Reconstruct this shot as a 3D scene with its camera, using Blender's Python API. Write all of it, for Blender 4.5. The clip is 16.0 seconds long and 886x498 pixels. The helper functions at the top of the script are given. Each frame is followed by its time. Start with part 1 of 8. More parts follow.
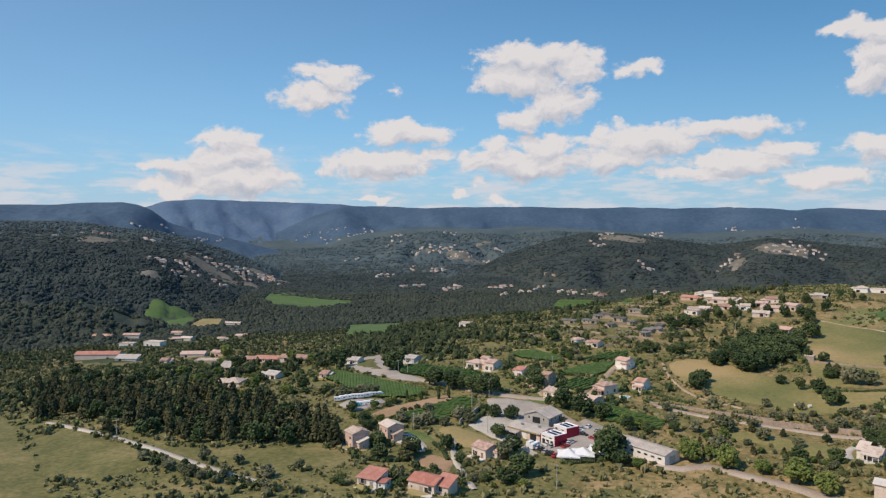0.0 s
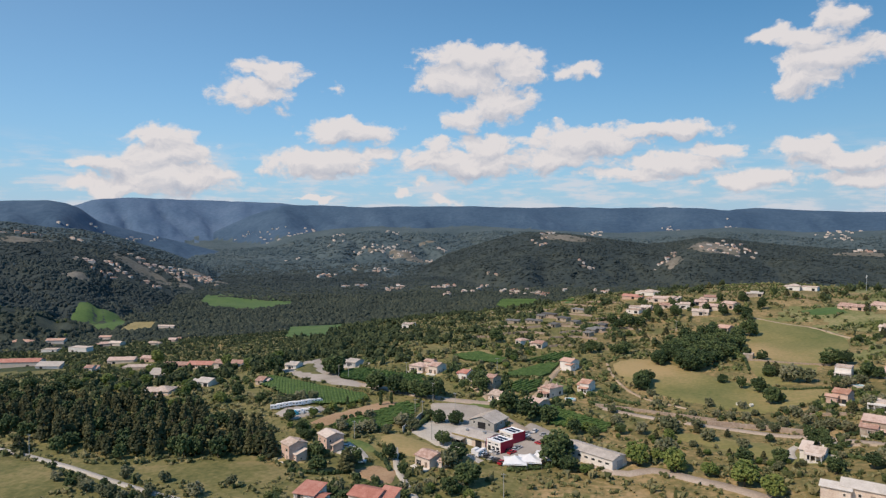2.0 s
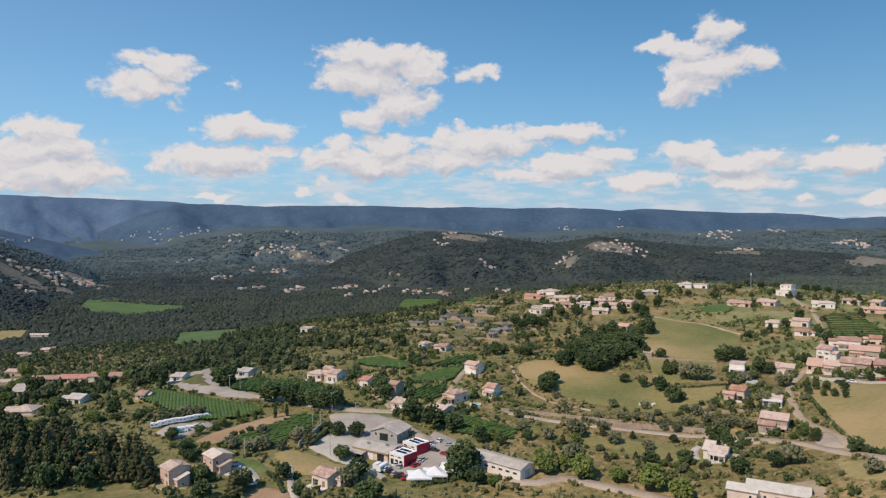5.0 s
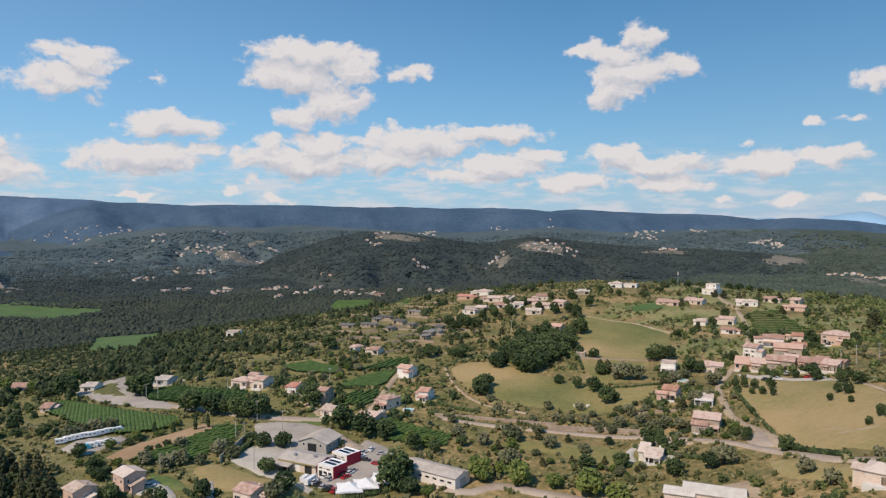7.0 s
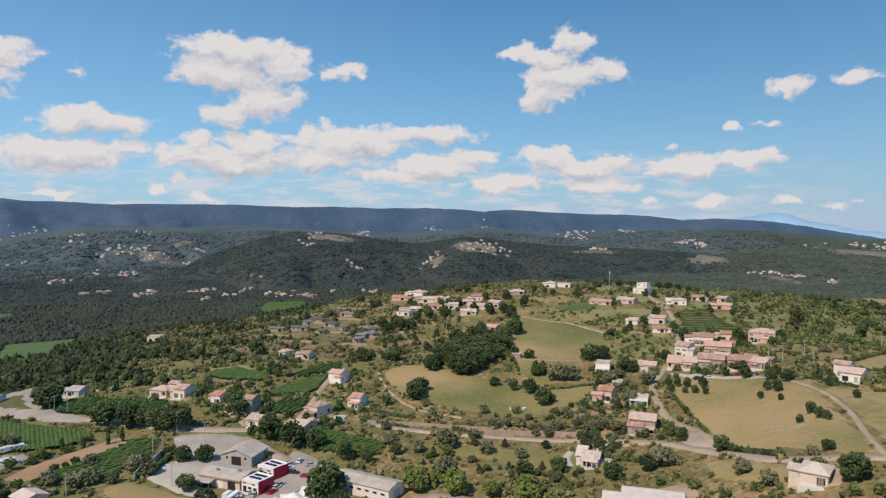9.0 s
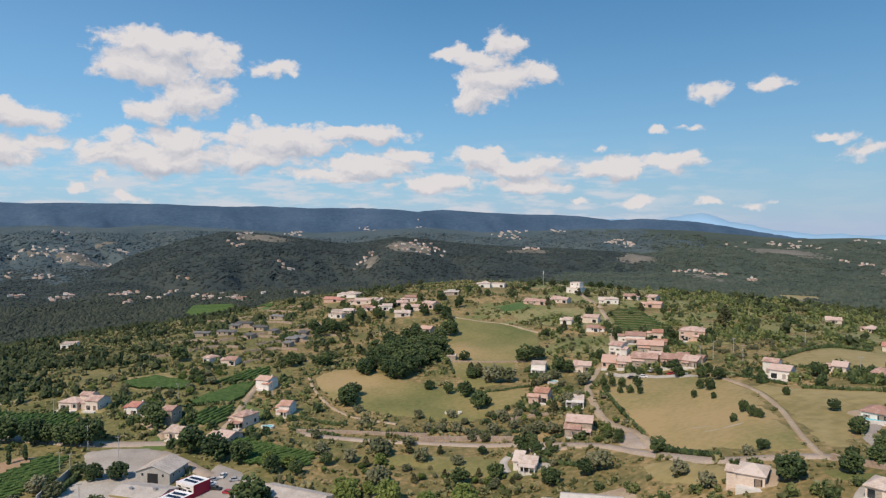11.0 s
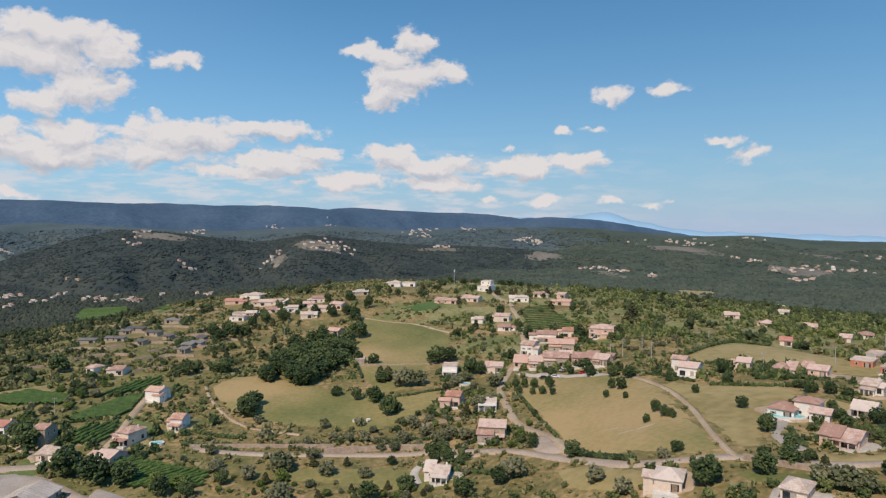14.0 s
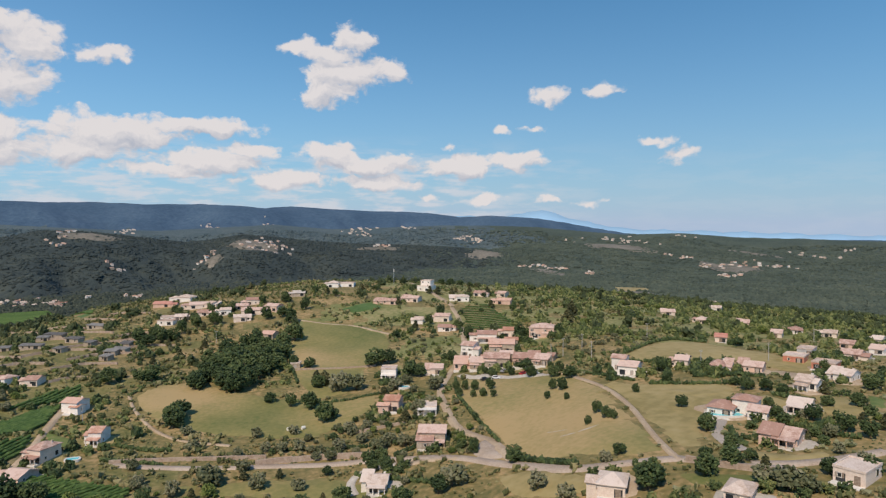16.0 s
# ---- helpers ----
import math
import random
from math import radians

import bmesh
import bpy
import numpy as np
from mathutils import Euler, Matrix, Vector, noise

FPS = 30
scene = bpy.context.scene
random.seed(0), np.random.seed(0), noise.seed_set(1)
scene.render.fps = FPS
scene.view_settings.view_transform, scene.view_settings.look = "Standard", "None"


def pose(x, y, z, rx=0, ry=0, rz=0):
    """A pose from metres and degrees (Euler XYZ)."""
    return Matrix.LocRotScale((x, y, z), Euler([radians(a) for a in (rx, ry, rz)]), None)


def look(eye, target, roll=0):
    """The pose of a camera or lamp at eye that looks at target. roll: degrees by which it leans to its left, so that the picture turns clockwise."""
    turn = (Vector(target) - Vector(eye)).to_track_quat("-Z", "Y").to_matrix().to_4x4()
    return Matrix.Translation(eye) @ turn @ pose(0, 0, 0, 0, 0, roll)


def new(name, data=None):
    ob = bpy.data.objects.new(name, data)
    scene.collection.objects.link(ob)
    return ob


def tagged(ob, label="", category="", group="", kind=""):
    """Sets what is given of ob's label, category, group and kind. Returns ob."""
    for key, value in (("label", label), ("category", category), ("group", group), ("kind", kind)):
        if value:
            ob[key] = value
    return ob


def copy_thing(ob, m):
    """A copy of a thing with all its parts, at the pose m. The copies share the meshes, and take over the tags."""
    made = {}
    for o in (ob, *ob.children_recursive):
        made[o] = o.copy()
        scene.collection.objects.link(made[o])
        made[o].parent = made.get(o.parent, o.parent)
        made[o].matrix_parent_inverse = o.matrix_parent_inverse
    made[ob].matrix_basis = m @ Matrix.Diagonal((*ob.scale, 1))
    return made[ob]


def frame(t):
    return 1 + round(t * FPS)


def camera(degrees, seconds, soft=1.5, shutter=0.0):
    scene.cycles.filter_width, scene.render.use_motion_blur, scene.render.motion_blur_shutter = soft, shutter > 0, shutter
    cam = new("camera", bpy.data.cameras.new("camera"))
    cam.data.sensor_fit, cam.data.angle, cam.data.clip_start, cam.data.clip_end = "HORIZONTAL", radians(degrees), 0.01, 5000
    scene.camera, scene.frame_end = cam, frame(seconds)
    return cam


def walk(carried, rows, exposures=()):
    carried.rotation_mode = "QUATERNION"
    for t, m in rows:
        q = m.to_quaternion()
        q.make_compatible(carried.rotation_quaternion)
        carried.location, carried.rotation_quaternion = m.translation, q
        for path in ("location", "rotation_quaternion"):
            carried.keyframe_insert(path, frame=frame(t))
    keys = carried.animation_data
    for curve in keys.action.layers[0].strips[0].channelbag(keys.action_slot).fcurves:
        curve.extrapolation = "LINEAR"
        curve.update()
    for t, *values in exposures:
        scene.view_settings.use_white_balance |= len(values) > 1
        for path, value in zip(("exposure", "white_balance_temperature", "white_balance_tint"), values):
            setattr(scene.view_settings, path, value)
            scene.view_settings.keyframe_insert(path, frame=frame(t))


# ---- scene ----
cam = camera(65.49, 16.0, soft=1.3)
# seconds, eye, heading to the left of +y, tilt, lean
ROWS = [
    (0, 9.13, -44.89, 100.16, 22.535, -1.760, -0.125),
    (0.5, 8.02, -42.21, 100.23, 21.345, -1.760, -0.125),
    (1, 6.99, -39.51, 100.30, 20.155, -1.770, -0.122),
    (1.5, 6.04, -36.82, 100.34, 18.954, -1.796, -0.115),
    (2, 5.15, -34.13, 100.37, 17.785, -1.827, -0.112),
    (2.5, 4.34, -31.43, 100.39, 16.659, -1.847, -0.116),
    (3, 3.60, -28.75, 100.40, 15.350, -1.854, -0.105),
    (3.5, 2.93, -26.06, 100.40, 13.883, -1.857, -0.103),
    (4, 2.33, -23.39, 100.39, 12.396, -1.859, -0.096),
    (6.5, 0.37, -10.20, 100.21, 5.595, -1.862, -0.043),
    (7, 0.18, -7.61, 100.16, 4.100, -1.863, 0.008),
    (7.5, 0.05, -5.05, 100.11, 2.669, -1.862, 0.038),
    (8, -0.01, -2.51, 100.06, 1.290, -1.862, 0.062),
    (8.5, 0.00, 0.00, 100.00, 0.011, -1.860, 0.067),
    (9, 0.07, 2.48, 99.95, -1.363, -1.849, 0.060),
    (9.5, 0.20, 4.94, 99.89, -2.749, -1.834, 0.047),
    (10, 0.40, 7.36, 99.84, -4.157, -1.838, 0.044),
    (12.5, 2.30, 18.91, 99.66, -10.482, -1.871, 0.061),
    (13, 2.86, 21.10, 99.64, -11.686, -1.911, 0.067),
    (13.5, 3.48, 23.24, 99.63, -12.947, -1.950, 0.067),
    (14, 4.15, 25.33, 99.64, -14.218, -1.992, 0.077),
    (14.5, 4.89, 27.37, 99.66, -15.513, -2.026, 0.063),
    (15, 5.68, 29.35, 99.68, -16.703, -2.052, 0.016),
    (15.5, 6.53, 31.28, 99.73, -17.941, -2.075, -0.035),
    (16, 7.43, 33.16, 99.78, -19.158, -2.100, -0.088),
]


def flown(x, y, z, heading, tilt, lean):
    a, b = radians(heading), radians(tilt)
    ahead = Vector((-math.sin(a) * math.cos(b), math.cos(a) * math.cos(b), math.sin(b)))
    return look((x, y, z), Vector((x, y, z)) + 100 * ahead, lean)


walk(cam, [(t, flown(*place)) for t, *place in ROWS])

# ---------------------------------------------------------------- sky, clouds and sun
SUN_BEARING, SUN_HEIGHT = -138.0, 48.0  # degrees to the right of +y, above the horizon
world = bpy.data.worlds.new("summer_sky")
scene.world = world
world.use_nodes = True
sky_tree = world.node_tree
sky_tree.nodes.clear()


def math_node(tree, operation, a, b=None, c=None, clamp=False):
    n = tree.nodes.new("ShaderNodeMath")
    n.operation, n.use_clamp = operation, clamp
    for k, v in enumerate((a, b, c)):
        if v is None:
            continue
        if isinstance(v, (int, float)):
            n.inputs[k].default_value = v
        else:
            tree.links.new(v, n.inputs[k])
    return n.outputs[0]


def vector_node(tree, operation, a, b=None):
    n = tree.nodes.new("ShaderNodeVectorMath")
    n.operation = operation
    for k, v in enumerate((a, b)):
        if v is None:
            continue
        if isinstance(v, tuple):
            n.inputs[k].default_value = v
        else:
            tree.links.new(v, n.inputs[k])
    return n.outputs[1] if operation in ("LENGTH", "DOT_PRODUCT") else n.outputs[0]


CLOUDS = []


def cloud(bearing, above, half_width, half_height):
    CLOUDS.append((bearing, above, half_width, half_height))


cloud(-31.8, 12.1, 2.3, 1.1)
cloud(-32.7, 10.4, 2.9, 1.3)
cloud(-26.8, 11.1, 0.6, 0.4)
cloud(-15.0, 13.6, 4.2, 1.0)
cloud(-16.1, 12.1, 4.0, 1.2)
cloud(-11.7, 12.7, 2.1, 1.1)
cloud(-13.1, 10.2, 3.0, 1.6)
cloud(-16.2, 8.9, 1.9, 0.9)
cloud(-6.9, 12.6, 1.8, 0.7)
cloud(-5.4, 12.3, 0.7, 0.4)
cloud(11.8, 14.6, 1.9, 1.1)
cloud(7.5, 14.0, 2.0, 0.5)
cloud(10.1, 13.6, 1.9, 0.6)
cloud(11.6, 12.1, 3.4, 1.3)
cloud(9.5, 10.6, 2.4, 1.2)
cloud(14.6, 12.2, 1.8, 0.9)
cloud(-39.7, 6.9, 2.5, 0.9)
cloud(-39.0, 5.6, 3.8, 1.3)
cloud(-43.4, 4.7, 2.8, 0.7)
cloud(-39.4, 3.8, 5.3, 1.2)
cloud(-43.3, 3.0, 3.2, 0.6)
cloud(-25.8, 7.8, 4.0, 1.0)
cloud(-27.4, 5.3, 5.3, 1.1)
cloud(-22.9, 6.0, 1.5, 0.6)
cloud(-14.1, 6.8, 3.0, 1.0)
cloud(-15.9, 5.3, 6.1, 1.2)
cloud(-18.3, 6.5, 1.7, 1.0)
cloud(-5.7, 7.1, 5.0, 1.2)
cloud(-0.3, 7.7, 4.2, 0.9)
cloud(-8.5, 5.6, 4.2, 1.0)
cloud(0.2, 5.0, 4.8, 0.8)
cloud(3.6, 6.0, 2.5, 0.6)
cloud(-2.5, 4.1, 4.0, 0.6)
cloud(6.2, 3.5, 4.1, 0.7)
cloud(12.9, 4.9, 4.1, 0.9)
cloud(10.2, 5.6, 2.7, 0.6)
cloud(15.7, 5.6, 1.4, 0.6)
cloud(13.6, 3.3, 3.3, 0.7)
cloud(10.9, 6.4, 0.8, 0.4)
cloud(-21.2, 2.7, 1.0, 0.2)
cloud(-19.0, 3.3, 0.8, 0.3)
cloud(-17.6, 2.1, 1.4, 0.3)
cloud(-28.3, 2.3, 1.8, 0.2)
cloud(20.5, 4.8, 3.0, 0.8)
cloud(25.4, 5.3, 2.5, 0.6)
cloud(27.2, 4.9, 1.3, 0.5)
cloud(22.5, 2.0, 2.0, 0.4)
cloud(27.6, 2.0, 1.5, 0.3)
cloud(31.0, 1.6, 1.2, 0.3)
cloud(18.2, 2.5, 1.4, 0.4)
cloud(28.1, 10.1, 1.5, 0.8)
cloud(32.3, 10.7, 1.9, 0.6)
cloud(23.8, 7.7, 1.1, 0.3)
cloud(26.0, 8.0, 0.7, 0.3)
cloud(35.9, 6.6, 1.5, 0.4)
cloud(38.2, 5.4, 1.1, 0.6)
cloud(19.8, 6.3, 0.8, 0.4)


def build_sky():
    tr = sky_tree
    air = tr.nodes.new("ShaderNodeTexSky")
    air.sky_type, air.sun_disc = "NISHITA", False
    air.sun_elevation, air.sun_rotation = radians(SUN_HEIGHT), radians(-SUN_BEARING)
    air.altitude, air.air_density, air.dust_density, air.ozone_density = 300, 1.0, 0.1, 4.5
    way = tr.nodes.new("ShaderNodeTexCoord").outputs["Generated"]
    split = tr.nodes.new("ShaderNodeSeparateXYZ")
    tr.links.new(way, split.inputs[0])
    x, y, z = split.outputs
    bearing = math_node(tr, "MULTIPLY", math_node(tr, "ARCTAN2", x, y), 57.29578)
    above = math_node(tr, "MULTIPLY", math_node(tr, "ARCSINE", z), 57.29578)
    flat = tr.nodes.new("ShaderNodeCombineXYZ")
    tr.links.new(bearing, flat.inputs[0])
    tr.links.new(above, flat.inputs[1])
    place = flat.outputs[0]

    def fog(scale, detail, vector, rough=0.6, colour=False):
        n = tr.nodes.new("ShaderNodeTexNoise")
        n.inputs["Scale"].default_value, n.inputs["Detail"].default_value = scale, detail
        n.inputs["Roughness"].default_value = rough
        tr.links.new(vector, n.inputs["Vector"])
        return n.outputs["Color" if colour else "Fac"]

    drift = vector_node(tr, "MULTIPLY", vector_node(tr, "SUBTRACT", fog(0.35, 4, place, 0.5, True), (0.5, 0.5, 0.5)), (4.2, 2.6, 0.0))
    bent = vector_node(tr, "ADD", place, drift)

    def heap(at):
        mass = None
        for b, e, w, h in CLOUDS:
            off = vector_node(tr, "MULTIPLY", vector_node(tr, "SUBTRACT", at, (b, e, 0.0)), (1 / (1.25 * w), 1 / (1.3 * h), 0.0))
            near = math_node(tr, "MULTIPLY", math_node(tr, "SUBTRACT", 1.0, vector_node(tr, "LENGTH", off)), min(1.0, 0.22 + 0.3 * w))
            mass = near if mass is None else math_node(tr, "MAXIMUM", mass, near)
        return mass

    def billow(vector):
        """Rounded heads of cumulus, about 0 to 1."""
        n = tr.nodes.new("ShaderNodeTexVoronoi")
        n.feature, n.normalize = "SMOOTH_F1", True
        n.inputs["Scale"].default_value, n.inputs["Detail"].default_value = 0.62, 3.0
        n.inputs["Roughness"].default_value, n.inputs["Lacunarity"].default_value = 0.55, 2.3
        n.inputs["Smoothness"].default_value = 0.35
        tr.links.new(vector, n.inputs["Vector"])
        return math_node(tr, "SUBTRACT", 1.0, math_node(tr, "MULTIPLY", n.outputs["Distance"], 1.9))

    def ranged(value, low, high, least=0.0, most=1.0, smooth=False):
        n = tr.nodes.new("ShaderNodeMapRange")
        n.interpolation_type = "SMOOTHSTEP" if smooth else "LINEAR"
        n.inputs["From Min"].default_value, n.inputs["From Max"].default_value = low, high
        n.inputs["To Min"].default_value, n.inputs["To Max"].default_value = least, most
        tr.links.new(value, n.inputs["Value"])
        return n.outputs["Result"]

    def mixed(factor, a, b):
        n = tr.nodes.new("ShaderNodeMix")
        n.data_type = "RGBA"
        tr.links.new(factor, n.inputs["Factor"])
        for v, key in ((a, "A"), (b, "B")):
            if isinstance(v, tuple):
                n.inputs[key].default_value = v
            else:
                tr.links.new(v, n.inputs[key])
        return n.outputs["Result"]

    stretch = (0.85, 1.25, 1.0)
    mass = heap(bent)
    upper = heap(vector_node(tr, "ADD", bent, (-0.35, 0.9, 0.0)))
    wool = fog(0.8, 8, vector_node(tr, "MULTIPLY", place, (0.8, 1.3, 1.0)), 0.6)
    heads = billow(vector_node(tr, "MULTIPLY", bent, stretch))
    lifted = billow(vector_node(tr, "MULTIPLY", vector_node(tr, "ADD", bent, (-0.16, 0.3, 0.0)), stretch))
    dense = math_node(tr, "ADD", mass, math_node(tr, "ADD", math_node(tr, "MULTIPLY", math_node(tr, "SUBTRACT", heads, 0.46), 0.62),
                                                 math_node(tr, "MULTIPLY", math_node(tr, "SUBTRACT", wool, 0.5), 0.95)))
    cover = ranged(dense, 0.02, 0.40, 0.0, 0.97, True)
    light = math_node(tr, "ADD", math_node(tr, "MULTIPLY", math_node(tr, "SUBTRACT", heads, lifted), 0.55), math_node(tr, "MULTIPLY", math_node(tr, "SUBTRACT", mass, upper), 0.42))
    light = math_node(tr, "ADD", light, math_node(tr, "MULTIPLY", math_node(tr, "SUBTRACT", wool, 0.5), 0.35))
    tone = mixed(ranged(light, -0.30, 0.13), (0.46, 0.48, 0.55, 1), (0.755, 0.71, 0.705, 1))
    blue = tr.nodes.new("ShaderNodeVectorMath")
    blue.operation = "SCALE"
    blue.inputs["Scale"].default_value = SKY_STRENGTH
    tr.links.new(vector_node(tr, "MULTIPLY", air.outputs[0], (0.40, 1.0, 1.15)), blue.inputs[0])
    # pale summer haze near the horizon, thicker towards the west, with thin streaks of far cloud in it
    raised = math_node(tr, "MAXIMUM", above, 0.0)
    low = math_node(tr, "POWER", 2.71828, math_node(tr, "MULTIPLY", raised, -0.115))
    west = ranged(bearing, 5.0, -55.0, 0.0, 0.22)
    haze = math_node(tr, "ADD", math_node(tr, "MULTIPLY", low, 0.96), math_node(tr, "MULTIPLY", west, ranged(raised, 0.0, 20.0, 0.2, 1.0)), clamp=True)
    veil = mixed(haze, blue.outputs[0], (0.415, 0.505, 0.665, 1))
    streak = ranged(fog(0.55, 6, vector_node(tr, "MULTIPLY", place, (0.42, 1.9, 1.0)), 0.6), 0.43, 0.62, 0.0, 0.75, True)
    streak = math_node(tr, "MULTIPLY", streak, math_node(tr, "MULTIPLY", ranged(raised, 7.5, 3.0, 0.0, 1.0, True), ranged(bearing, 34.0, 16.0, 0.12, 1.0, True)))
    veil = mixed(streak, veil, (0.66, 0.66, 0.70, 1))
    both = tr.nodes.new("ShaderNodeMix")
    both.data_type = "RGBA"
    tr.links.new(cover, both.inputs["Factor"])
    tr.links.new(veil, both.inputs["A"])
    tr.links.new(tone, both.inputs["B"])
    back = tr.nodes.new("ShaderNodeBackground")
    back.inputs["Strength"].default_value = 1.0
    tr.links.new(both.outputs["Result"], back.inputs["Color"])
    out = tr.nodes.new("ShaderNodeOutputWorld")
    tr.links.new(back.outputs[0], out.inputs[0])


SKY_STRENGTH = 0.098
build_sky()
world.cycles.sampling_method = "MANUAL"
world.cycles.sample_map_resolution = 512
sun = new("sun", bpy.data.lights.new("sun", "SUN"))
sun.data.energy, sun.data.angle, sun.data.color = 4.0, radians(0.53), (1.0, 0.845, 0.70)
_b, _e = radians(SUN_BEARING), radians(SUN_HEIGHT)
sun.matrix_world = look((500 * math.sin(_b) * math.cos(_e), 500 * math.cos(_b) * math.cos(_e), 100 + 500 * math.sin(_e)), (0, 0, 100))

# ---------------------------------------------------------------- materials
def material(name, colours, scale=1.0, fine=8.0, rough=0.85, bump=0.3, bump_scale=None, object_random=0.0, island_random=0.0, metal=0.0, spec=0.3, space="Object", stretch=(1, 1, 1), distance=0.05, spread=0.14, grain=0.5):
    """Two scales of noise between three colours, with relief."""
    mat = bpy.data.materials.new(name)
    mat.use_nodes = True
    tr = mat.node_tree
    shader = tr.nodes["Principled BSDF"]
    if space == "World":
        place = tr.nodes.new("ShaderNodeNewGeometry").outputs["Position"]
    else:
        place = tr.nodes.new("ShaderNodeTexCoord").outputs["Object"]
    place = vector_node(tr, "MULTIPLY", place, tuple(float(v) for v in stretch))

    def fog(s, detail):
        n = tr.nodes.new("ShaderNodeTexNoise")
        n.inputs["Scale"].default_value, n.inputs["Detail"].default_value = s, detail
        tr.links.new(place, n.inputs["Vector"])
        return n.outputs["Fac"]

    wide, small = fog(scale, 4), fog(scale * fine, 5)
    ramp = tr.nodes.new("ShaderNodeValToRGB")
    stops = ramp.color_ramp.elements
    stops[0].position, stops[0].color = 0.5 - spread, (*colours[0], 1)
    stops[1].position, stops[1].color = 0.5 + spread, (*colours[-1], 1)
    if len(colours) > 2:
        mid = stops.new(0.5)
        mid.color = (*colours[1], 1)
    mixed = math_node(tr, "ADD", math_node(tr, "MULTIPLY", wide, 1 - grain), math_node(tr, "MULTIPLY", small, grain))
    if object_random:
        info = tr.nodes.new("ShaderNodeObjectInfo").outputs["Random"]
        mixed = math_node(tr, "ADD", mixed, math_node(tr, "MULTIPLY", math_node(tr, "SUBTRACT", info, 0.5), object_random))
    if island_random:
        info = tr.nodes.new("ShaderNodeNewGeometry").outputs["Random Per Island"]
        mixed = math_node(tr, "ADD", mixed, math_node(tr, "MULTIPLY", math_node(tr, "SUBTRACT", info, 0.5), island_random))
    tr.links.new(mixed, ramp.inputs["Fac"])
    tr.links.new(ramp.outputs["Color"], shader.inputs["Base Color"])
    shader.inputs["Roughness"].default_value = rough
    shader.inputs["Metallic"].default_value = metal
    shader.inputs["Specular IOR Level"].default_value = spec
    if bump:
        relief = tr.nodes.new("ShaderNodeBump")
        relief.inputs["Strength"].default_value, relief.inputs["Distance"].default_value = bump, distance
        tr.links.new(fog(bump_scale or scale * fine, 4), relief.inputs["Height"])
        tr.links.new(relief.outputs[0], shader.inputs["Normal"])
    return mat


M = {}
M["dry_grass"] = material("dry_grass", [(0.105, 0.106, 0.038), (0.210, 0.167, 0.066), (0.385, 0.272, 0.135)], 0.05, 9, space="World", bump=0.6, distance=0.4, spread=0.13)
M["rough_grass"] = material("rough_green_grass", [(0.100, 0.106, 0.034), (0.170, 0.158, 0.056), (0.265, 0.215, 0.095)], 0.055, 9, space="World", bump=0.6, distance=0.4, spread=0.13)
M["meadow"] = material("meadow", [(0.122, 0.140, 0.042), (0.232, 0.205, 0.076), (0.385, 0.282, 0.134)], 0.013, 40, space="World", bump=0.06, distance=0.1, spread=0.13, grain=0.22)
M["straw_field"] = material("straw_field", [(0.23, 0.19, 0.075), (0.31, 0.25, 0.11), (0.36, 0.29, 0.14)], 0.03, 9, space="World", bump=0.3, distance=0.15)
M["green_field"] = material("green_field", [(0.06, 0.11, 0.03), (0.085, 0.145, 0.04), (0.12, 0.17, 0.055)], 0.03, 14, space="World", bump=0.4, distance=0.3)
M["lawn"] = material("lawn", [(0.08, 0.13, 0.035), (0.13, 0.17, 0.05), (0.19, 0.19, 0.07)], 0.05, 9, space="World", bump=0.3, distance=0.15)
# tan ground paled and greyed in its colour, as haze over distance would
M["far_clearing"] = material("haze_paled_far_clearing", [(0.111, 0.106, 0.081), (0.166, 0.151, 0.121), (0.230, 0.208, 0.170)], 0.02, 8, space="World", bump=0.3, distance=0.5)
M["tilled_soil"] = material("tilled_soil", [(0.30, 0.19, 0.105), (0.38, 0.25, 0.145), (0.43, 0.30, 0.19)], 0.08, 12, space="World", bump=0.5, distance=0.15)
M["vineyard_soil"] = material("vineyard_soil", [(0.20, 0.17, 0.085), (0.27, 0.21, 0.11), (0.15, 0.16, 0.06)], 0.05, 12, space="World", bump=0.4)
M["vine"] = material("vine_leaves", [(0.036, 0.074, 0.017), (0.065, 0.118, 0.028), (0.117, 0.173, 0.045)], 0.5, 6, space="World", bump=0.9, distance=0.4, island_random=0.25)
M["asphalt"] = material("asphalt", [(0.30, 0.265, 0.225), (0.38, 0.335, 0.29), (0.44, 0.395, 0.345)], 0.12, 15, space="World", bump=0.15)
M["road_tan"] = material("worn_tan_asphalt", [(0.30, 0.24, 0.185), (0.39, 0.315, 0.25), (0.46, 0.385, 0.315)], 0.12, 15, space="World", bump=0.15)
M["gravel"] = material("pale_gravel", [(0.38, 0.34, 0.29), (0.47, 0.43, 0.37), (0.55, 0.51, 0.45)], 0.1, 14, space="World", bump=0.3)
M["track"] = material("earth_track", [(0.31, 0.235, 0.155), (0.40, 0.31, 0.215), (0.47, 0.38, 0.275)], 0.12, 12, space="World", bump=0.3)
M["oak"] = material("oak_leaves", [(0.026, 0.046, 0.016), (0.050, 0.078, 0.025), (0.095, 0.124, 0.042)], 0.35, 6, rough=0.7, bump=1.0, distance=0.35, object_random=0.22, island_random=0.35, bump_scale=2.5)
M["pine"] = material("pine_needles", [(0.038, 0.044, 0.018), (0.066, 0.069, 0.026), (0.108, 0.100, 0.040)], 0.35, 6, rough=0.75, bump=1.0, distance=0.35, object_random=0.25, island_random=0.3, bump_scale=2.5)
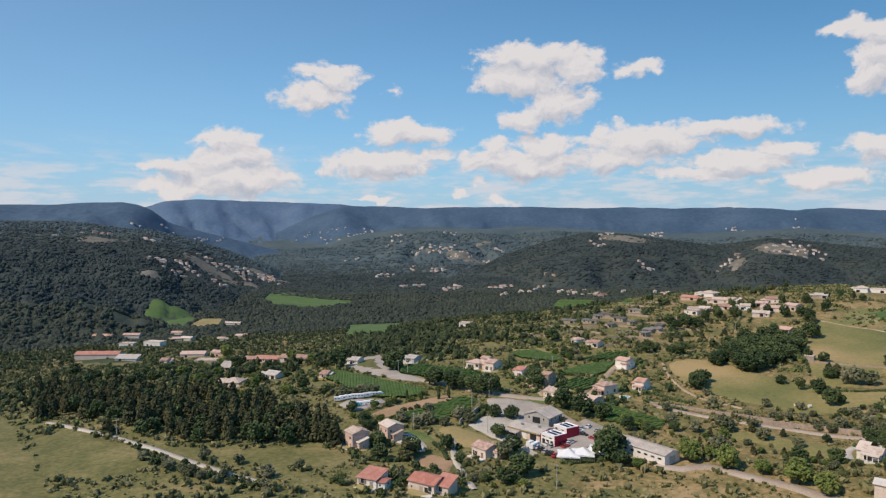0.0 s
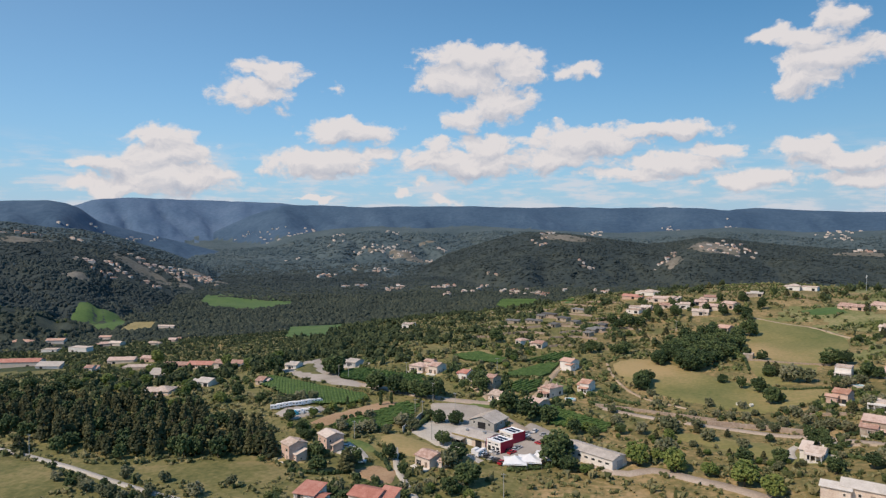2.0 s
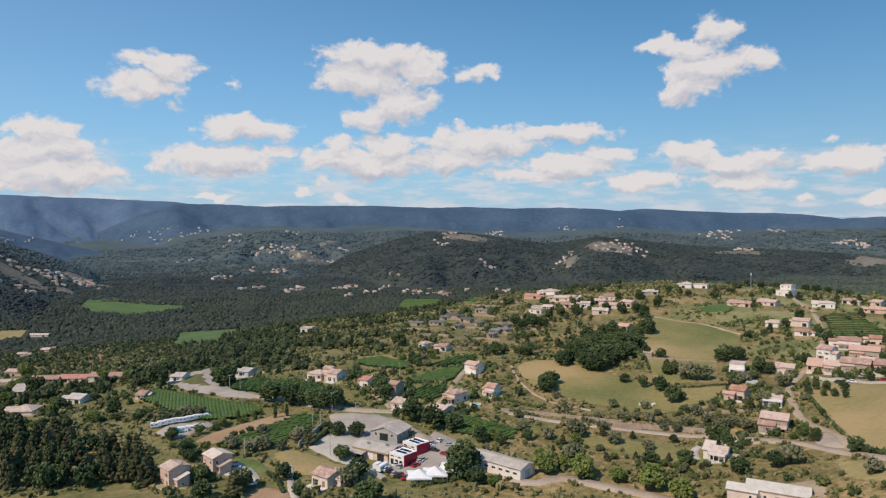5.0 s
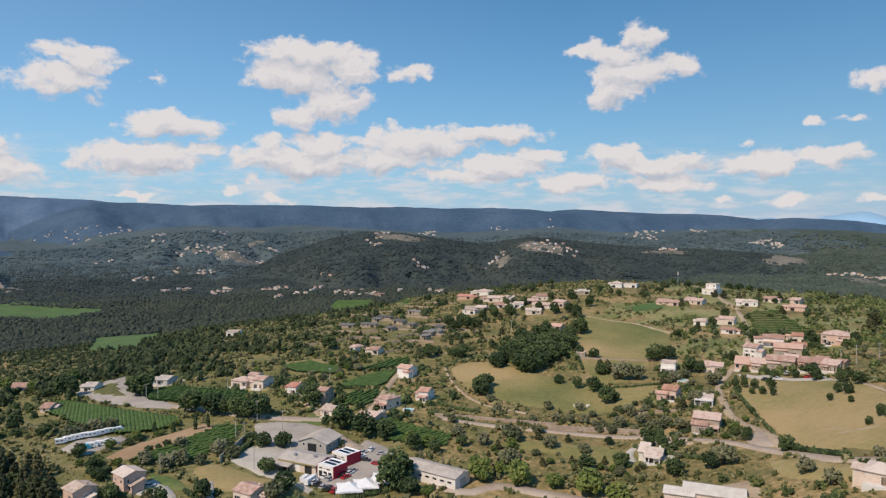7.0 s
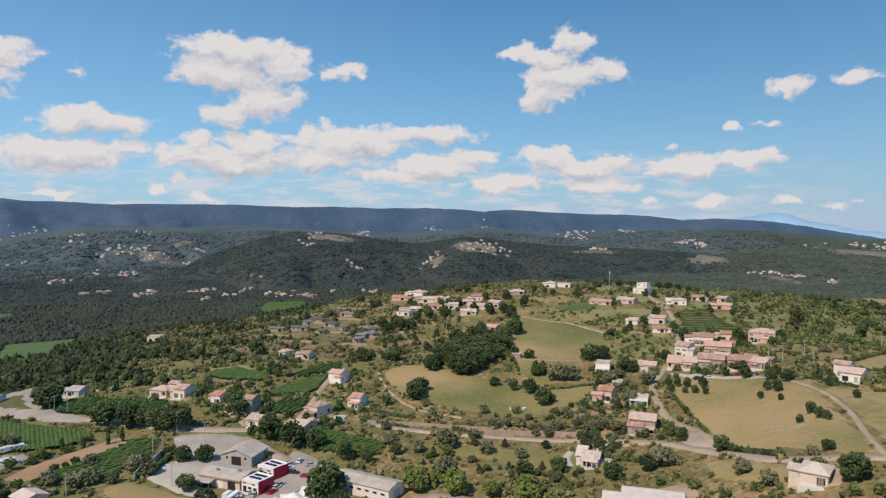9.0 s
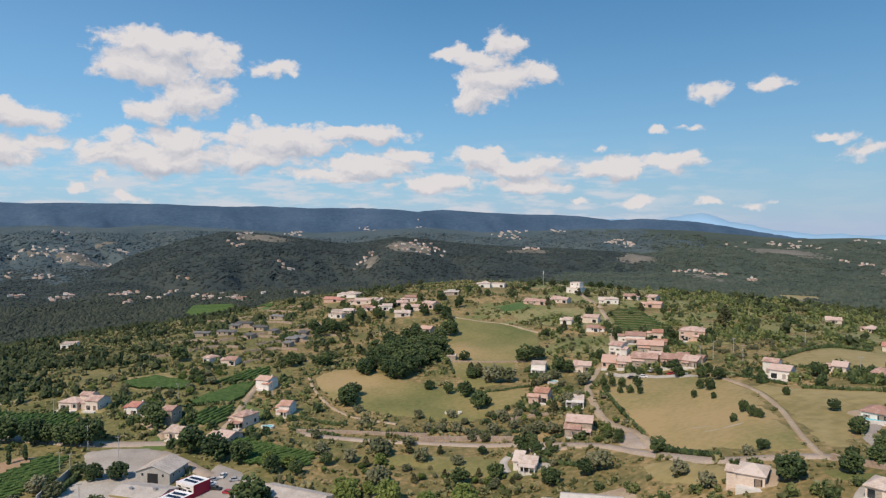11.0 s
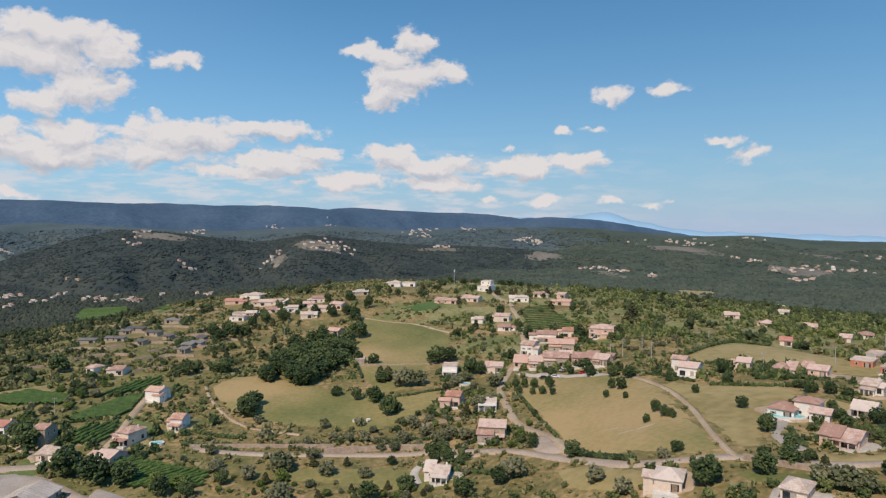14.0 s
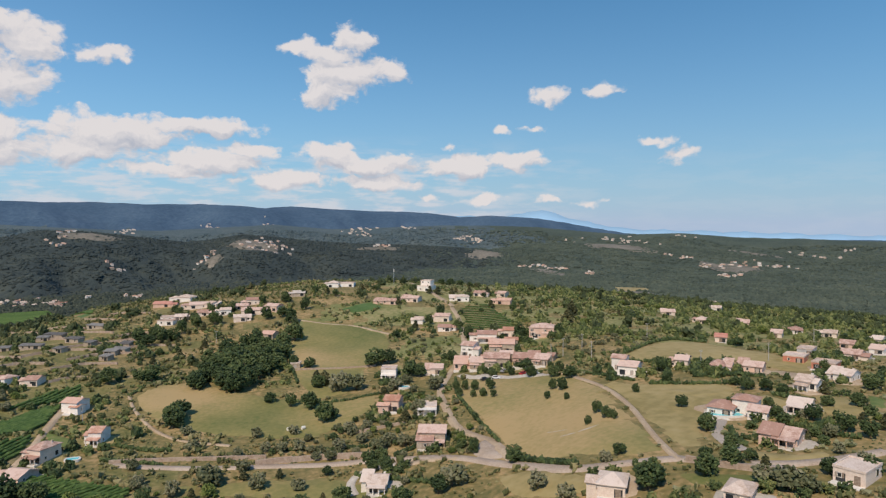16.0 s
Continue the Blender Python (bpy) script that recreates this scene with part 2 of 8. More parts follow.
M["bright_leaves"] = material("bright_leaves", [(0.066, 0.102, 0.021), (0.112, 0.152, 0.034), (0.175, 0.205, 0.052)], 0.35, 6, rough=0.7, bump=1.0, distance=0.35, object_random=0.35, island_random=0.3, bump_scale=2.5)
M["olive"] = material("olive_leaves", [(0.080, 0.090, 0.042), (0.135, 0.142, 0.072), (0.205, 0.195, 0.115)], 0.35, 6, rough=0.7, bump=1.0, distance=0.35, object_random=0.3, island_random=0.3, bump_scale=2.5)
M["cypress"] = material("cypress_leaves", [(0.020, 0.041, 0.017), (0.042, 0.065, 0.022), (0.070, 0.092, 0.031)], 0.5, 6, rough=0.75, bump=1.0, distance=0.3, island_random=0.3)
M["scrub"] = material("scrub_leaves", [(0.074, 0.086, 0.030), (0.140, 0.146, 0.056), (0.240, 0.212, 0.100)], 0.05, 6, rough=0.8, bump=1.0, distance=0.3, space="World", island_random=0.75, bump_scale=2.0)
M["garden_leaves"] = material("garden_leaves", [(0.052, 0.074, 0.022), (0.094, 0.122, 0.036), (0.165, 0.182, 0.064)], 0.05, 6, rough=0.75, bump=1.0, distance=0.3, space="World", island_random=0.6, bump_scale=2.0)
M["olive_bush"] = material("olive_bush_leaves", [(0.098, 0.112, 0.046), (0.158, 0.170, 0.078), (0.235, 0.232, 0.125)], 0.05, 6, rough=0.8, bump=1.0, distance=0.3, space="World", island_random=0.6, bump_scale=2.0)
M["forest"] = material("mixed_forest_leaves", [(0.034, 0.049, 0.019), (0.049, 0.066, 0.026), (0.075, 0.094, 0.037)], 0.012, 8, rough=0.8, bump=1.0, distance=0.8, space="World", island_random=0.35, bump_scale=1.0)
# Haze put into leaf colours: far woods turn bluer and paler with distance
M["far_forest"] = material("haze_blue_far_forest", [(0.040, 0.078, 0.128), (0.054, 0.098, 0.154), (0.074, 0.122, 0.180)], 0.004, 12, rough=0.95, bump=0.5, distance=10.0, space="World", bump_scale=0.03)
M["hill_forest"] = material("haze_dimmed_hill_forest", [(0.028, 0.040, 0.041), (0.038, 0.052, 0.050), (0.057, 0.070, 0.059)], 0.008, 9, rough=0.9, bump=1.0, distance=2.0, space="World", island_random=0.14, bump_scale=0.2)
M["slope_forest"] = material("haze_teal_slope_forest", [(0.054, 0.082, 0.092), (0.070, 0.100, 0.108), (0.094, 0.122, 0.124)], 0.007, 9, rough=0.9, bump=1.0, distance=3.0, space="World", island_random=0.14, bump_scale=0.1)
M["high_forest"] = material("haze_pale_mountain_forest", [(0.066, 0.118, 0.192), (0.084, 0.140, 0.220), (0.108, 0.164, 0.246)], 0.004, 12, rough=0.95, bump=0.5, distance=10.0, space="World", bump_scale=0.03)
M["valley_forest"] = material("haze_greyed_valley_wood", [(0.029, 0.040, 0.031), (0.041, 0.053, 0.039), (0.060, 0.071, 0.048)], 0.012, 8, rough=0.85, bump=1.0, distance=1.0, space="World", island_random=0.25, bump_scale=0.6, spread=0.1)
M["plain_forest"] = material("haze_paled_plain_forest", [(0.044, 0.061, 0.048), (0.059, 0.079, 0.060), (0.085, 0.104, 0.076)], 0.008, 9, rough=0.9, bump=1.0, distance=2.0, space="World", island_random=0.2, bump_scale=0.2)
M["bark"] = material("grey_bark", [(0.09, 0.07, 0.05), (0.16, 0.125, 0.09), (0.2, 0.17, 0.13)], 2.0, 6, bump=0.6)
M["roof_pink"] = material("faded_clay_roof_tiles", [(0.36, 0.215, 0.165), (0.49, 0.335, 0.270), (0.60, 0.455, 0.385)], 0.5, 6, bump=0.8, distance=0.08, object_random=0.28, spread=0.10)
M["roof_orange"] = material("orange_clay_roof_tiles", [(0.38, 0.195, 0.130), (0.50, 0.295, 0.215), (0.59, 0.395, 0.31)], 0.5, 6, bump=0.8, distance=0.08, object_random=0.25, spread=0.10)
M["roof_red"] = material("red_clay_roof_tiles", [(0.36, 0.14, 0.10), (0.46, 0.20, 0.15), (0.52, 0.28, 0.22)], 0.4, 7, bump=0.8, distance=0.08, object_random=0.2)
M["roof_grey"] = material("weathered_grey_fibre_roof", [(0.372, 0.330, 0.288), (0.468, 0.420, 0.372), (0.564, 0.510, 0.456)], 0.25, 8, bump=0.6, distance=0.06, object_random=0.1)
M["roof_pale"] = material("pale_sandy_roof_tiles", [(0.43, 0.325, 0.255), (0.555, 0.445, 0.37), (0.65, 0.55, 0.475)], 0.5, 6, bump=0.8, distance=0.08, object_random=0.22, spread=0.10)
M["roof_slate"] = material("dark_weathered_sheets", [(0.11, 0.105, 0.10), (0.17, 0.165, 0.155), (0.25, 0.24, 0.225)], 0.4, 6, bump=0.6, distance=0.08, object_random=0.35)
M["roof_bleached"] = material("bleached_pale_roof", [(0.50, 0.455, 0.40), (0.60, 0.555, 0.50), (0.67, 0.63, 0.58)], 0.4, 7, bump=0.5, distance=0.06, object_random=0.1)
M["orchard_grass"] = material("green_orchard_grass", [(0.120, 0.142, 0.045), (0.198, 0.200, 0.075), (0.300, 0.262, 0.125)], 0.04, 10, space="World", bump=0.5, distance=0.3, spread=0.12)
M["wall_cream"] = material("cream_render", [(0.59, 0.47, 0.385), (0.68, 0.57, 0.48), (0.74, 0.64, 0.55)], 0.3, 8, bump=0.2, object_random=0.15)
M["wall_white"] = material("white_render", [(0.66, 0.60, 0.54), (0.75, 0.70, 0.64), (0.80, 0.77, 0.72)], 0.3, 8, bump=0.2, object_random=0.1)
M["wall_pink"] = material("pink_render", [(0.54, 0.36, 0.28), (0.62, 0.44, 0.35), (0.67, 0.51, 0.42)], 0.3, 8, bump=0.2, object_random=0.12)
M["wall_stone"] = material("rubble_stone", [(0.28, 0.22, 0.16), (0.38, 0.31, 0.24), (0.47, 0.40, 0.32)], 0.8, 5, bump=0.8, distance=0.08, object_random=0.12)
M["wall_brick"] = material("bare_red_block", [(0.42, 0.15, 0.09), (0.50, 0.21, 0.14), (0.55, 0.27, 0.19)], 0.6, 6, bump=0.5, object_random=0.1)
M["wall_grey"] = material("grey_render", [(0.36, 0.36, 0.36), (0.44, 0.44, 0.44), (0.52, 0.52, 0.51)], 0.3, 8, bump=0.2)
M["crimson"] = material("crimson_cladding", [(0.34, 0.012, 0.04), (0.40, 0.018, 0.05)], 0.3, 6, rough=0.45, bump=0.05)
M["dark"] = material("dark_opening", [(0.02, 0.02, 0.022), (0.035, 0.035, 0.038)], 0.6, 5, rough=0.6, bump=0.0)
M["glass"] = material("dark_window_glass", [(0.02, 0.023, 0.027), (0.035, 0.04, 0.045)], 0.6, 5, rough=0.12, bump=0.0, spec=0.6)
M["shutter"] = material("painted_shutter", [(0.20, 0.15, 0.11), (0.30, 0.24, 0.19), (0.40, 0.36, 0.32)], 0.5, 4, bump=0.2, object_random=0.5)
M["trim"] = material("pale_trim", [(0.58, 0.55, 0.5), (0.7, 0.67, 0.62)], 0.5, 6, bump=0.1)
M["canvas"] = material("white_canvas", [(0.74, 0.74, 0.74), (0.82, 0.82, 0.82)], 0.3, 5, rough=0.7, bump=0.1)
M["panel"] = material("solar_panel", [(0.012, 0.016, 0.035), (0.02, 0.026, 0.05)], 0.5, 4, rough=0.2, bump=0.0, spec=0.6)
M["wood"] = material("weathered_wood", [(0.17, 0.13, 0.09), (0.25, 0.20, 0.15)], 1.5, 5, bump=0.3)
M["concrete"] = material("grey_concrete", [(0.35, 0.33, 0.30), (0.42, 0.40, 0.37), (0.48, 0.46, 0.43)], 0.4, 8, bump=0.2)
M["stone_wall"] = material("dry_stone", [(0.27, 0.20, 0.15), (0.37, 0.285, 0.22), (0.46, 0.375, 0.30)], 0.8, 5, bump=0.9, distance=0.12, space="World")
M["pool"] = material("pool_water", [(0.16, 0.55, 0.62), (0.24, 0.66, 0.72)], 0.5, 4, rough=0.08, bump=0.05, spec=0.5)
M["hay"] = material("wrapped_bale", [(0.62, 0.6, 0.52), (0.72, 0.7, 0.64)], 0.8, 5, bump=0.3)
M["tyre"] = material("tyre_rubber", [(0.02, 0.02, 0.02), (0.035, 0.035, 0.035)], 2, 4, bump=0.1)
M["steel"] = material("galvanised_steel", [(0.42, 0.43, 0.44), (0.52, 0.53, 0.54)], 0.6, 5, rough=0.4, metal=0.7, bump=0.05)
for _n, _c in (("white", 0.75), ("silver", 0.42), ("black", 0.03)):
    M["car_" + _n] = material("car_paint_" + _n, [(_c * 0.92,) * 3, (_c, _c, _c * 1.02)], 0.5, 4, rough=0.3, bump=0.0, spec=0.6)
M["car_red"] = material("car_paint_red", [(0.36, 0.02, 0.03), (0.42, 0.03, 0.035)], 0.5, 4, rough=0.3, bump=0.0, spec=0.6)
M["car_blue"] = material("car_paint_blue", [(0.05, 0.30, 0.42), (0.08, 0.38, 0.5)], 0.5, 4, rough=0.3, bump=0.0, spec=0.6)


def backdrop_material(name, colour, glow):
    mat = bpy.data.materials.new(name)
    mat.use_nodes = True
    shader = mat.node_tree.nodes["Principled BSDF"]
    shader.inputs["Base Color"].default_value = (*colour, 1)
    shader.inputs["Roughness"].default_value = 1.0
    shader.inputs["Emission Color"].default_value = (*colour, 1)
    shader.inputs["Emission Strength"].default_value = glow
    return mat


# blue haze put into the base colour and an added glow
M["distance"] = backdrop_material("glowing_haze_blue", (0.20, 0.33, 0.46), 0.55)

# ---------------------------------------------------------------- relief
# Height of the land along rays from the origin, in metres below or above the level z = 100.
REACH = (150, 300, 450, 700, 1100, 1700, 2500, 3300, 4200, 4900)
RELIEF = {}


def along(bearing, *heights):
    RELIEF[bearing] = heights


along(-180, -85, -85, -85, -90, -90, -80, -60, -30, 20, 20)
along(-62, -92, -92, -101, -128, -140, -125, -105, -90, -70, -60)
along(-50, -91, -91, -100, -128, -150, -138, -115, -90, -70, -60)
along(-43, -91, -91, -99, -127, -150, -148, -130, -100, -80, -60)
along(-30, -92, -91, -91, -117, -150, -162, -120, -80, -60, -50)
along(-15, -93, -90, -81, -95, -135, -150, -130, -80, -50, -50)
along(-3, -92, -87, -78, -70, -120, -145, -130, -80, -50, -50)
along(10, -90, -84, -75, -56, -110, -140, -130, -90, -50, -50)
along(20, -82, -75, -69, -60, -110, -132, -125, -95, -60, -50)
along(31, -66, -61, -60, -68, -108, -125, -115, -105, -75, -60)
along(42, -60, -58, -62, -80, -115, -130, -125, -115, -95, -90)
along(55, -58, -58, -64, -85, -118, -132, -128, -122, -110, -105)
along(180, -85, -85, -85, -90, -90, -80, -60, -30, 20, 20)

# Ridges of the far land: distance, slopes before and behind the crest, then bearing and height angle along the crest
RIDGES = []


def ridge(name, reach, front, back, *crest):
    RIDGES.append((name, reach, front, back, [b for b, _ in crest], [e for _, e in crest]))


ridge("knoll", 2250, 0.20, 0.10, (-23.5, -6.5), (-22.1, -4.94), (-20.5, -3.90), (-17.5, -2.27), (-15.3, -1.57), (-13.1, -0.94), (-10.9, -0.46), (-7.7, -0.56), (-4.0, -1.06), (-1.1, -1.44), (0.7, -1.25), (3.1, -0.87), (5.4, -1.06), (8.2, -1.38), (12.3, -1.68), (16.7, -1.78), (20.1, -1.97), (22.1, -2.11), (24.5, -2.42), (26.8, -3.09), (30, -5.0))
ridge("plain", 2500, 0.085, 0.03, (17, -4.2), (20, -3.0), (23, -2.2), (26, -1.75), (29.2, -1.6), (35.9, -1.79), (42.1, -2.1), (47.8, -2.25), (56, -2.3), (70, -3.5))
ridge("foothill", 2150, 0.13, 0.12, (-70, 0.6), (-52.5, 0.54), (-50.5, 0.40), (-48.5, 0.05), (-46.0, -0.15), (-43.4, -0.80), (-40.3, -1.86), (-37.0, -3.23), (-34, -5.5))
ridge("spur", 3000, 0.22, 0.20, (-70, 1.5), (-52.4, 1.78), (-50.5, 1.94), (-48.0, 2.03), (-46.9, 1.85), (-46.0, 1.49), (-44.6, 0.42), (-41.4, -0.47), (-38.2, -1.32), (-34.6, -2.38), (-31, -4.2))
ridge("slope", 3350, 0.115, 0.06, (-38, -3.0), (-34.0, -1.71), (-30.0, -0.59), (-27.0, -0.12), (-23.7, 0.08), (-19.6, -0.11), (-15.3, 0.12), (-10.9, -0.17), (-6.7, -0.40), (-3.0, -0.50), (0.7, -0.31), (5.4, -0.05), (10.0, -0.44), (14.5, -0.30), (18.8, -0.14), (22.9, -0.16), (26.8, -0.28), (30.4, -0.62), (33.7, -0.88), (38.0, -0.76), (42.1, -1.07), (46.7, -1.20), (51.9, -1.29), (70, -1.5))
ridge("range", 4150, 0.26, 0.25, (-41, -2.8), (-38.2, -1.32), (-35.7, 0.01), (-33.5, 1.00), (-30.9, 1.83), (-27.3, 1.81), (-24.2, 1.64), (-21.6, 1.76), (-17.5, 1.76), (-15.3, 1.74), (-10.4, 1.59), (-7.7, 1.65), (-3.9, 1.52), (0.0, 1.57), (3.1, 1.42), (5.4, 1.19), (8.2, 0.72), (11.8, -0.16), (15, -1.2))
ridge("range", 4420, 0.26, 0.25, (-3, -0.6), (-0.2, 0.44), (3.1, 0.91), (5.4, 1.37), (6.8, 1.42), (10.0, 1.22), (12.7, 1.07), (15.5, 1.02), (18.0, 0.91), (20.5, 0.55), (22.9, 0.67), (26.8, 0.44), (29.0, 0.10), (31.4, -0.34), (34.6, -0.89), (38.0, -1.05), (44, -1.6))
ridge("mountain", 4720, 0.28, 0.25, (-70, 1.2), (-52.4, 1.55), (-49.8, 1.59), (-46.7, 1.48), (-45.6, 1.87), (-44.6, 2.18), (-42.5, 2.30), (-39.4, 2.23), (-35.2, 2.11), (-30.9, 1.97), (-26.4, 1.40), (-21.7, 0.33), (-17, -1.5))


WAVES = {}


def wave(x, y, size, seed, octaves=3):
    """Smooth rolling noise from turned sine waves, about -1 to 1."""
    key = (size, seed, octaves)
    if key not in WAVES:
        rng, parts = np.random.RandomState(seed), []
        for o in range(octaves):
            for _ in range(4):
                a, ph, s = rng.uniform(0, 2 * np.pi), rng.uniform(0, 2 * np.pi), rng.uniform(0.7, 1.4)
                k = 2 * np.pi * 2**o / (size * s)
                parts.append((k * math.cos(a), k * math.sin(a), ph, 0.55**o))
        WAVES[key] = parts, sum(2.2 * 0.55**o for o in range(octaves))
    parts, weight = WAVES[key]
    total = 0.0
    for kx, ky, ph, share in parts:
        total = total + np.sin(kx * x + ky * y + ph + 1.3 * np.sin(0.6 * (kx * y - ky * x) + ph * 2)) * share
    return total / weight


BEARINGS = np.array(sorted(RELIEF), float)
TABLE = np.array([RELIEF[b] for b in sorted(RELIEF)], float)


def height(x, y):
    """Height of the ground at x, y (numbers or arrays)."""
    x, y = np.asarray(x, float), np.asarray(y, float)
    d, az = np.hypot(x, y), np.degrees(np.arctan2(x, y))
    ka = np.interp(az, BEARINGS, np.arange(len(BEARINGS)))
    kd = np.interp(np.log(np.maximum(d, 1)), np.log(REACH), np.arange(len(REACH)))
    i = np.clip(np.floor(ka).astype(int), 0, len(BEARINGS) - 2)
    f = ka - i
    rows = [eased_rows(np.clip(i + o, 0, len(BEARINGS) - 1), kd) for o in (-1, 0, 1, 2)]
    m1, m2 = 0.35 * (rows[2] - rows[0]), 0.35 * (rows[3] - rows[1])
    f2, f3 = f * f, f * f * f
    z = (2 * f3 - 3 * f2 + 1) * rows[1] + (f3 - 2 * f2 + f) * m1 + (3 * f2 - 2 * f3) * rows[2] + (f3 - f2) * m2
    rough = np.clip((d - 900) / 1200, 0, 1)
    z = z + 0.8 * wave(x, y, 130, 3, 2) + rough * (7 * wave(x, y, 700, 5, 3) + 5 * wave(x, y, 330, 8, 2))
    if np.max(d) > 1150:
        z = np.maximum.reduce([z, *ridge_heights(x, y, d, az)])
    return z + 100


def ridge_heights(x, y, d, az):
    """Heights of the ridges, with gullies and spurs that deepen below each crest."""
    out = []
    for k, (name, reach, front, back, bearings, angles) in enumerate(RIDGES):
        turn = np.radians(az) * reach
        far = reach * (1 + 0.03 * wave(turn, 0 * turn, 900, 40 + k, 2))
        crest = far * np.tan(np.radians(np.interp(az, bearings, angles)))
        off = far - d
        fall = np.where(off > 0, front, back) * (np.sqrt(off * off + 70**2) - 70)
        gully = np.clip(1 - 1.6 * np.abs(wave(turn + 0.25 * d, 0.35 * d, 620, 27 + k, 2)), 0, 1) ** 1.4
        minor = np.clip(1 - 1.6 * np.abs(wave(turn - 0.2 * d, 0.5 * d, 240, 61 + k, 2)), 0, 1) ** 1.4
        lumps = 5 * wave(x, y, 170, 90 + k, 2) * np.clip(fall / 25, 0, 1)
        out.append(crest - fall - np.clip(fall, 0, 90) * (0.2 if name == "foothill" else 0.42) * (gully + 0.38 * minor) + lumps)
    return out


def layer_at(x, y):
    """0 for the valley floor, else the number of the ridge that forms the land there, from 1."""
    d, az = np.hypot(x, y), np.degrees(np.arctan2(x, y))
    tops = np.array(ridge_heights(x, y, d, az)) + 100
    best = np.argmax(tops, 0)
    return np.where(np.max(tops, 0) >= height(x, y) - 0.01, best + 1, 0) * (d > 1150)


def eased_rows(col, kd):
    n = TABLE.shape[1]
    i = np.clip(np.floor(kd).astype(int), 0, n - 2)
    f = kd - i
    p0, p1, p2, p3 = (TABLE[col, np.clip(i + o, 0, n - 1)] for o in (-1, 0, 1, 2))
    m1, m2 = 0.35 * (p2 - p0), 0.35 * (p3 - p1)
    f2, f3 = f * f, f * f * f
    return (2 * f3 - 3 * f2 + 1) * p1 + (f3 - 2 * f2 + f) * m1 + (3 * f2 - 2 * f3) * p2 + (f3 - f2) * m2

# ---------------------------------------------------------------- mesh helpers
def mesh_of(name, verts, faces, mat, smooth=False):
    me = bpy.data.meshes.new(name)
    me.from_pydata([tuple(v) for v in verts], [], faces)
    me.materials.append(mat)
    if smooth:
        me.polygons.foreach_set("use_smooth", [True] * len(me.polygons))
    me.update()
    return me


def big_mesh(name, verts, faces, mats, slots=None, smooth=False):
    """A mesh from arrays of vertices and of triangles or quads."""
    me = bpy.data.meshes.new(name)
    n, k = faces.shape
    me.vertices.add(len(verts))
    me.vertices.foreach_set("co", np.ascontiguousarray(verts, np.float32).ravel())
    me.loops.add(n * k)
    me.loops.foreach_set("vertex_index", np.ascontiguousarray(faces, np.int32).ravel())
    me.polygons.add(n)
    me.polygons.foreach_set("loop_start", np.arange(0, n * k, k, dtype=np.int32))
    for m in mats:
        me.materials.append(m)
    if slots is not None:
        me.polygons.foreach_set("material_index", np.ascontiguousarray(slots, np.int32))
    me.polygons.foreach_set("use_smooth", np.full(n, smooth))
    me.update(calc_edges=True)
    me.validate()
    return me


def hang(name, me, parent, place=None, label=""):
    """One mesh object under a thing or a part."""
    ob = new(name, me)
    ob.parent = parent
    if place is not None:
        ob.matrix_basis = place
    return tagged(ob, label) if label else ob


class Shape:
    """Verts and faces of one part, gathered from simple solids."""

    def __init__(self):
        self.v, self.f = [], []

    def solid(self, verts, faces):
        n = len(self.v)
        self.v += [tuple(p) for p in verts]
        self.f += [tuple(n + i for i in f) for f in faces]
        return self

    def box(self, x0, x1, y0, y1, z0, z1):
        return self.solid([(x, y, z) for z in (z0, z1) for x, y in ((x0, y0), (x1, y0), (x1, y1), (x0, y1))],
                          [(3, 2, 1, 0), (4, 5, 6, 7), (0, 1, 5, 4), (1, 2, 6, 5), (2, 3, 7, 6), (3, 0, 4, 7)])

    def prism(self, outline, x0, x1):
        """An outline in y, z drawn out along x."""
        n = len(outline)
        verts = [(x0, y, z) for y, z in outline] + [(x1, y, z) for y, z in outline]
        faces = [tuple(range(n)), tuple(range(2 * n - 1, n - 1, -1))]
        faces += [(i, n + i, n + (i + 1) % n, (i + 1) % n) for i in range(n)]
        return self.solid(verts, faces)

    def tube(self, a, b, ra, rb, sides=7):
        a, b = Vector(a), Vector(b)
        u = (b - a).normalized().orthogonal().normalized()
        w = (b - a).normalized().cross(u)
        ring = [(math.cos(2 * math.pi * k / sides), math.sin(2 * math.pi * k / sides)) for k in range(sides)]
        verts = [a + ra * (c * u + s * w) for c, s in ring] + [b + rb * (c * u + s * w) for c, s in ring]
        faces = [(k, (k + 1) % sides, sides + (k + 1) % sides, sides + k) for k in range(sides)]
        return self.solid(verts, faces + [tuple(range(sides - 1, -1, -1)), tuple(range(sides, 2 * sides))])

    def mesh(self, name, mat, smooth=False):
        return mesh_of(name, self.v, self.f, mat, smooth)


def ground_at(x, y):
    return float(height(x, y))


# ---------------------------------------------------------------- where nothing wild grows
CELL, GX0, GY0 = 2.0, -1000.0, 60.0
TAKEN = np.zeros((1000, 620), bool)  # by x, y


def take_disc(x, y, r):
    i, j, k = int((x - GX0) / CELL), int((y - GY0) / CELL), int(r / CELL) + 1
    for a in range(max(0, i - k), min(TAKEN.shape[0], i + k + 1)):
        for b in range(max(0, j - k), min(TAKEN.shape[1], j + k + 1)):
            if (GX0 + (a + 0.5) * CELL - x) ** 2 + (GY0 + (b + 0.5) * CELL - y) ** 2 <= r * r:
                TAKEN[a, b] = True


def inside(px, py, outline):
    hit = np.zeros(np.shape(px), bool)
    for (x0, y0), (x1, y1) in zip(outline, outline[1:] + outline[:1]):
        cross = (y0 > py) != (y1 > py)
        with np.errstate(divide="ignore", invalid="ignore"):
            hit ^= cross & (px < (x1 - x0) * (py - y0) / (y1 - y0 if y1 != y0 else 1e-9) + x0)
    return hit


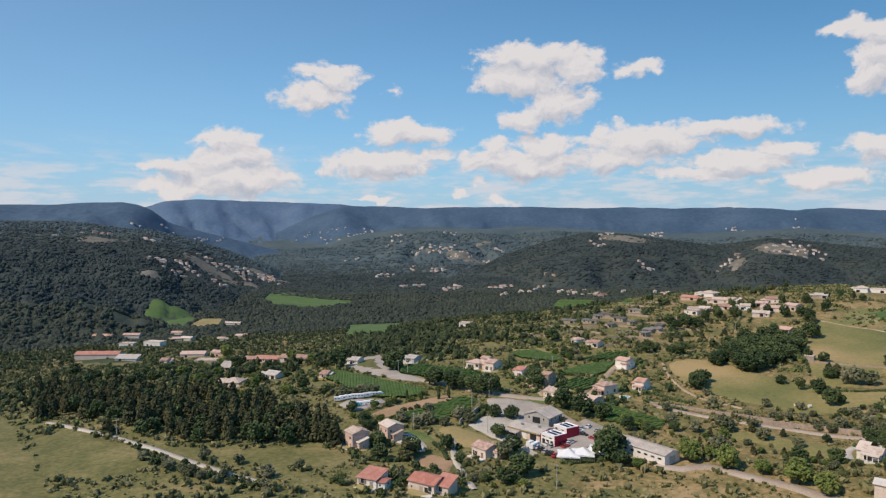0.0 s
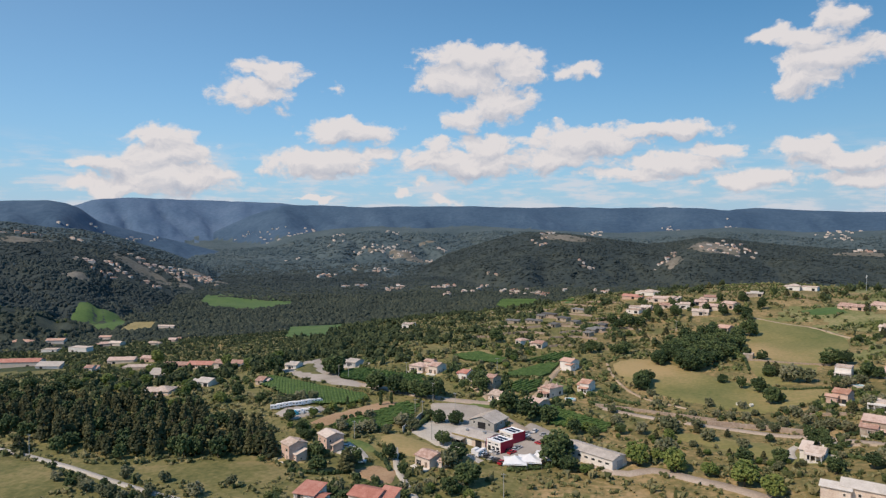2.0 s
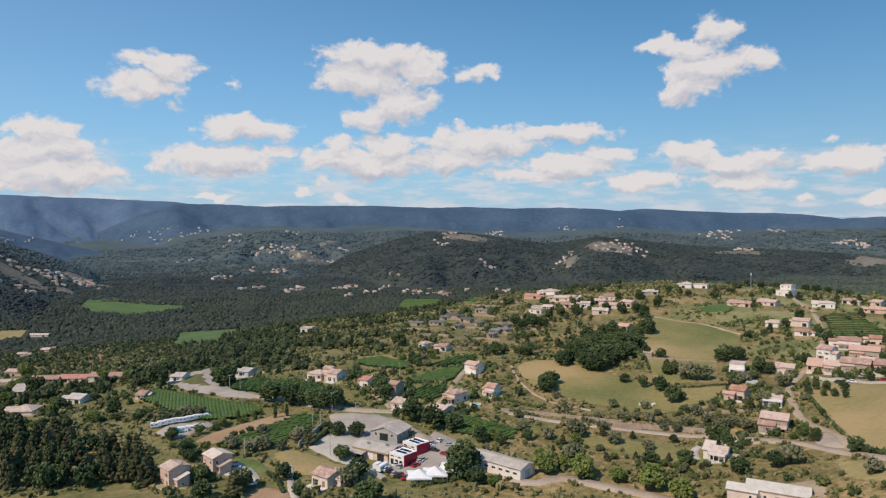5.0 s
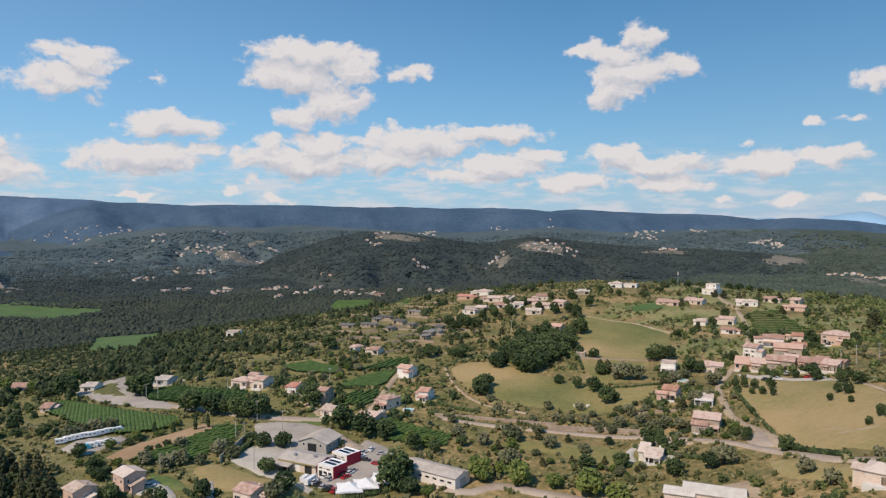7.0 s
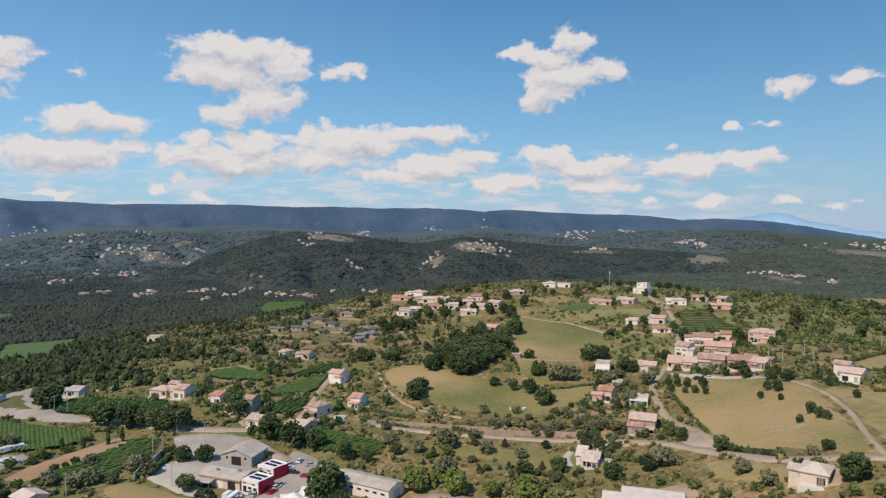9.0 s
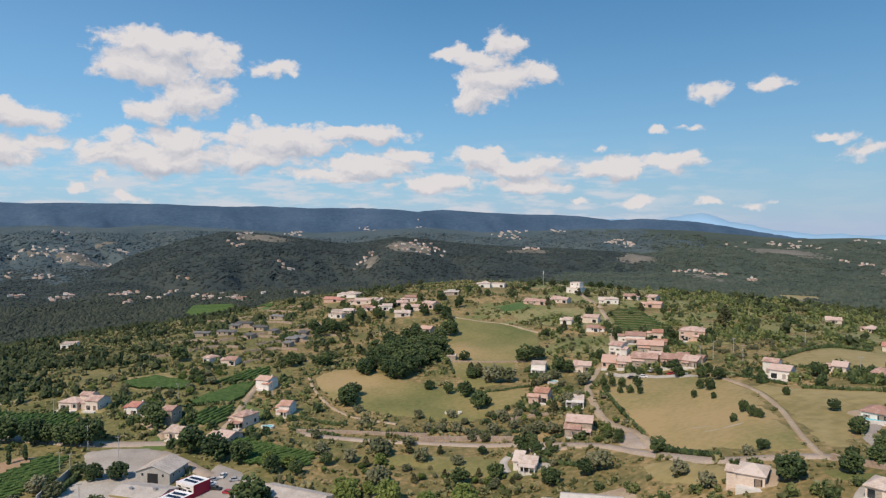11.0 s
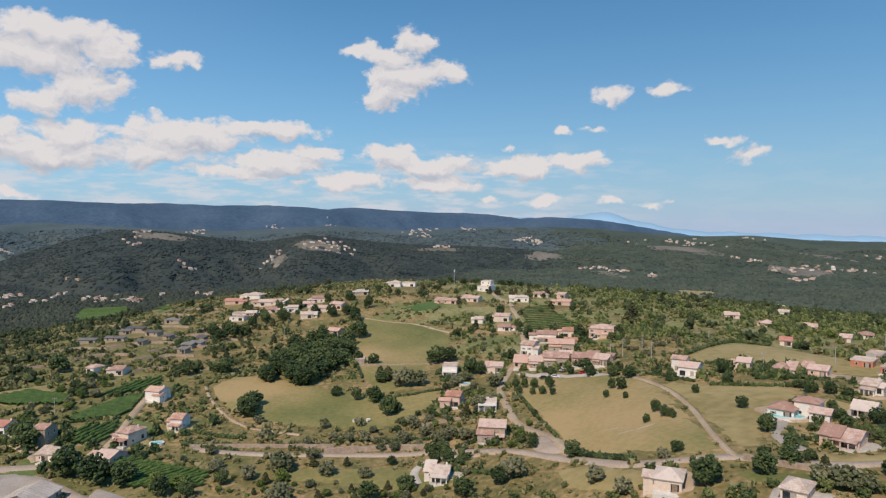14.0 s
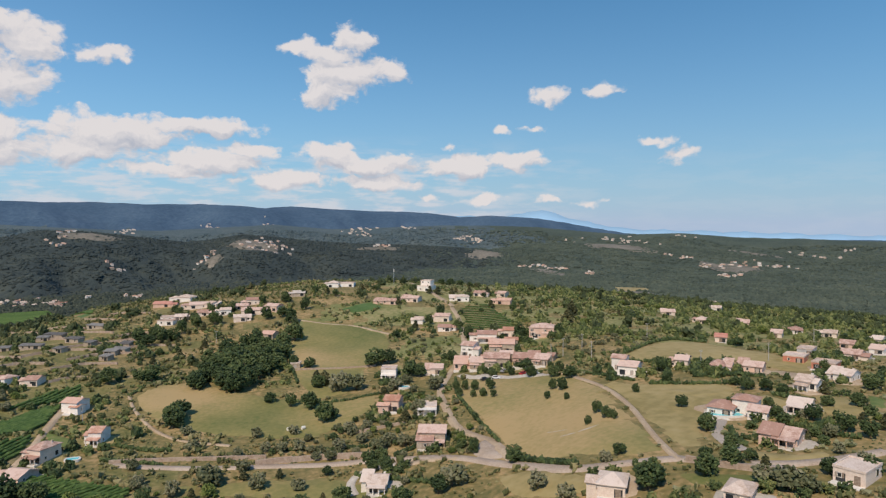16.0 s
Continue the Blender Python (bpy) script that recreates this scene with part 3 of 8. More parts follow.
def take_area(outline):
    gx, gy = np.meshgrid(GX0 + (np.arange(TAKEN.shape[0]) + 0.5) * CELL, GY0 + (np.arange(TAKEN.shape[1]) + 0.5) * CELL, indexing="ij")
    TAKEN[inside(gx, gy, outline)] = True


def is_taken(x, y):
    i, j = ((x - GX0) / CELL).astype(int), ((y - GY0) / CELL).astype(int)
    ok = (i >= 0) & (i < TAKEN.shape[0]) & (j >= 0) & (j < TAKEN.shape[1])
    return ok & TAKEN[np.clip(i, 0, TAKEN.shape[0] - 1), np.clip(j, 0, TAKEN.shape[1] - 1)]


# ---------------------------------------------------------------- the land
def woodland(x, y):
    """How thickly trees stand, 0 to 1."""
    d, az = np.hypot(x, y), np.degrees(np.arctan2(x, y))
    patch = wave(x, y, 160, 21, 3)
    far = np.clip((d - 780) / 130, 0, 1)
    left = np.clip((-20 - az) / 6, 0, 1) * np.clip((d - 380) / 70, 0, 1) * (1 - 0.6 * np.clip((-31 - az) / 4, 0, 1) * np.clip((780 - d) / 100, 0, 1))
    spur = 0.09 * np.clip((d - 400) / 60, 0, 1) * np.clip((4 - az) / 8, 0, 1)
    east = 0.16 * np.clip((az - 24) / 6, 0, 1) * np.clip((d - 520) / 200, 0, 1)
    base = np.maximum.reduce([far, left * 0.9, spur, east, np.full_like(d, 0.0)])
    return np.clip(base + 0.25 * patch * (base < 0.95), 0, 1)


# leaf materials with painted haze, and the labels of their woods
HAZE_WOODS = {
    "valley_forest": "dense mixed green woods in the valley, greyed as haze",
    "plain_forest": "green woods over the distant plain, paled as haze",
    "hill_forest": "dense dark woods over the far slopes, dulled blue as haze",
    "slope_forest": "woods up the distant slopes, tinted blue-green as haze",
    "far_forest": "woods of the distant range, tinted blue as haze",
    "high_forest": "woods of the highest mountain, tinted pale blue as haze",
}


def haze_wood(x, y):
    """Number of the haze tint given to the woods of the far land."""
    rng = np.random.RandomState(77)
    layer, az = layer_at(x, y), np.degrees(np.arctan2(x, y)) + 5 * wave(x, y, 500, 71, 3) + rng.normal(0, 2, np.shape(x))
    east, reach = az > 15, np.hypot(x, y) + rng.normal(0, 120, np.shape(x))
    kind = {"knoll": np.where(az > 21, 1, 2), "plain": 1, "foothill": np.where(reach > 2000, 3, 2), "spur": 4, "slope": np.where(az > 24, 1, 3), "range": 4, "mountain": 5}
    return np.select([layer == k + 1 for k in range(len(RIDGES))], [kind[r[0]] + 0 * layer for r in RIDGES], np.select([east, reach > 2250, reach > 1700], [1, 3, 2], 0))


def build_ground():
    bearings = np.radians(np.concatenate([np.arange(-62, 62.01, 0.36), np.arange(66, 298, 6)]))
    reach = np.concatenate([[0.05], np.geomspace(40, 140, 10)[:-1], np.geomspace(140, 4960, 210)])
    a, d = np.meshgrid(bearings, reach, indexing="ij")
    x, y = d * np.sin(a), d * np.cos(a)
    z = height(x, y)
    na, nd = a.shape
    i, j = np.meshgrid(np.arange(na), np.arange(nd - 1), indexing="ij")
    i2 = (i + 1) % na
    faces = np.stack([i * nd + j, i * nd + j + 1, i2 * nd + j + 1, i2 * nd + j], -1).reshape(-1, 4)
    cx, cy = 0.5 * (x[:, :-1] + x[:, 1:]).ravel(), 0.5 * (y[:, :-1] + y[:, 1:]).ravel()
    dist, wood = np.hypot(cx, cy), woodland(cx, cy)
    az = np.degrees(np.arctan2(cx, cy))
    lush = (wave(cx, cy, 70, 61, 3) + np.clip((-4 - az) / 12, -0.35, 1) > 0.12) & (dist < 700) & (az < 9)
    orchard = (az + 5 * wave(cx, cy, 140, 64, 2) > 11) & (dist > 385) & (wave(cx, cy, 90, 65, 3) > -0.25)
    slots = np.select([dist > 880, orchard, wood > 0.55, lush], [4 + haze_wood(cx, cy), 3, 1, 2], 0)
    me = big_mesh("ground", np.stack([x, y, z], -1).reshape(-1, 3), faces, [M["dry_grass"], M["forest"], M["rough_grass"], M["orchard_grass"], *(M[k] for k in HAZE_WOODS)], slots, True)
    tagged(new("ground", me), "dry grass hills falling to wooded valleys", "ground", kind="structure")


def drape(name, outline, mat, lift=0.3, step=4.0, label="", category="field", keep=True, fray=1.2):
    """A patch of land with the given outline, lying on the relief."""
    pts = []
    around = sum(math.dist(a, b) for a, b in zip(outline, outline[1:] + outline[:1]))
    step = max(step, around / 110) if around > 160 else max(1.2, around / 45)
    for (x0, y0), (x1, y1) in zip(outline, outline[1:] + outline[:1]):
        n = max(1, int(math.hypot(x1 - x0, y1 - y0) / step))
        for k in range(n):
            x, y = x0 + (x1 - x0) * k / n, y0 + (y1 - y0) * k / n
            w = fray * noise.noise(Vector((x * 0.09, y * 0.09, 3.0)))
            pts.append((x + w, y + w))
    bm = bmesh.new()
    ring = [bm.verts.new((x, y, 0)) for x, y in pts]
    bm.faces.new(ring)
    x0, x1 = min(p[0] for p in pts), max(p[0] for p in pts)
    y0, y1 = min(p[1] for p in pts), max(p[1] for p in pts)
    size = max(step * 1.5, (x1 - x0 + y1 - y0) / 40)
    for k in range(1, int((x1 - x0) / size) + 1):
        bmesh.ops.bisect_plane(bm, geom=bm.verts[:] + bm.edges[:] + bm.faces[:], plane_co=(x0 + k * size, 0, 0), plane_no=(1, 0, 0))
    for k in range(1, int((y1 - y0) / size) + 1):
        bmesh.ops.bisect_plane(bm, geom=bm.verts[:] + bm.edges[:] + bm.faces[:], plane_co=(0, y0 + k * size, 0), plane_no=(0, 1, 0))
    bm.normal_update()
    if sum(f.normal.z for f in bm.faces) < 0:
        bmesh.ops.reverse_faces(bm, faces=bm.faces[:])
    rim = {v for e in bm.edges if e.is_boundary for v in e.verts}
    for v in bm.verts:
        v.co.z = ground_at(v.co.x, v.co.y) + (-0.12 if v in rim else lift)
    me = bpy.data.meshes.new(name)
    bm.to_mesh(me)
    bm.free()
    me.materials.append(mat)
    me.polygons.foreach_set("use_smooth", [True] * len(me.polygons))
    if keep:
        take_area(outline)
    return tagged(new(name, me), label, category, kind="structure")


def smooth_line(points, step=4.0):
    """Points along a rounded line through the given ones."""
    p = [Vector((*q, 0)) for q in points]
    p = [2 * p[0] - p[1], *p, 2 * p[-1] - p[-2]]
    out = []
    for a, b, c, d in zip(p, p[1:], p[2:], p[3:]):
        n = max(2, int((c - b).length / step))
        for k in range(n):
            t = k / n
            out.append(0.5 * (2 * b + (c - a) * t + (2 * a - 5 * b + 4 * c - d) * t * t + (3 * b - a - 3 * c + d) * t**3))
    return out + [p[-2]]


def road(name, points, width, mat, label, lift=0.42, category="road"):
    line = smooth_line(points)
    verts, faces = [], []
    for k, q in enumerate(line):
        t = (line[min(k + 1, len(line) - 1)] - line[max(k - 1, 0)]).normalized()
        side = Vector((t.y, -t.x, 0))
        for o in (-0.5, -0.4, 0.4, 0.5):
            w = width * (1 + 0.12 * noise.noise(q * 0.08))
            v = q + side * o * w
            verts.append((v.x, v.y, ground_at(v.x, v.y) + lift - (0.5 if abs(o) == 0.5 else 0)))
        take_disc(q.x, q.y, width * 0.5 + 0.4)
        if k:
            faces += [(4 * k - 4 + c, 4 * k - 3 + c, 4 * k + 1 + c, 4 * k + c) for c in range(3)]
    me = mesh_of(name, verts, faces, mat, True)
    return tagged(new(name, me), label, category, kind="structure")


def low_wall(points, high, thick, mat, name="stone_wall", label="low dry stone wall beside the road", category="wall"):
    s = Shape()
    line = smooth_line(points, 5)
    for a, b in zip(line, line[1:]):
        t = (b - a).normalized() * 0.05
        side = Vector((t.y, -t.x, 0)).normalized() * thick / 2
        za, zb = ground_at(a.x, a.y), ground_at(b.x, b.y)
        top = high * (1 + 0.15 * noise.noise(a * 0.2))
        q = [(a - t + side, za), (b + t + side, zb), (b + t - side, zb), (a - t - side, za)]
        s.solid([(p.x, p.y, z - 0.5) for p, z in q] + [(p.x, p.y, z + top) for p, z in q],
                [(3, 2, 1, 0), (4, 5, 6, 7), (0, 1, 5, 4), (1, 2, 6, 5), (2, 3, 7, 6), (3, 0, 4, 7)])
    return tagged(new(name, s.mesh(name, mat)), label, category)


# ---------------------------------------------------------------- trees
def dome():
    """A low crown for far trees: two rings of five and a top."""
    v = [(math.cos(1.2566 * k), math.sin(1.2566 * k), -0.5) for k in range(5)]
    v += [(0.82 * math.cos(1.2566 * k + 0.63), 0.82 * math.sin(1.2566 * k + 0.63), 0.42) for k in range(5)] + [(0, 0, 0.95)]
    f = [t for k in range(5) for t in ((k, (k + 1) % 5, 5 + k), ((k + 1) % 5, 5 + (k + 1) % 5, 5 + k), (5 + k, 5 + (k + 1) % 5, 10))]
    return np.array(v), np.array(f)


def octa():
    v = np.array([(1, 0, 0), (0, 1, 0), (-1, 0, 0), (0, -1, 0), (0, 0, 1), (0, 0, -1)], float)
    f = np.array([(0, 1, 4), (1, 2, 4), (2, 3, 4), (3, 0, 4), (1, 0, 5), (2, 1, 5), (3, 2, 5), (0, 3, 5)])
    return v, f


BALL = {0: dome(), 8: octa()}


def lumpy(count, seed):
    """A crown of a few leaf lumps for woods and bushes, about 1 m half width."""
    rng = np.random.RandomState(seed)
    c, s = [(0, 0, 0.25)], [0.62]
    for k in range(count - 1):
        a, h = 2.4 * k + rng.uniform(-0.3, 0.3), rng.uniform(-0.3, 0.75)
        r = math.sqrt(max(0.1, 0.85 - h * h)) * rng.uniform(0.55, 0.8)
        c.append((r * math.cos(a), r * math.sin(a), h))
        s.append(rng.uniform(0.3, 0.46))
    return clumps(rng, np.array(c), np.array(s), 0.9, 0.3)


def clumps(rng, centres, sizes, squash=0.8, rough=0.3):
    """Leaf clumps, one rough turned lump each, as one pair of arrays."""
    bv, bf = BALL[8]
    n = len(centres)
    q = rng.normal(size=(n, 3, 3))
    q, _ = np.linalg.qr(q)
    turned = np.einsum("nij,kj->nki", q, bv)
    flip = np.linalg.det(q) < 0
    v = turned * sizes[:, None, None] * 1.25 * (1 + rough * rng.uniform(-1, 1, (n, len(bv), 1))) * np.array([1, 1, squash]) + centres[:, None]
    f = np.where(flip[:, None, None], bf[None, :, ::-1], bf[None]) + (np.arange(n) * len(bv))[:, None, None]
    return v.reshape(-1, 3), f.reshape(-1, 3)


BALL[2], BALL[1], BALL[3] = lumpy(13, 71), lumpy(5, 72), lumpy(26, 73)


def crown_round(rng, n=260, least=0.075, most=0.16):
    """A broad crown of several lobes, about 1 m half width and 1.9 m high."""
    lobes = [((0, 0, 1.12), 0.72), ((0, 0, 0.9), 0.8)]
    for k in range(7):
        a = k * 0.9 + rng.uniform(-0.35, 0.35)
        lobes.append(((0.52 * math.cos(a), 0.52 * math.sin(a), rng.uniform(0.55, 1.2)), rng.uniform(0.34, 0.5)))
    c, s = [], []
    for _ in range(n):
        (lx, ly, lz), r = lobes[rng.randint(len(lobes))]
        w = rng.normal(size=3)
        w /= np.linalg.norm(w)
        r *= rng.uniform(0.7, 1.0)
        c.append((lx + r * w[0], ly + r * w[1], max(0.22, lz + 0.9 * r * w[2])))
        s.append(rng.uniform(least, most))
    return clumps(rng, np.array(c), np.array(s), 0.85, 0.35)


def crown_fine(rng):
    """The broad crown with finer clumps, for the large trees."""
    return crown_round(rng, 440, 0.055, 0.125)


def crown_small(rng):
    return crown_round(rng, 170, 0.09, 0.18)


def crown_pine(rng, n=120):
    """A ragged blunt cone, 1 m half width, 2.3 m high."""
    c, s = [], []
    lean = rng.uniform(-0.15, 0.15, 2)
    for _ in range(n):
        h = rng.uniform(0, 1) ** 1.1
        r = (1 - h) ** 0.5 * rng.uniform(0.45, 1.0)
        a = rng.uniform(0, 2 * math.pi)
        c.append((0.85 * r * math.cos(a) + lean[0] * h, 0.85 * r * math.sin(a) + lean[1] * h, 0.4 + 1.8 * h))
        s.append(0.12 + 0.14 * (1 - h) * rng.uniform(0.6, 1.2))
    return clumps(rng, np.array(c), np.array(s), 0.75, 0.4)


def crown_slim(rng, n=55):
    c, s = [], []
    for _ in range(n):
        h = rng.uniform(0, 1)
        r = math.sin(math.pi * (0.12 + 0.85 * h)) ** 0.7 * rng.uniform(0.2, 0.8)
        a = rng.uniform(0, 2 * math.pi)
        c.append((r * math.cos(a), r * math.sin(a), 0.5 + 5.2 * h))
        s.append(rng.uniform(0.28, 0.42))
    return clumps(rng, np.array(c), np.array(s), 1.5, 0.35)


def trunk_mesh(name, rng, top, limbs):
    s = Shape()
    s.tube((0, 0, -0.25), (rng.uniform(-0.05, 0.05), rng.uniform(-0.05, 0.05), top), 0.085, 0.05)
    for k in range(limbs):
        a = k * 2 * math.pi / max(1, limbs) + rng.uniform(-0.4, 0.4)
        h = top * rng.uniform(0.65, 0.95)
        s.tube((0, 0, h), (0.5 * math.cos(a), 0.5 * math.sin(a), h + 0.45), 0.045, 0.02, 5)
    return s.mesh(name, M["bark"], True)


_v, _f = crown_round(np.random.RandomState(76), 105, 0.10, 0.19)
BALL[4] = _v - np.array([0, 0, 0.8]), _f
TREES = {}
TREE_KINDS = {
    "oak": ("oak_tree", crown_fine, "oak", 0.6, 5, "dark green oak with a broad round crown on dry grass", "tree"),
    "garden": ("garden_tree", crown_small, "oak", 0.6, 5, "small dark green tree in a garden or hedgerow", "tree"),
    "bright": ("broadleaf_tree", crown_fine, "bright_leaves", 0.6, 5, "bright green broadleaf tree with a round crown", "tree"),
    "olive": ("olive_tree", crown_small, "olive", 0.5, 4, "grey-green olive tree with a loose low crown", "tree"),
    "pine": ("pine_tree", crown_pine, "pine", 1.8, 0, "dark green pine with a ragged pointed crown", "tree"),
    "cypress": ("cypress_tree", crown_slim, "cypress", 3.0, 0, "slim dark green cypress beside a field edge", "tree"),
}


def tree(kind, x, y, half, tall=None, turn=None):
    """A tree with a crown of that half width in metres; tall: stretch upwards."""
    name, make, leaf, top, limbs, label, category = TREE_KINDS[kind]
    variant = random.randrange(4)
    turn = random.uniform(0, 360) if turn is None else turn
    tall = tall or random.uniform(0.9, 1.15)
    m = pose(x, y, ground_at(x, y) - 0.1, 0, 0, turn) @ Matrix.Diagonal((half, half, half * tall, 1))
    take_disc(x, y, half * 0.8)
    if (kind, variant) in TREES:
        ob = copy_thing(TREES[kind, variant], Matrix())
        ob.matrix_basis = m
        return ob
    rng = np.random.RandomState(100 + 7 * variant + sum(map(ord, kind)))
    ob = tagged(new(name), label, category, name.replace("_", " ") + "s on the hillside")
    v, f = make(rng)
    hang("trunk", trunk_mesh("trunk", rng, top, limbs), ob)
    hang("crown", big_mesh("crown", v, f, [M[leaf]]), ob)
    ob.matrix_basis = m
    TREES[kind, variant] = ob
    return ob


def scatter(name, x, y, half, mat, label, category, level=1, tall=1.2, rough=0.28, seed=1, sink=0.25):
    """Many crowns that nobody could count, as one object."""
    rng = np.random.RandomState(seed)
    bv, bf = BALL[level]
    n = len(x)
    if not n:
        return None
    turn = rng.uniform(0, 2 * np.pi, n)
    shape = bv[None] * (1 + rough * rng.uniform(-1, 1, (n, len(bv), 1)))
    shape[:, :, 2] = np.maximum(shape[:, :, 2], -0.55)
    c, s = np.cos(turn)[:, None], np.sin(turn)[:, None]
    vx = (shape[:, :, 0] * c - shape[:, :, 1] * s) * half[:, None] + x[:, None]
    vy = (shape[:, :, 0] * s + shape[:, :, 1] * c) * half[:, None] + y[:, None]
    up = half * tall * rng.uniform(0.75, 1.25, n)
    vz = (shape[:, :, 2] + 0.55 - sink) * up[:, None] + height(x, y)[:, None]
    v = np.stack([vx, vy, vz], -1).reshape(-1, 3)
    f = (bf[None] + (np.arange(n) * len(bv))[:, None, None]).reshape(-1, 3)
    return tagged(new(name, big_mesh(name, v, f, [mat])), label, category, kind="stuff")


# ---------------------------------------------------------------- houses
WINDOW = {}


def window_meshes(w, h):
    key = (w, h)
    if key not in WINDOW:
        k = 0.1
        ring = [(-w / 2, 0), (w / 2, 0), (w / 2, h), (-w / 2, h), (-w / 2 + k, k), (w / 2 - k, k), (w / 2 - k, h - k), (-w / 2 + k, h - k)]
        verts = [(x, -0.06, z) for x, z in ring] + [(x, 0.05, z) for x, z in ring]
        faces = []
        for a in range(4):
            b = (a + 1) % 4
            faces += [(a, b, 4 + b, 4 + a), (8 + b, 8 + a, 12 + a, 12 + b), (b, a, 8 + a, 8 + b), (4 + a, 4 + b, 12 + b, 12 + a)]
        frame_shape = Shape().solid(verts, faces)
        pane = Shape().box(-w / 2 + 0.05, w / 2 - 0.05, -0.02, 0.02, 0.05, h - 0.05)
        leaf = Shape().solid([(0, 0, 0), (w * 0.5, 0, 0), (w * 0.5, 0, h), (0, 0, h), (0, -0.05, 0), (w * 0.5, -0.05, 0), (w * 0.5, -0.05, h), (0, -0.05, h),
                              (0.07, -0.05, 0.08), (w * 0.5 - 0.07, -0.05, 0.08), (w * 0.5 - 0.07, -0.05, h - 0.08), (0.07, -0.05, h - 0.08),
                              (0.09, -0.03, 0.1), (w * 0.5 - 0.09, -0.03, 0.1), (w * 0.5 - 0.09, -0.03, h - 0.1), (0.09, -0.03, h - 0.1)],
                             [(3, 2, 1, 0), (0, 1, 5, 4), (1, 2, 6, 5), (2, 3, 7, 6), (3, 0, 4, 7)] + [t for a in range(4) for b in ((a + 1) % 4,) for t in ((4 + a, 4 + b, 8 + b, 8 + a), (8 + a, 8 + b, 12 + b, 12 + a))] + [(12, 13, 14, 15)])
        WINDOW[key] = (frame_shape.mesh("window", M["trim"]), pane.mesh("pane", M["glass"]), leaf.mesh("shutter", M["shutter"]))
    return WINDOW[key]


def put_window(parent, x, y, z, turn, w=1.1, h=1.3, shutters=True):
    fr, pane, leaf = window_meshes(w, h)
    win = hang("window", fr, parent, pose(x, y, z, 0, 0, turn))
    hang("pane", pane, win)
    if shutters:
        hang("shutter", leaf, win, pose(w / 2 + 0.02, -0.03, 0))
        hang("shutter", leaf, win, pose(-w / 2 - 0.02 - w * 0.5, -0.03, 0))


def roof_shape(kind, w, d, h, pitch, over=0.45):
    s, t = Shape(), 0.2
    a, b = w / 2 + over, d / 2 + over
    rise = d / 2 * pitch
    drop = over * pitch
    if kind == "gable":
        s.prism([(-b, h - drop), (0, h + rise), (b, h - drop), (b, h - drop + t), (0, h + rise + t), (-b, h - drop + t)], -a, a)
    elif kind == "shed":
        s.prism([(-b, h - drop), (b, h + 2 * rise + drop), (b, h + 2 * rise + drop + t), (-b, h - drop + t)], -a, a)
    elif kind == "hip":
        r = max(0.3, a - b)
        e, p = h - drop, h + rise
        s.solid([(-a, -b, e), (a, -b, e), (a, b, e), (-a, b, e), (-a, -b, e + t), (a, -b, e + t), (a, b, e + t), (-a, b, e + t), (-r, 0, p + t), (r, 0, p + t)],
                [(3, 2, 1, 0), (0, 1, 5, 4), (1, 2, 6, 5), (2, 3, 7, 6), (3, 0, 4, 7), (4, 5, 9, 8), (5, 6, 9), (6, 7, 8, 9), (7, 4, 8)])
    else:
        s.box(-w / 2 - 0.15, w / 2 + 0.15, -d / 2 - 0.15, d / 2 + 0.15, h, h + 0.25)
        for x0, x1, y0, y1 in ((-w / 2 - 0.15, w / 2 + 0.15, -d / 2 - 0.15, -d / 2 + 0.1), (-w / 2 - 0.15, w / 2 + 0.15, d / 2 - 0.1, d / 2 + 0.15)):
            s.box(x0, x1, y0, y1, h + 0.25, h + 0.55)
        for x0, x1 in ((-w / 2 - 0.15, -w / 2 + 0.1), (w / 2 - 0.1, w / 2 + 0.15)):
            s.box(x0, x1, -d / 2 + 0.1, d / 2 - 0.1, h + 0.25, h + 0.55)
    return s


def wall_shape(kind, w, d, h, pitch):
    rise, s = d / 2 * pitch, Shape()
    if kind == "gable":
        s.prism([(-d / 2, -3), (d / 2, -3), (d / 2, h), (0, h + rise), (-d / 2, h)], -w / 2, w / 2)
    elif kind == "shed":
        s.prism([(-d / 2, -3), (d / 2, -3), (d / 2, h + 2 * rise), (-d / 2, h)], -w / 2, w / 2)
    else:
        s.box(-w / 2, w / 2, -d / 2, d / 2, -3, h)
    return s


HOMES = []
LOOKS = {"wall_cream": "cream", "wall_white": "white", "wall_pink": "pink", "wall_stone": "stone", "wall_brick": "red block", "wall_grey": "grey",
         "roof_pink": "faded clay tiles", "roof_orange": "orange tiles", "roof_red": "red tiles", "roof_grey": "grey sheets", "roof_slate": "dark sheets", "roof_bleached": "bleached sheets", "roof_pale": "sandy tiles"}


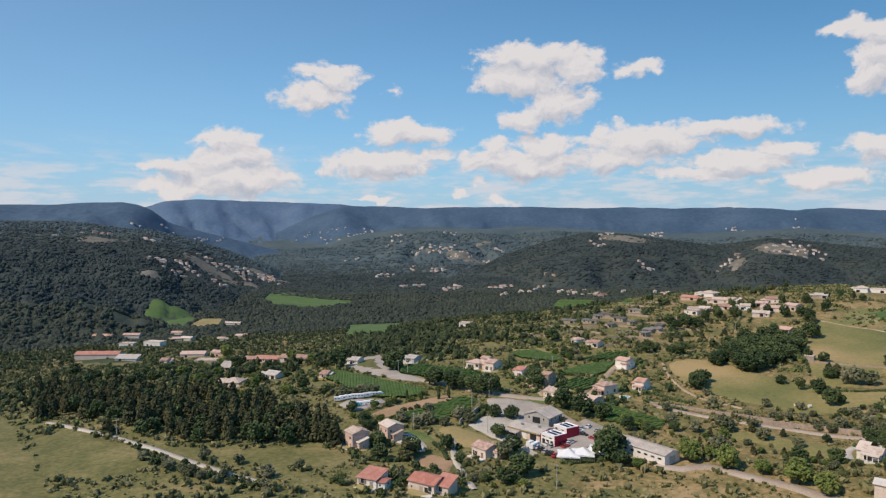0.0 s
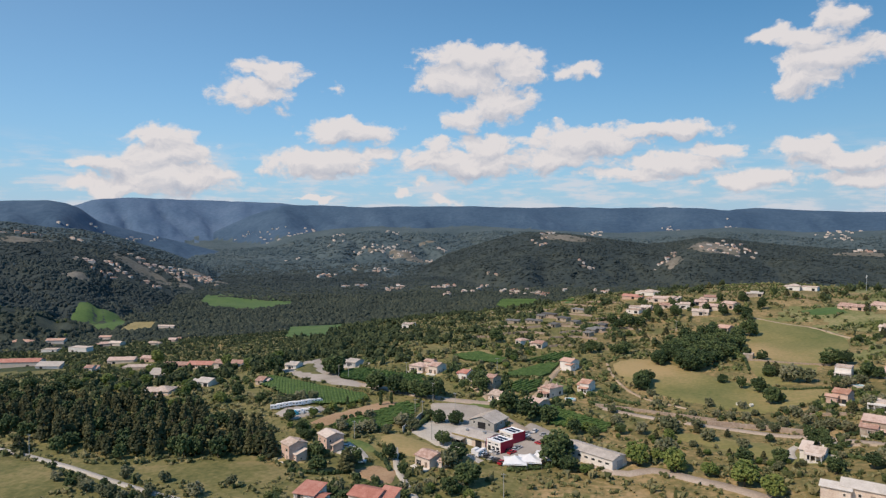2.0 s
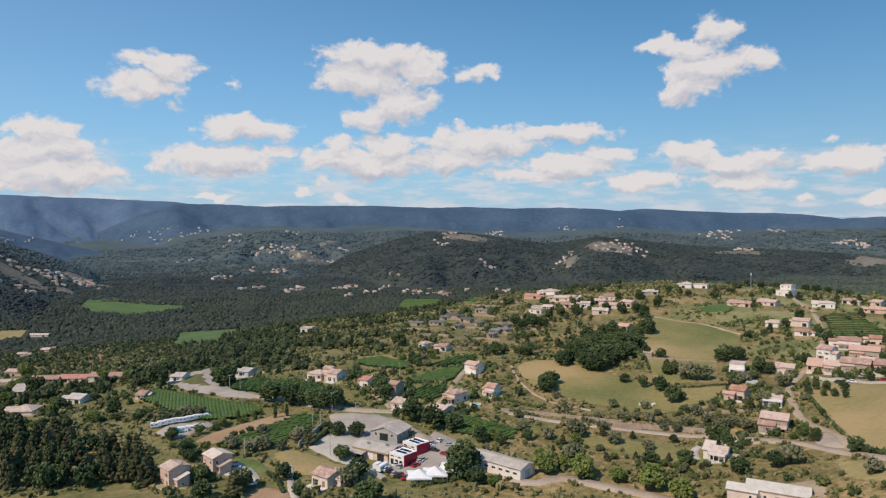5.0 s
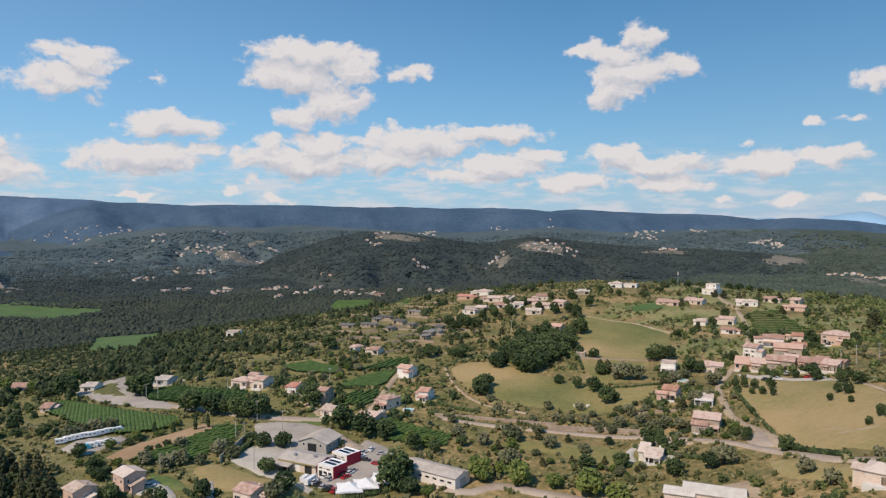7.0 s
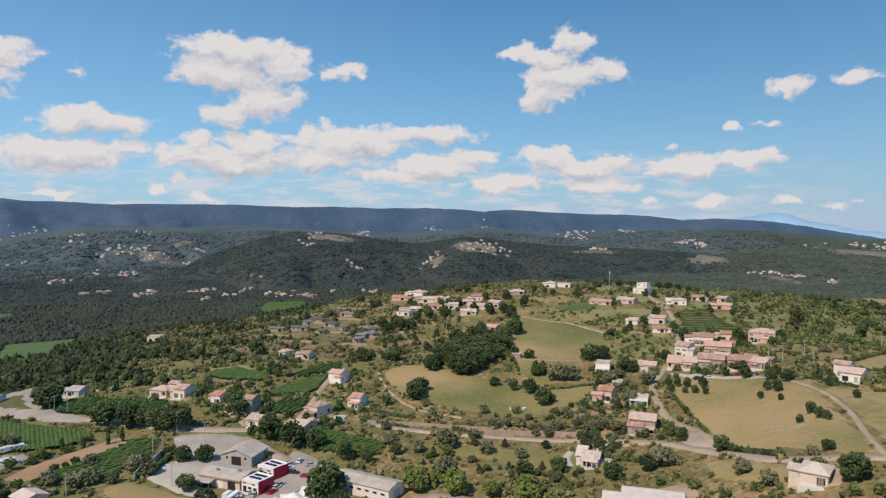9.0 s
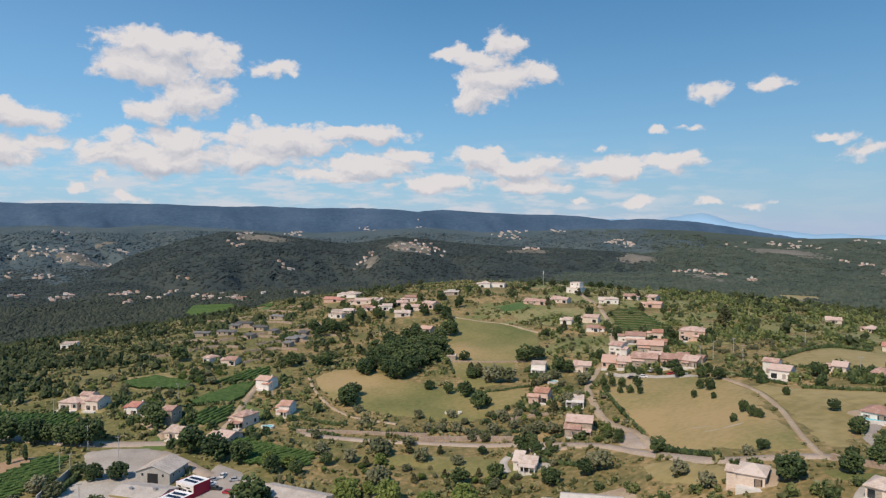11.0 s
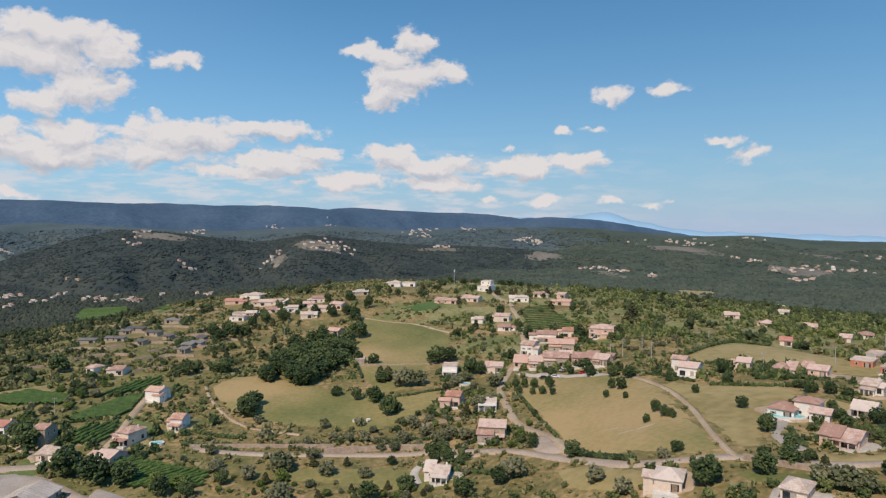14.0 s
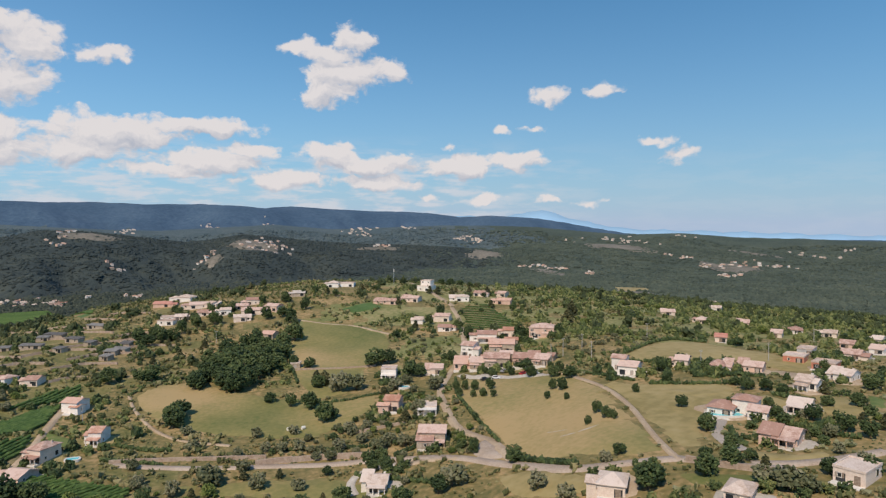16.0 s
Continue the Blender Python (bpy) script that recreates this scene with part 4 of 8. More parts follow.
def house(x, y, turn, w, d, h, wall="wall_cream", roof="roof_pink", kind="gable", pitch=0.32, wings=(), far=False, porch=False, name="house", group="houses of the hillside", label="", shutters=True, chimney=True, lift=0.0):
    """A house with its front to -y before the turn; wings: x, y, w, d, h and roof kind of lower parts."""
    z = ground_at(x, y) + lift
    pick = random.Random(int(x * 31 + y * 17))
    if not wings and kind != "flat" and name == "house" and w >= 6.2 and w < 15:
        side = pick.choice((-1, 1))
        lower = h * pick.uniform(0.66, 0.85) if h > 3.6 else max(2.3, h * pick.uniform(0.78, 0.92))
        wings = ((side * w * 0.48, pick.uniform(-0.22, 0.12) * d, w * 0.40, d * pick.uniform(0.62, 0.85), lower, pick.choice((kind, "gable", "shed") if h < 4.5 else (kind, "gable"))),)
        w *= 0.74
    d *= 1.18
    low = "two-storey" if h > 4.5 else "single-storey"
    label = label or f"{low} {LOOKS[wall]} house roofed in {LOOKS[roof]}" + (" with a lower wing" if wings else "")
    ob = tagged(new(name), label, name.replace("_", " "), group)
    ob.matrix_basis = pose(x, y, z, 0, 0, turn)
    take_disc(x, y, max(w, d) * 0.5 + 2.0)
    far_off = math.hypot(x, y)
    if far_off > 380:
        for back in (8, 15, 22, 30, 38) if far_off > 480 else (8, 15):
            take_disc(x - x / far_off * back, y - y / far_off * back, w * 0.55)
    blocks = [(0, 0, w, d, h, kind), *wings]
    for n, (bx, by, bw, bd, bh, bk) in enumerate(blocks):
        at = pose(bx, by, 0)
        body = hang("wall", wall_shape(bk, bw, bd, bh, pitch).mesh("wall", M[wall]), ob, at)
        top = hang("roof", roof_shape(bk, bw, bd, bh, pitch).mesh("roof", M[roof if bk != "flat" else "roof_pale"]), ob, at)
        if n == 0 and chimney and not far and int(x * 10) % 2:
            cz = bh + (bd / 2 * pitch) * 0.45
            hang("chimney", Shape().box(-0.28, 0.28, -0.25, 0.25, -0.4, 0.95).box(-0.34, 0.34, -0.31, 0.31, 0.95, 1.05).mesh("chimney", M[wall]), top, pose(bw * 0.27, bd * 0.2, cz))
        floors = max(1, int(bh / 2.7))
        for fl in range(floors):
            wz = 1.0 + fl * 2.75 if bh > 2.9 else 0.9
            for side in range(4):
                if n and side == (3 if bx > 0 else 1):
                    continue
                span = bw if side in (0, 2) else bd
                count = max(1, int(span / (4.2 if far else 3.2)))
                if far and (side != 0 or far_off > 640):
                    continue
                for k in range(count):
                    u = (k + 0.5) / count * span - span / 2
                    if fl == 0 and side == 0 and k == count // 2 and not far and n == 0:
                        continue
                    if pick.random() < 0.3:
                        continue
                    u += pick.uniform(-0.35, 0.35)
                    px, py, pt = ((bx + u, by - bd / 2, 0), (bx + bw / 2, by + u, 90), (bx - u, by + bd / 2, 180), (bx - bw / 2, by - u, 270))[side]
                    if far:
                        hang("window", window_meshes(1.1, 1.3)[1], ob, pose(px, py, wz, 0, 0, pt))
                    else:
                        put_window(ob, px, py, wz, pt, *pick.choice(((0.95, 1.15), (0.95, 1.15), (0.8, 0.9), (1.6, 1.9) if fl == 0 and bh > 2.8 else (1.0, 1.3))), shutters=shutters and span > 5 and side in (0, 3) and pick.random() < 0.7)
        if n == 0 and bw > 5:
            wide = min(2.6, bw * 0.3)
            side = pick.choice((-1, 1))
            # dark slab stands in for the shade of an open veranda
            hang("french_door", Shape().box(-wide / 2, wide / 2, -0.05, 0.05, 0.05, 2.15).mesh("french_door", M["glass"]), ob, pose(bx + side * bw * 0.26, by - bd / 2, 0))
            if not far:
                hang("terrace", Shape().box(-bw * 0.5, bw * 0.5, -2.6, 0, -2.0, 0.12).mesh("terrace", M["trim"]), ob, pose(bx, by - bd / 2, 0))
        if n == 0 and not far:
            count = max(1, int(bw / 3.2))
            u = (count // 2 + 0.5) / count * bw - bw / 2
            dm = Shape().box(-0.55, 0.55, -0.06, 0.04, 0, 2.1).box(-0.65, -0.55, -0.09, 0.04, 0, 2.2).box(0.55, 0.65, -0.09, 0.04, 0, 2.2).box(-0.55, 0.55, -0.09, 0.04, 2.1, 2.2)
            hang("door", dm.mesh("door", M["shutter"]), ob, pose(bx + u, by - bd / 2, 0))
    HOMES.append((x, y, max(w, d)))
    if porch:
        for k in range(4):
            px = -w / 2 + 0.2 + k * (w - 0.4) / 3
            hang("porch_post", Shape().box(px - 0.15, px + 0.15, -d / 2 - 2.4, -d / 2 - 2.1, -2.5, 2.4).mesh("porch_post", M[wall]), ob)
        hang("porch_roof", Shape().prism([(-d / 2 - 2.7, 2.35), (-d / 2, 2.75), (-d / 2, 2.92), (-d / 2 - 2.7, 2.52)], -w / 2, w / 2).mesh("porch_roof", M[roof if kind != "flat" else "trim"]), ob)
    return ob


FAR_HOUSES = []


def far_house(x, y, turn, w, d, h, wall, roof):
    FAR_HOUSES.append((x, y, turn, w, d, h, wall, roof))


def far_shape(shape, w, d, h):
    """Wall and roof shapes of a small village house with a lower wing."""
    for s, make in zip(shape, (wall_shape, roof_shape)):
        s.solid(*(lambda q: (q.v, q.f))(make("gable", w, d, h, 0.35)))
        q = make("gable", w * 0.5, d * 0.75, h * 0.68, 0.35)
        s.solid([(px + w * 0.7, py - d * 0.1, pz) for px, py, pz in q.v], q.f)


def build_far_villages():
    """The nearest village houses stand alone; those too many to count are one thing."""
    made = {}
    FAR_HOUSES.sort(key=lambda q: math.hypot(q[0], q[1]))
    rest = (Shape(), Shape())
    for k, (x, y, turn, w, d, h, wall, roof) in enumerate(FAR_HOUSES):
        at = pose(x, y, ground_at(x, y), 0, 0, turn)
        if k < 290:
            if (wall, roof) not in made:
                shape = (Shape(), Shape())
                far_shape(shape, 8, 6, 3.4)
                made[wall, roof] = shape[0].mesh("wall", M[wall]), shape[1].mesh("roof", M[roof])
            ob = tagged(new("village_house"), f"small {LOOKS[wall]} village house among distant woods", "house", "far village houses")
            ob.matrix_basis = at @ Matrix.Diagonal((w / 8, d / 6, h / 3.4, 1))
            hang("wall", made[wall, roof][0], ob)
            hang("roof", made[wall, roof][1], ob)
        else:
            shape = (Shape(), Shape())
            far_shape(shape, w, d, h)
            for s, q in zip(rest, shape):
                s.solid([at @ Vector(p) for p in q.v], q.f)
    village = tagged(new("far_village"), "pale houses of distant villages among woods", "village", kind="stuff")
    hang("wall", rest[0].mesh("wall", M["wall_cream"]), village)
    hang("roof", rest[1].mesh("roof", M["roof_pale"]), village)


HAMLETS = []


def hamlet(x, y, rx, ry, count, seed):
    """A loose village: knots of a few houses each, with gardens between."""
    rng = random.Random(seed)
    knots = []
    for _ in range(max(2, count // 4)):
        a, r = rng.uniform(0, 6.283), math.sqrt(rng.random())
        knots.append((x + rx * r * math.cos(a), y + ry * r * math.sin(a), rng.uniform(-40, 40)))
    placed = []
    for _ in range(int(count * 1.5)):
        kx, ky, turn = rng.choice(knots)
        hx, hy = kx + rng.gauss(0, 0.26 * rx), ky + rng.gauss(0, 0.26 * ry)
        if any(math.hypot(hx - p, hy - q) < 12 for p, q in placed):
            continue
        placed.append((hx, hy))
        far_house(hx, hy, turn + rng.choice((0, 90)) + rng.uniform(-12, 12), rng.uniform(5.5, 10.5), rng.uniform(5, 7), rng.uniform(2.6, 4.6),
                  rng.choice(("wall_cream", "wall_white", "wall_pink", "wall_stone", "wall_cream")), rng.choice(("roof_pink", "roof_pale", "roof_orange", "roof_pale")))
        HAMLETS.append((hx, hy, rng.uniform(5.5, 9)))
        dist = math.hypot(hx, hy)
        HAMLETS.append((hx * (1 - 13 / dist), hy * (1 - 13 / dist), 6))
    HAMLETS.append((x, y, -max(rx, ry)))


def clearing(x, y, rx, ry):
    """A ragged tan clearing in the far woods."""
    rng = random.Random(int(x + y))
    outline = []
    for k in range(14):
        a, r = 2 * math.pi * k / 14, rng.uniform(0.65, 1.1)
        outline.append((x + rx * r * math.cos(a), y + ry * r * math.sin(a)))
        HAMLETS.append((x + 0.5 * rx * r * math.cos(a), y + 0.5 * ry * r * math.sin(a), 0.28 * min(rx, ry)))
    HAMLETS.append((x, y, 0.55 * min(rx, ry)))
    drape("clearing", outline, M["far_clearing"], lift=0.8, label="tan terraces and clearings round far houses", category="clearing", fray=4.0)


build_ground()


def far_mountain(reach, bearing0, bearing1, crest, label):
    """A mountain on the horizon: an open ridge whose crest follows a profile fitted to the camera's view."""
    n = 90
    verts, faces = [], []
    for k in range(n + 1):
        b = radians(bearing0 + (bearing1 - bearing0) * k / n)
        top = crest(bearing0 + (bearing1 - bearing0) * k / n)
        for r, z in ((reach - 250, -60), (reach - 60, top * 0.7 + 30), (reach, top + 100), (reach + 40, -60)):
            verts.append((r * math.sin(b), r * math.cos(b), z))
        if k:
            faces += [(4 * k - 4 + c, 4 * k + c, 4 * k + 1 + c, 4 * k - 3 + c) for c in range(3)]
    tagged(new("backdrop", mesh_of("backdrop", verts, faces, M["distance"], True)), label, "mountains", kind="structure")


def crest_line(b):
    peak = 112 * math.exp(-((b - 27.0) / 3.2) ** 2) + 66 * math.exp(-((b - 20.5) / 2.4) ** 2) + 46 * math.exp(-((b - 12.5) / 2.2) ** 2) + 18 * math.exp(-((b - 31.5) / 1.6) ** 2)
    return peak - 2.3 * max(0, b - 22) - 10 + 5 * math.sin(b * 2.1) + 2.5 * math.sin(b * 5.3 + 1)


far_mountain(4880, 8, 56, crest_line, "mountains on the horizon, glowing pale blue as haze")


# ---------------------------------------------------------------- vineyards
def vineyard(outline, angle, spacing, label):
    """Rows of vines, each row a bumpy hedge of its own."""
    cx, cy = sum(p[0] for p in outline) / len(outline), sum(p[1] for p in outline) / len(outline)
    drape("vineyard_soil", outline, M["vineyard_soil"], label="bare earth between the vine rows", fray=0.5)
    spacing = 1.7 if "dense" in label else spacing
    ob = tagged(new("vineyard"), label, "vineyard", "vineyards")
    ob.matrix_basis = pose(cx, cy, ground_at(cx, cy))
    base = ground_at(cx, cy)
    a = radians(angle)
    t, n = np.array([math.cos(a), math.sin(a)]), np.array([-math.sin(a), math.cos(a)])
    reach = max(math.hypot(x - cx, y - cy) for x, y in outline)
    step, joined = 1.3, []
    for k in range(-int(reach / spacing), int(reach / spacing) + 1):
        u = np.arange(-reach, reach, step)
        px, py = cx + t[0] * u + n[0] * k * spacing, cy + t[1] * u + n[1] * k * spacing
        ok = inside(px, py, outline)
        if ok.sum() < 4:
            continue
        px, py = px[ok], py[ok]
        m = len(px)
        rng = np.random.RandomState(k + 500)
        wide, high = spacing * (0.56 if "dense" in label else 0.24) * rng.uniform(0.7, 1.25, m), rng.uniform(1.25, 1.4, m) if "dense" in label else rng.uniform(0.55, 0.8, m) if "level" in label else rng.uniform(1.2, 1.75, m)
        gz = height(px, py) - base
        ring = [(-1, 0.25), (-1.1, 0.75), (-0.35, 1.0), (0.4, 0.97), (1.1, 0.7), (1, 0.25)]
        v = np.stack([np.stack([px - cx + n[0] * o * wide, py - cy + n[1] * o * wide, gz + 0.25 + h * high], -1) for o, h in ring], 1)
        v += rng.uniform(-0.09, 0.09, v.shape)
        r = len(ring)
        idx = np.arange(m * r).reshape(m, r)
        nxt = np.roll(idx, -1, axis=1)
        faces = np.stack([idx[:-1], nxt[:-1], nxt[1:], idx[1:]], -1).reshape(-1, 4)
        if math.hypot(cx, cy) > 600:
            joined.append((v.reshape(-1, 3), faces))
        else:
            hang("vine_hedge", big_mesh("vine_hedge", v.reshape(-1, 3), faces, [M["vine"]]), ob)
    if joined:
        first = np.cumsum([0] + [len(v) for v, _ in joined])
        rows = big_mesh("vine_hedges", np.concatenate([v for v, _ in joined]), np.concatenate([f + n for (_, f), n in zip(joined, first)]), [M["vine"]])
        tagged(hang("vine_hedges", rows, ob), kind="stuff")
    return ob


# ---------------------------------------------------------------- garage, hall and yard things
def hall(x, y, turn, w, d):
    """A broad gabled hall; the gable faces the front."""
    ob = tagged(new("hall"), "broad gabled hall with a weathered grey sheet roof", "hall")
    ob.matrix_basis = pose(x, y, ground_at(x, y), 0, 0, turn + 90)
    take_disc(x, y, max(w, d) * 0.6)
    hang("wall", wall_shape("gable", d, w, 4.0, 0.36).mesh("wall", M["concrete"]), ob)
    roof = hang("roof", roof_shape("gable", d, w, 4.0, 0.36, 0.5).mesh("roof", M["roof_grey"]), ob)
    for k in range(9):
        u = (k + 0.5) / 9 * d - d / 2
        for side in (-1, 1):
            rib = Shape()
            rib.solid([(u - 0.04, side * (w / 2 + 0.4), 4.0 - 0.14 + 0.2), (u + 0.04, side * (w / 2 + 0.4), 4.06), (u + 0.04, 0, 4.0 + 0.18 * w + 0.2), (u - 0.04, 0, 4.0 + 0.18 * w + 0.2),
                       (u - 0.04, side * (w / 2 + 0.4), 4.14), (u + 0.04, side * (w / 2 + 0.4), 4.14), (u + 0.04, 0, 4.0 + 0.18 * w + 0.28), (u - 0.04, 0, 4.0 + 0.18 * w + 0.28)],
                      [(0, 1, 2, 3), (4, 7, 6, 5), (0, 4, 5, 1), (1, 5, 6, 2), (2, 6, 7, 3), (3, 7, 4, 0)])
            hang("roof_rib", rib.mesh("roof_rib", M["roof_grey"]), roof)
    hang("door", Shape().box(-d / 2 - 0.06, -d / 2 + 0.05, -2, 2, 0, 3.6).mesh("door", M["dark"]), ob)
    for u in (-w * 0.3, w * 0.3):
        put_window(ob, -d / 2, u, 2.4, 270, shutters=False)
    for k in range(3):
        put_window(ob, (k - 1) * d * 0.3, -w / 2, 2.0, 0, shutters=False)
    return ob


def workshop(x, y, turn, w, d):
    ob = tagged(new("workshop"), "low wide workshop under a grey sheet roof", "workshop")
    ob.matrix_basis = pose(x, y, ground_at(x, y), 0, 0, turn)
    take_disc(x, y, max(w, d) * 0.6)
    hang("wall", wall_shape("gable", w, d, 3.6, 0.22).mesh("wall", M["wall_cream"]), ob)
    roof = hang("roof", roof_shape("gable", w, d, 3.6, 0.22, 0.6).mesh("roof", M["roof_grey"]), ob)
    for u, v in ((-w * 0.2, -d * 0.2), (w * 0.28, -d * 0.1)):
        hang("roof_vent", Shape().box(-0.5, 0.5, -0.4, 0.4, -0.4, 0.7).box(-0.6, 0.6, -0.5, 0.5, 0.7, 0.8).mesh("roof_vent", M["steel"]), roof, pose(u, v, 3.6 + (d / 2 - abs(v)) * 0.22 + 0.2))
    for k in range(3):
        hang("garage_door", Shape().box(-1.6, 1.6, -0.08, 0.04, 0, 2.9).mesh("garage_door", M["dark" if k != 1 else "wall_white"]), ob, pose((k - 1) * w * 0.3, -d / 2, 0))
    hang("fascia", Shape().box(-w / 2, w / 2, -d / 2 - 0.64, -d / 2 - 0.58, 3.2, 3.75).mesh("fascia", M["straw_field"]), ob)
    return ob


def shed_lean(x, y, turn, w, d):
    ob = tagged(new("shed"), "open lean-to shed with a brown sheet roof", "shed")
    ob.matrix_basis = pose(x, y, ground_at(x, y), 0, 0, turn)
    take_disc(x, y, max(w, d) * 0.6)
    hang("roof", roof_shape("shed", w, d, 2.5, 0.12).mesh("roof", M["roof_grey"]), ob)
    hang("back_wall", Shape().box(-w / 2, w / 2, d / 2 - 0.2, d / 2, -1, 2.9).mesh("back_wall", M["wood"]), ob)
    for k in range(4):
        u = -w / 2 + 0.2 + k * (w - 0.4) / 3
        hang("post", Shape().box(u - 0.1, u + 0.1, -d / 2, -d / 2 + 0.2, -1, 2.5).mesh("post", M["wood"]), ob)
    return ob


def shop(x, y, turn, w, d, h):
    """A cubic showroom: white front, crimson side, parapet roof with solar panels."""
    ob = tagged(new("garage_showroom"), "cubic garage showroom with white and crimson cladding", "showroom", "garage showrooms")
    ob.matrix_basis = pose(x, y, ground_at(x, y), 0, 0, turn)
    take_disc(x, y, max(w, d) * 0.8)
    hang("wall", Shape().box(-w / 2, w / 2, -d / 2, d / 2, -2, h).mesh("wall", M["wall_white"]), ob)
    hang("cladding", Shape().box(w / 2, w / 2 + 0.14, -d / 2 - 0.05, d / 2 + 0.05, 0.2, h + 0.35).mesh("cladding", M["crimson"]), ob)
    hang("cladding", Shape().box(-w / 2 - 0.14, -w / 2, -d / 2 - 0.05, d / 2 + 0.05, 1.6, h + 0.35).mesh("cladding", M["crimson"]), ob)
    roof = hang("roof", Shape().box(-w / 2, w / 2, -d / 2, d / 2, h, h + 0.2).box(-w / 2, w / 2, -d / 2 - 0.05, -d / 2 + 0.2, h + 0.2, h + 0.4).box(-w / 2, w / 2, d / 2 - 0.2, d / 2 + 0.05, h + 0.2, h + 0.4).mesh("roof", M["canvas"]), ob)
    for v in (-0.14, 0.2):
        for k in range(6):
            u0, u1 = (-0.34 + k * 0.115) * w, (-0.34 + k * 0.115 + 0.112) * w
            y0, y1 = (v - 0.085) * d, (v + 0.085) * d
            hang("solar_panel", Shape().prism([(y0, h + 0.26), (y1, h + 0.42), (y1, h + 0.47), (y0, h + 0.31)], u0, u1).mesh("solar_panel", M["panel"]), roof)
    for k in range(3):
        put_window(ob, (k - 1) * w * 0.3, -d / 2, 0.4, 0, 1.8, 2.3, False)
    put_window(ob, -w * 0.3, -d / 2, h - 1.3, 0, 1.8, 0.7, False)
    put_window(ob, w * 0.2, -d / 2, h - 1.3, 0, 1.8, 0.7, False)
    hang("sign", Shape().box(-w * 0.12, w * 0.12, -d / 2 - 0.1, -d / 2 - 0.03, h - 1.0, h - 0.75).mesh("sign", M["wall_grey"]), ob, None, "plain grey sign board")
    return ob


def warehouse(x, y, turn, w, d):
    ob = tagged(new("warehouse"), "long low warehouse with pale walls and grey roof", "warehouse")
    ob.matrix_basis = pose(x, y, ground_at(x, y), 0, 0, turn)
    for k in range(5):
        a = radians(turn)
        take_disc(x + (k - 2) * w / 5 * math.cos(a), y + (k - 2) * w / 5 * math.sin(a), d * 0.7)
    hang("wall", wall_shape("gable", w, d, 4.0, 0.26).mesh("wall", M["wall_white"]), ob)
    roof = hang("roof", roof_shape("gable", w, d, 4.0, 0.26, 0.4).mesh("roof", M["roof_grey"]), ob)
    hang("roof_ridge", Shape().box(-w / 2 - 0.4, w / 2 + 0.4, -0.25, 0.25, 4.0 + d * 0.13 + 0.1, 4.0 + d * 0.13 + 0.3).mesh("roof_ridge", M["roof_grey"]), roof)
    for k in range(7):
        put_window(ob, (k - 3) * w / 7.5, -d / 2, 1.8, 0, 1.8, 0.9, False)
    hang("sliding_door", Shape().box(w / 2 - 0.03, w / 2 + 0.08, -1.7, 1.7, 0, 3.2).mesh("sliding_door", M["wall_grey"]), ob)
    return ob


def marquee(x, y, turn):
    """A white peaked canopy on four posts."""
    ob = tagged(new("marquee"), "white peaked canvas canopy over parked cars", "marquee", "white canopies of the garage")
    ob.matrix_basis = pose(x, y, ground_at(x, y), 0, 0, turn)
    take_disc(x, y, 6)
    verts, faces = [], []
    for r in range(5):
        q = r / 4
        for k in range(4 * 4):
            side, f = divmod(k, 4)
            f = f / 4 * 2 - 1
            px, py = ((f, -1), (1, f), (-f, 1), (-1, -f))[side]
            sag = 0.12 * math.sin(math.pi * (f + 1) / 2)
            verts.append((px * 4.6 * (1 - q) * (1 - sag * (1 - q)), py * 4.6 * (1 - q) * (1 - sag * (1 - q)), 2.5 + 2.1 * q**1.7))
    for r in range(4):
        for k in range(16):
            faces.append((r * 16 + k, r * 16 + (k + 1) % 16, r * 16 + 16 + (k + 1) % 16, r * 16 + 16 + k))
    canopy = hang("canopy", mesh_of("canopy", verts, faces, M["canvas"], True), ob)
    for side in range(4):
        hang("valance", Shape().box(-4.5, 4.5, -4.55, -4.5, 2.15, 2.5).mesh("valance", M["canvas"]), canopy, pose(0, 0, 0, 0, 0, 90 * side))
    for px in (-4.5, 4.5):
        for py in (-4.5, 4.5):
            hang("post", Shape().tube((px, py, -0.3), (px, py, 2.5), 0.06, 0.06).mesh("post", M["steel"]), ob)
    return ob


CAR = {}
PAINTS = ("white", "silver", "black", "red", "white", "silver", "black")
PAINT_AT = [0]


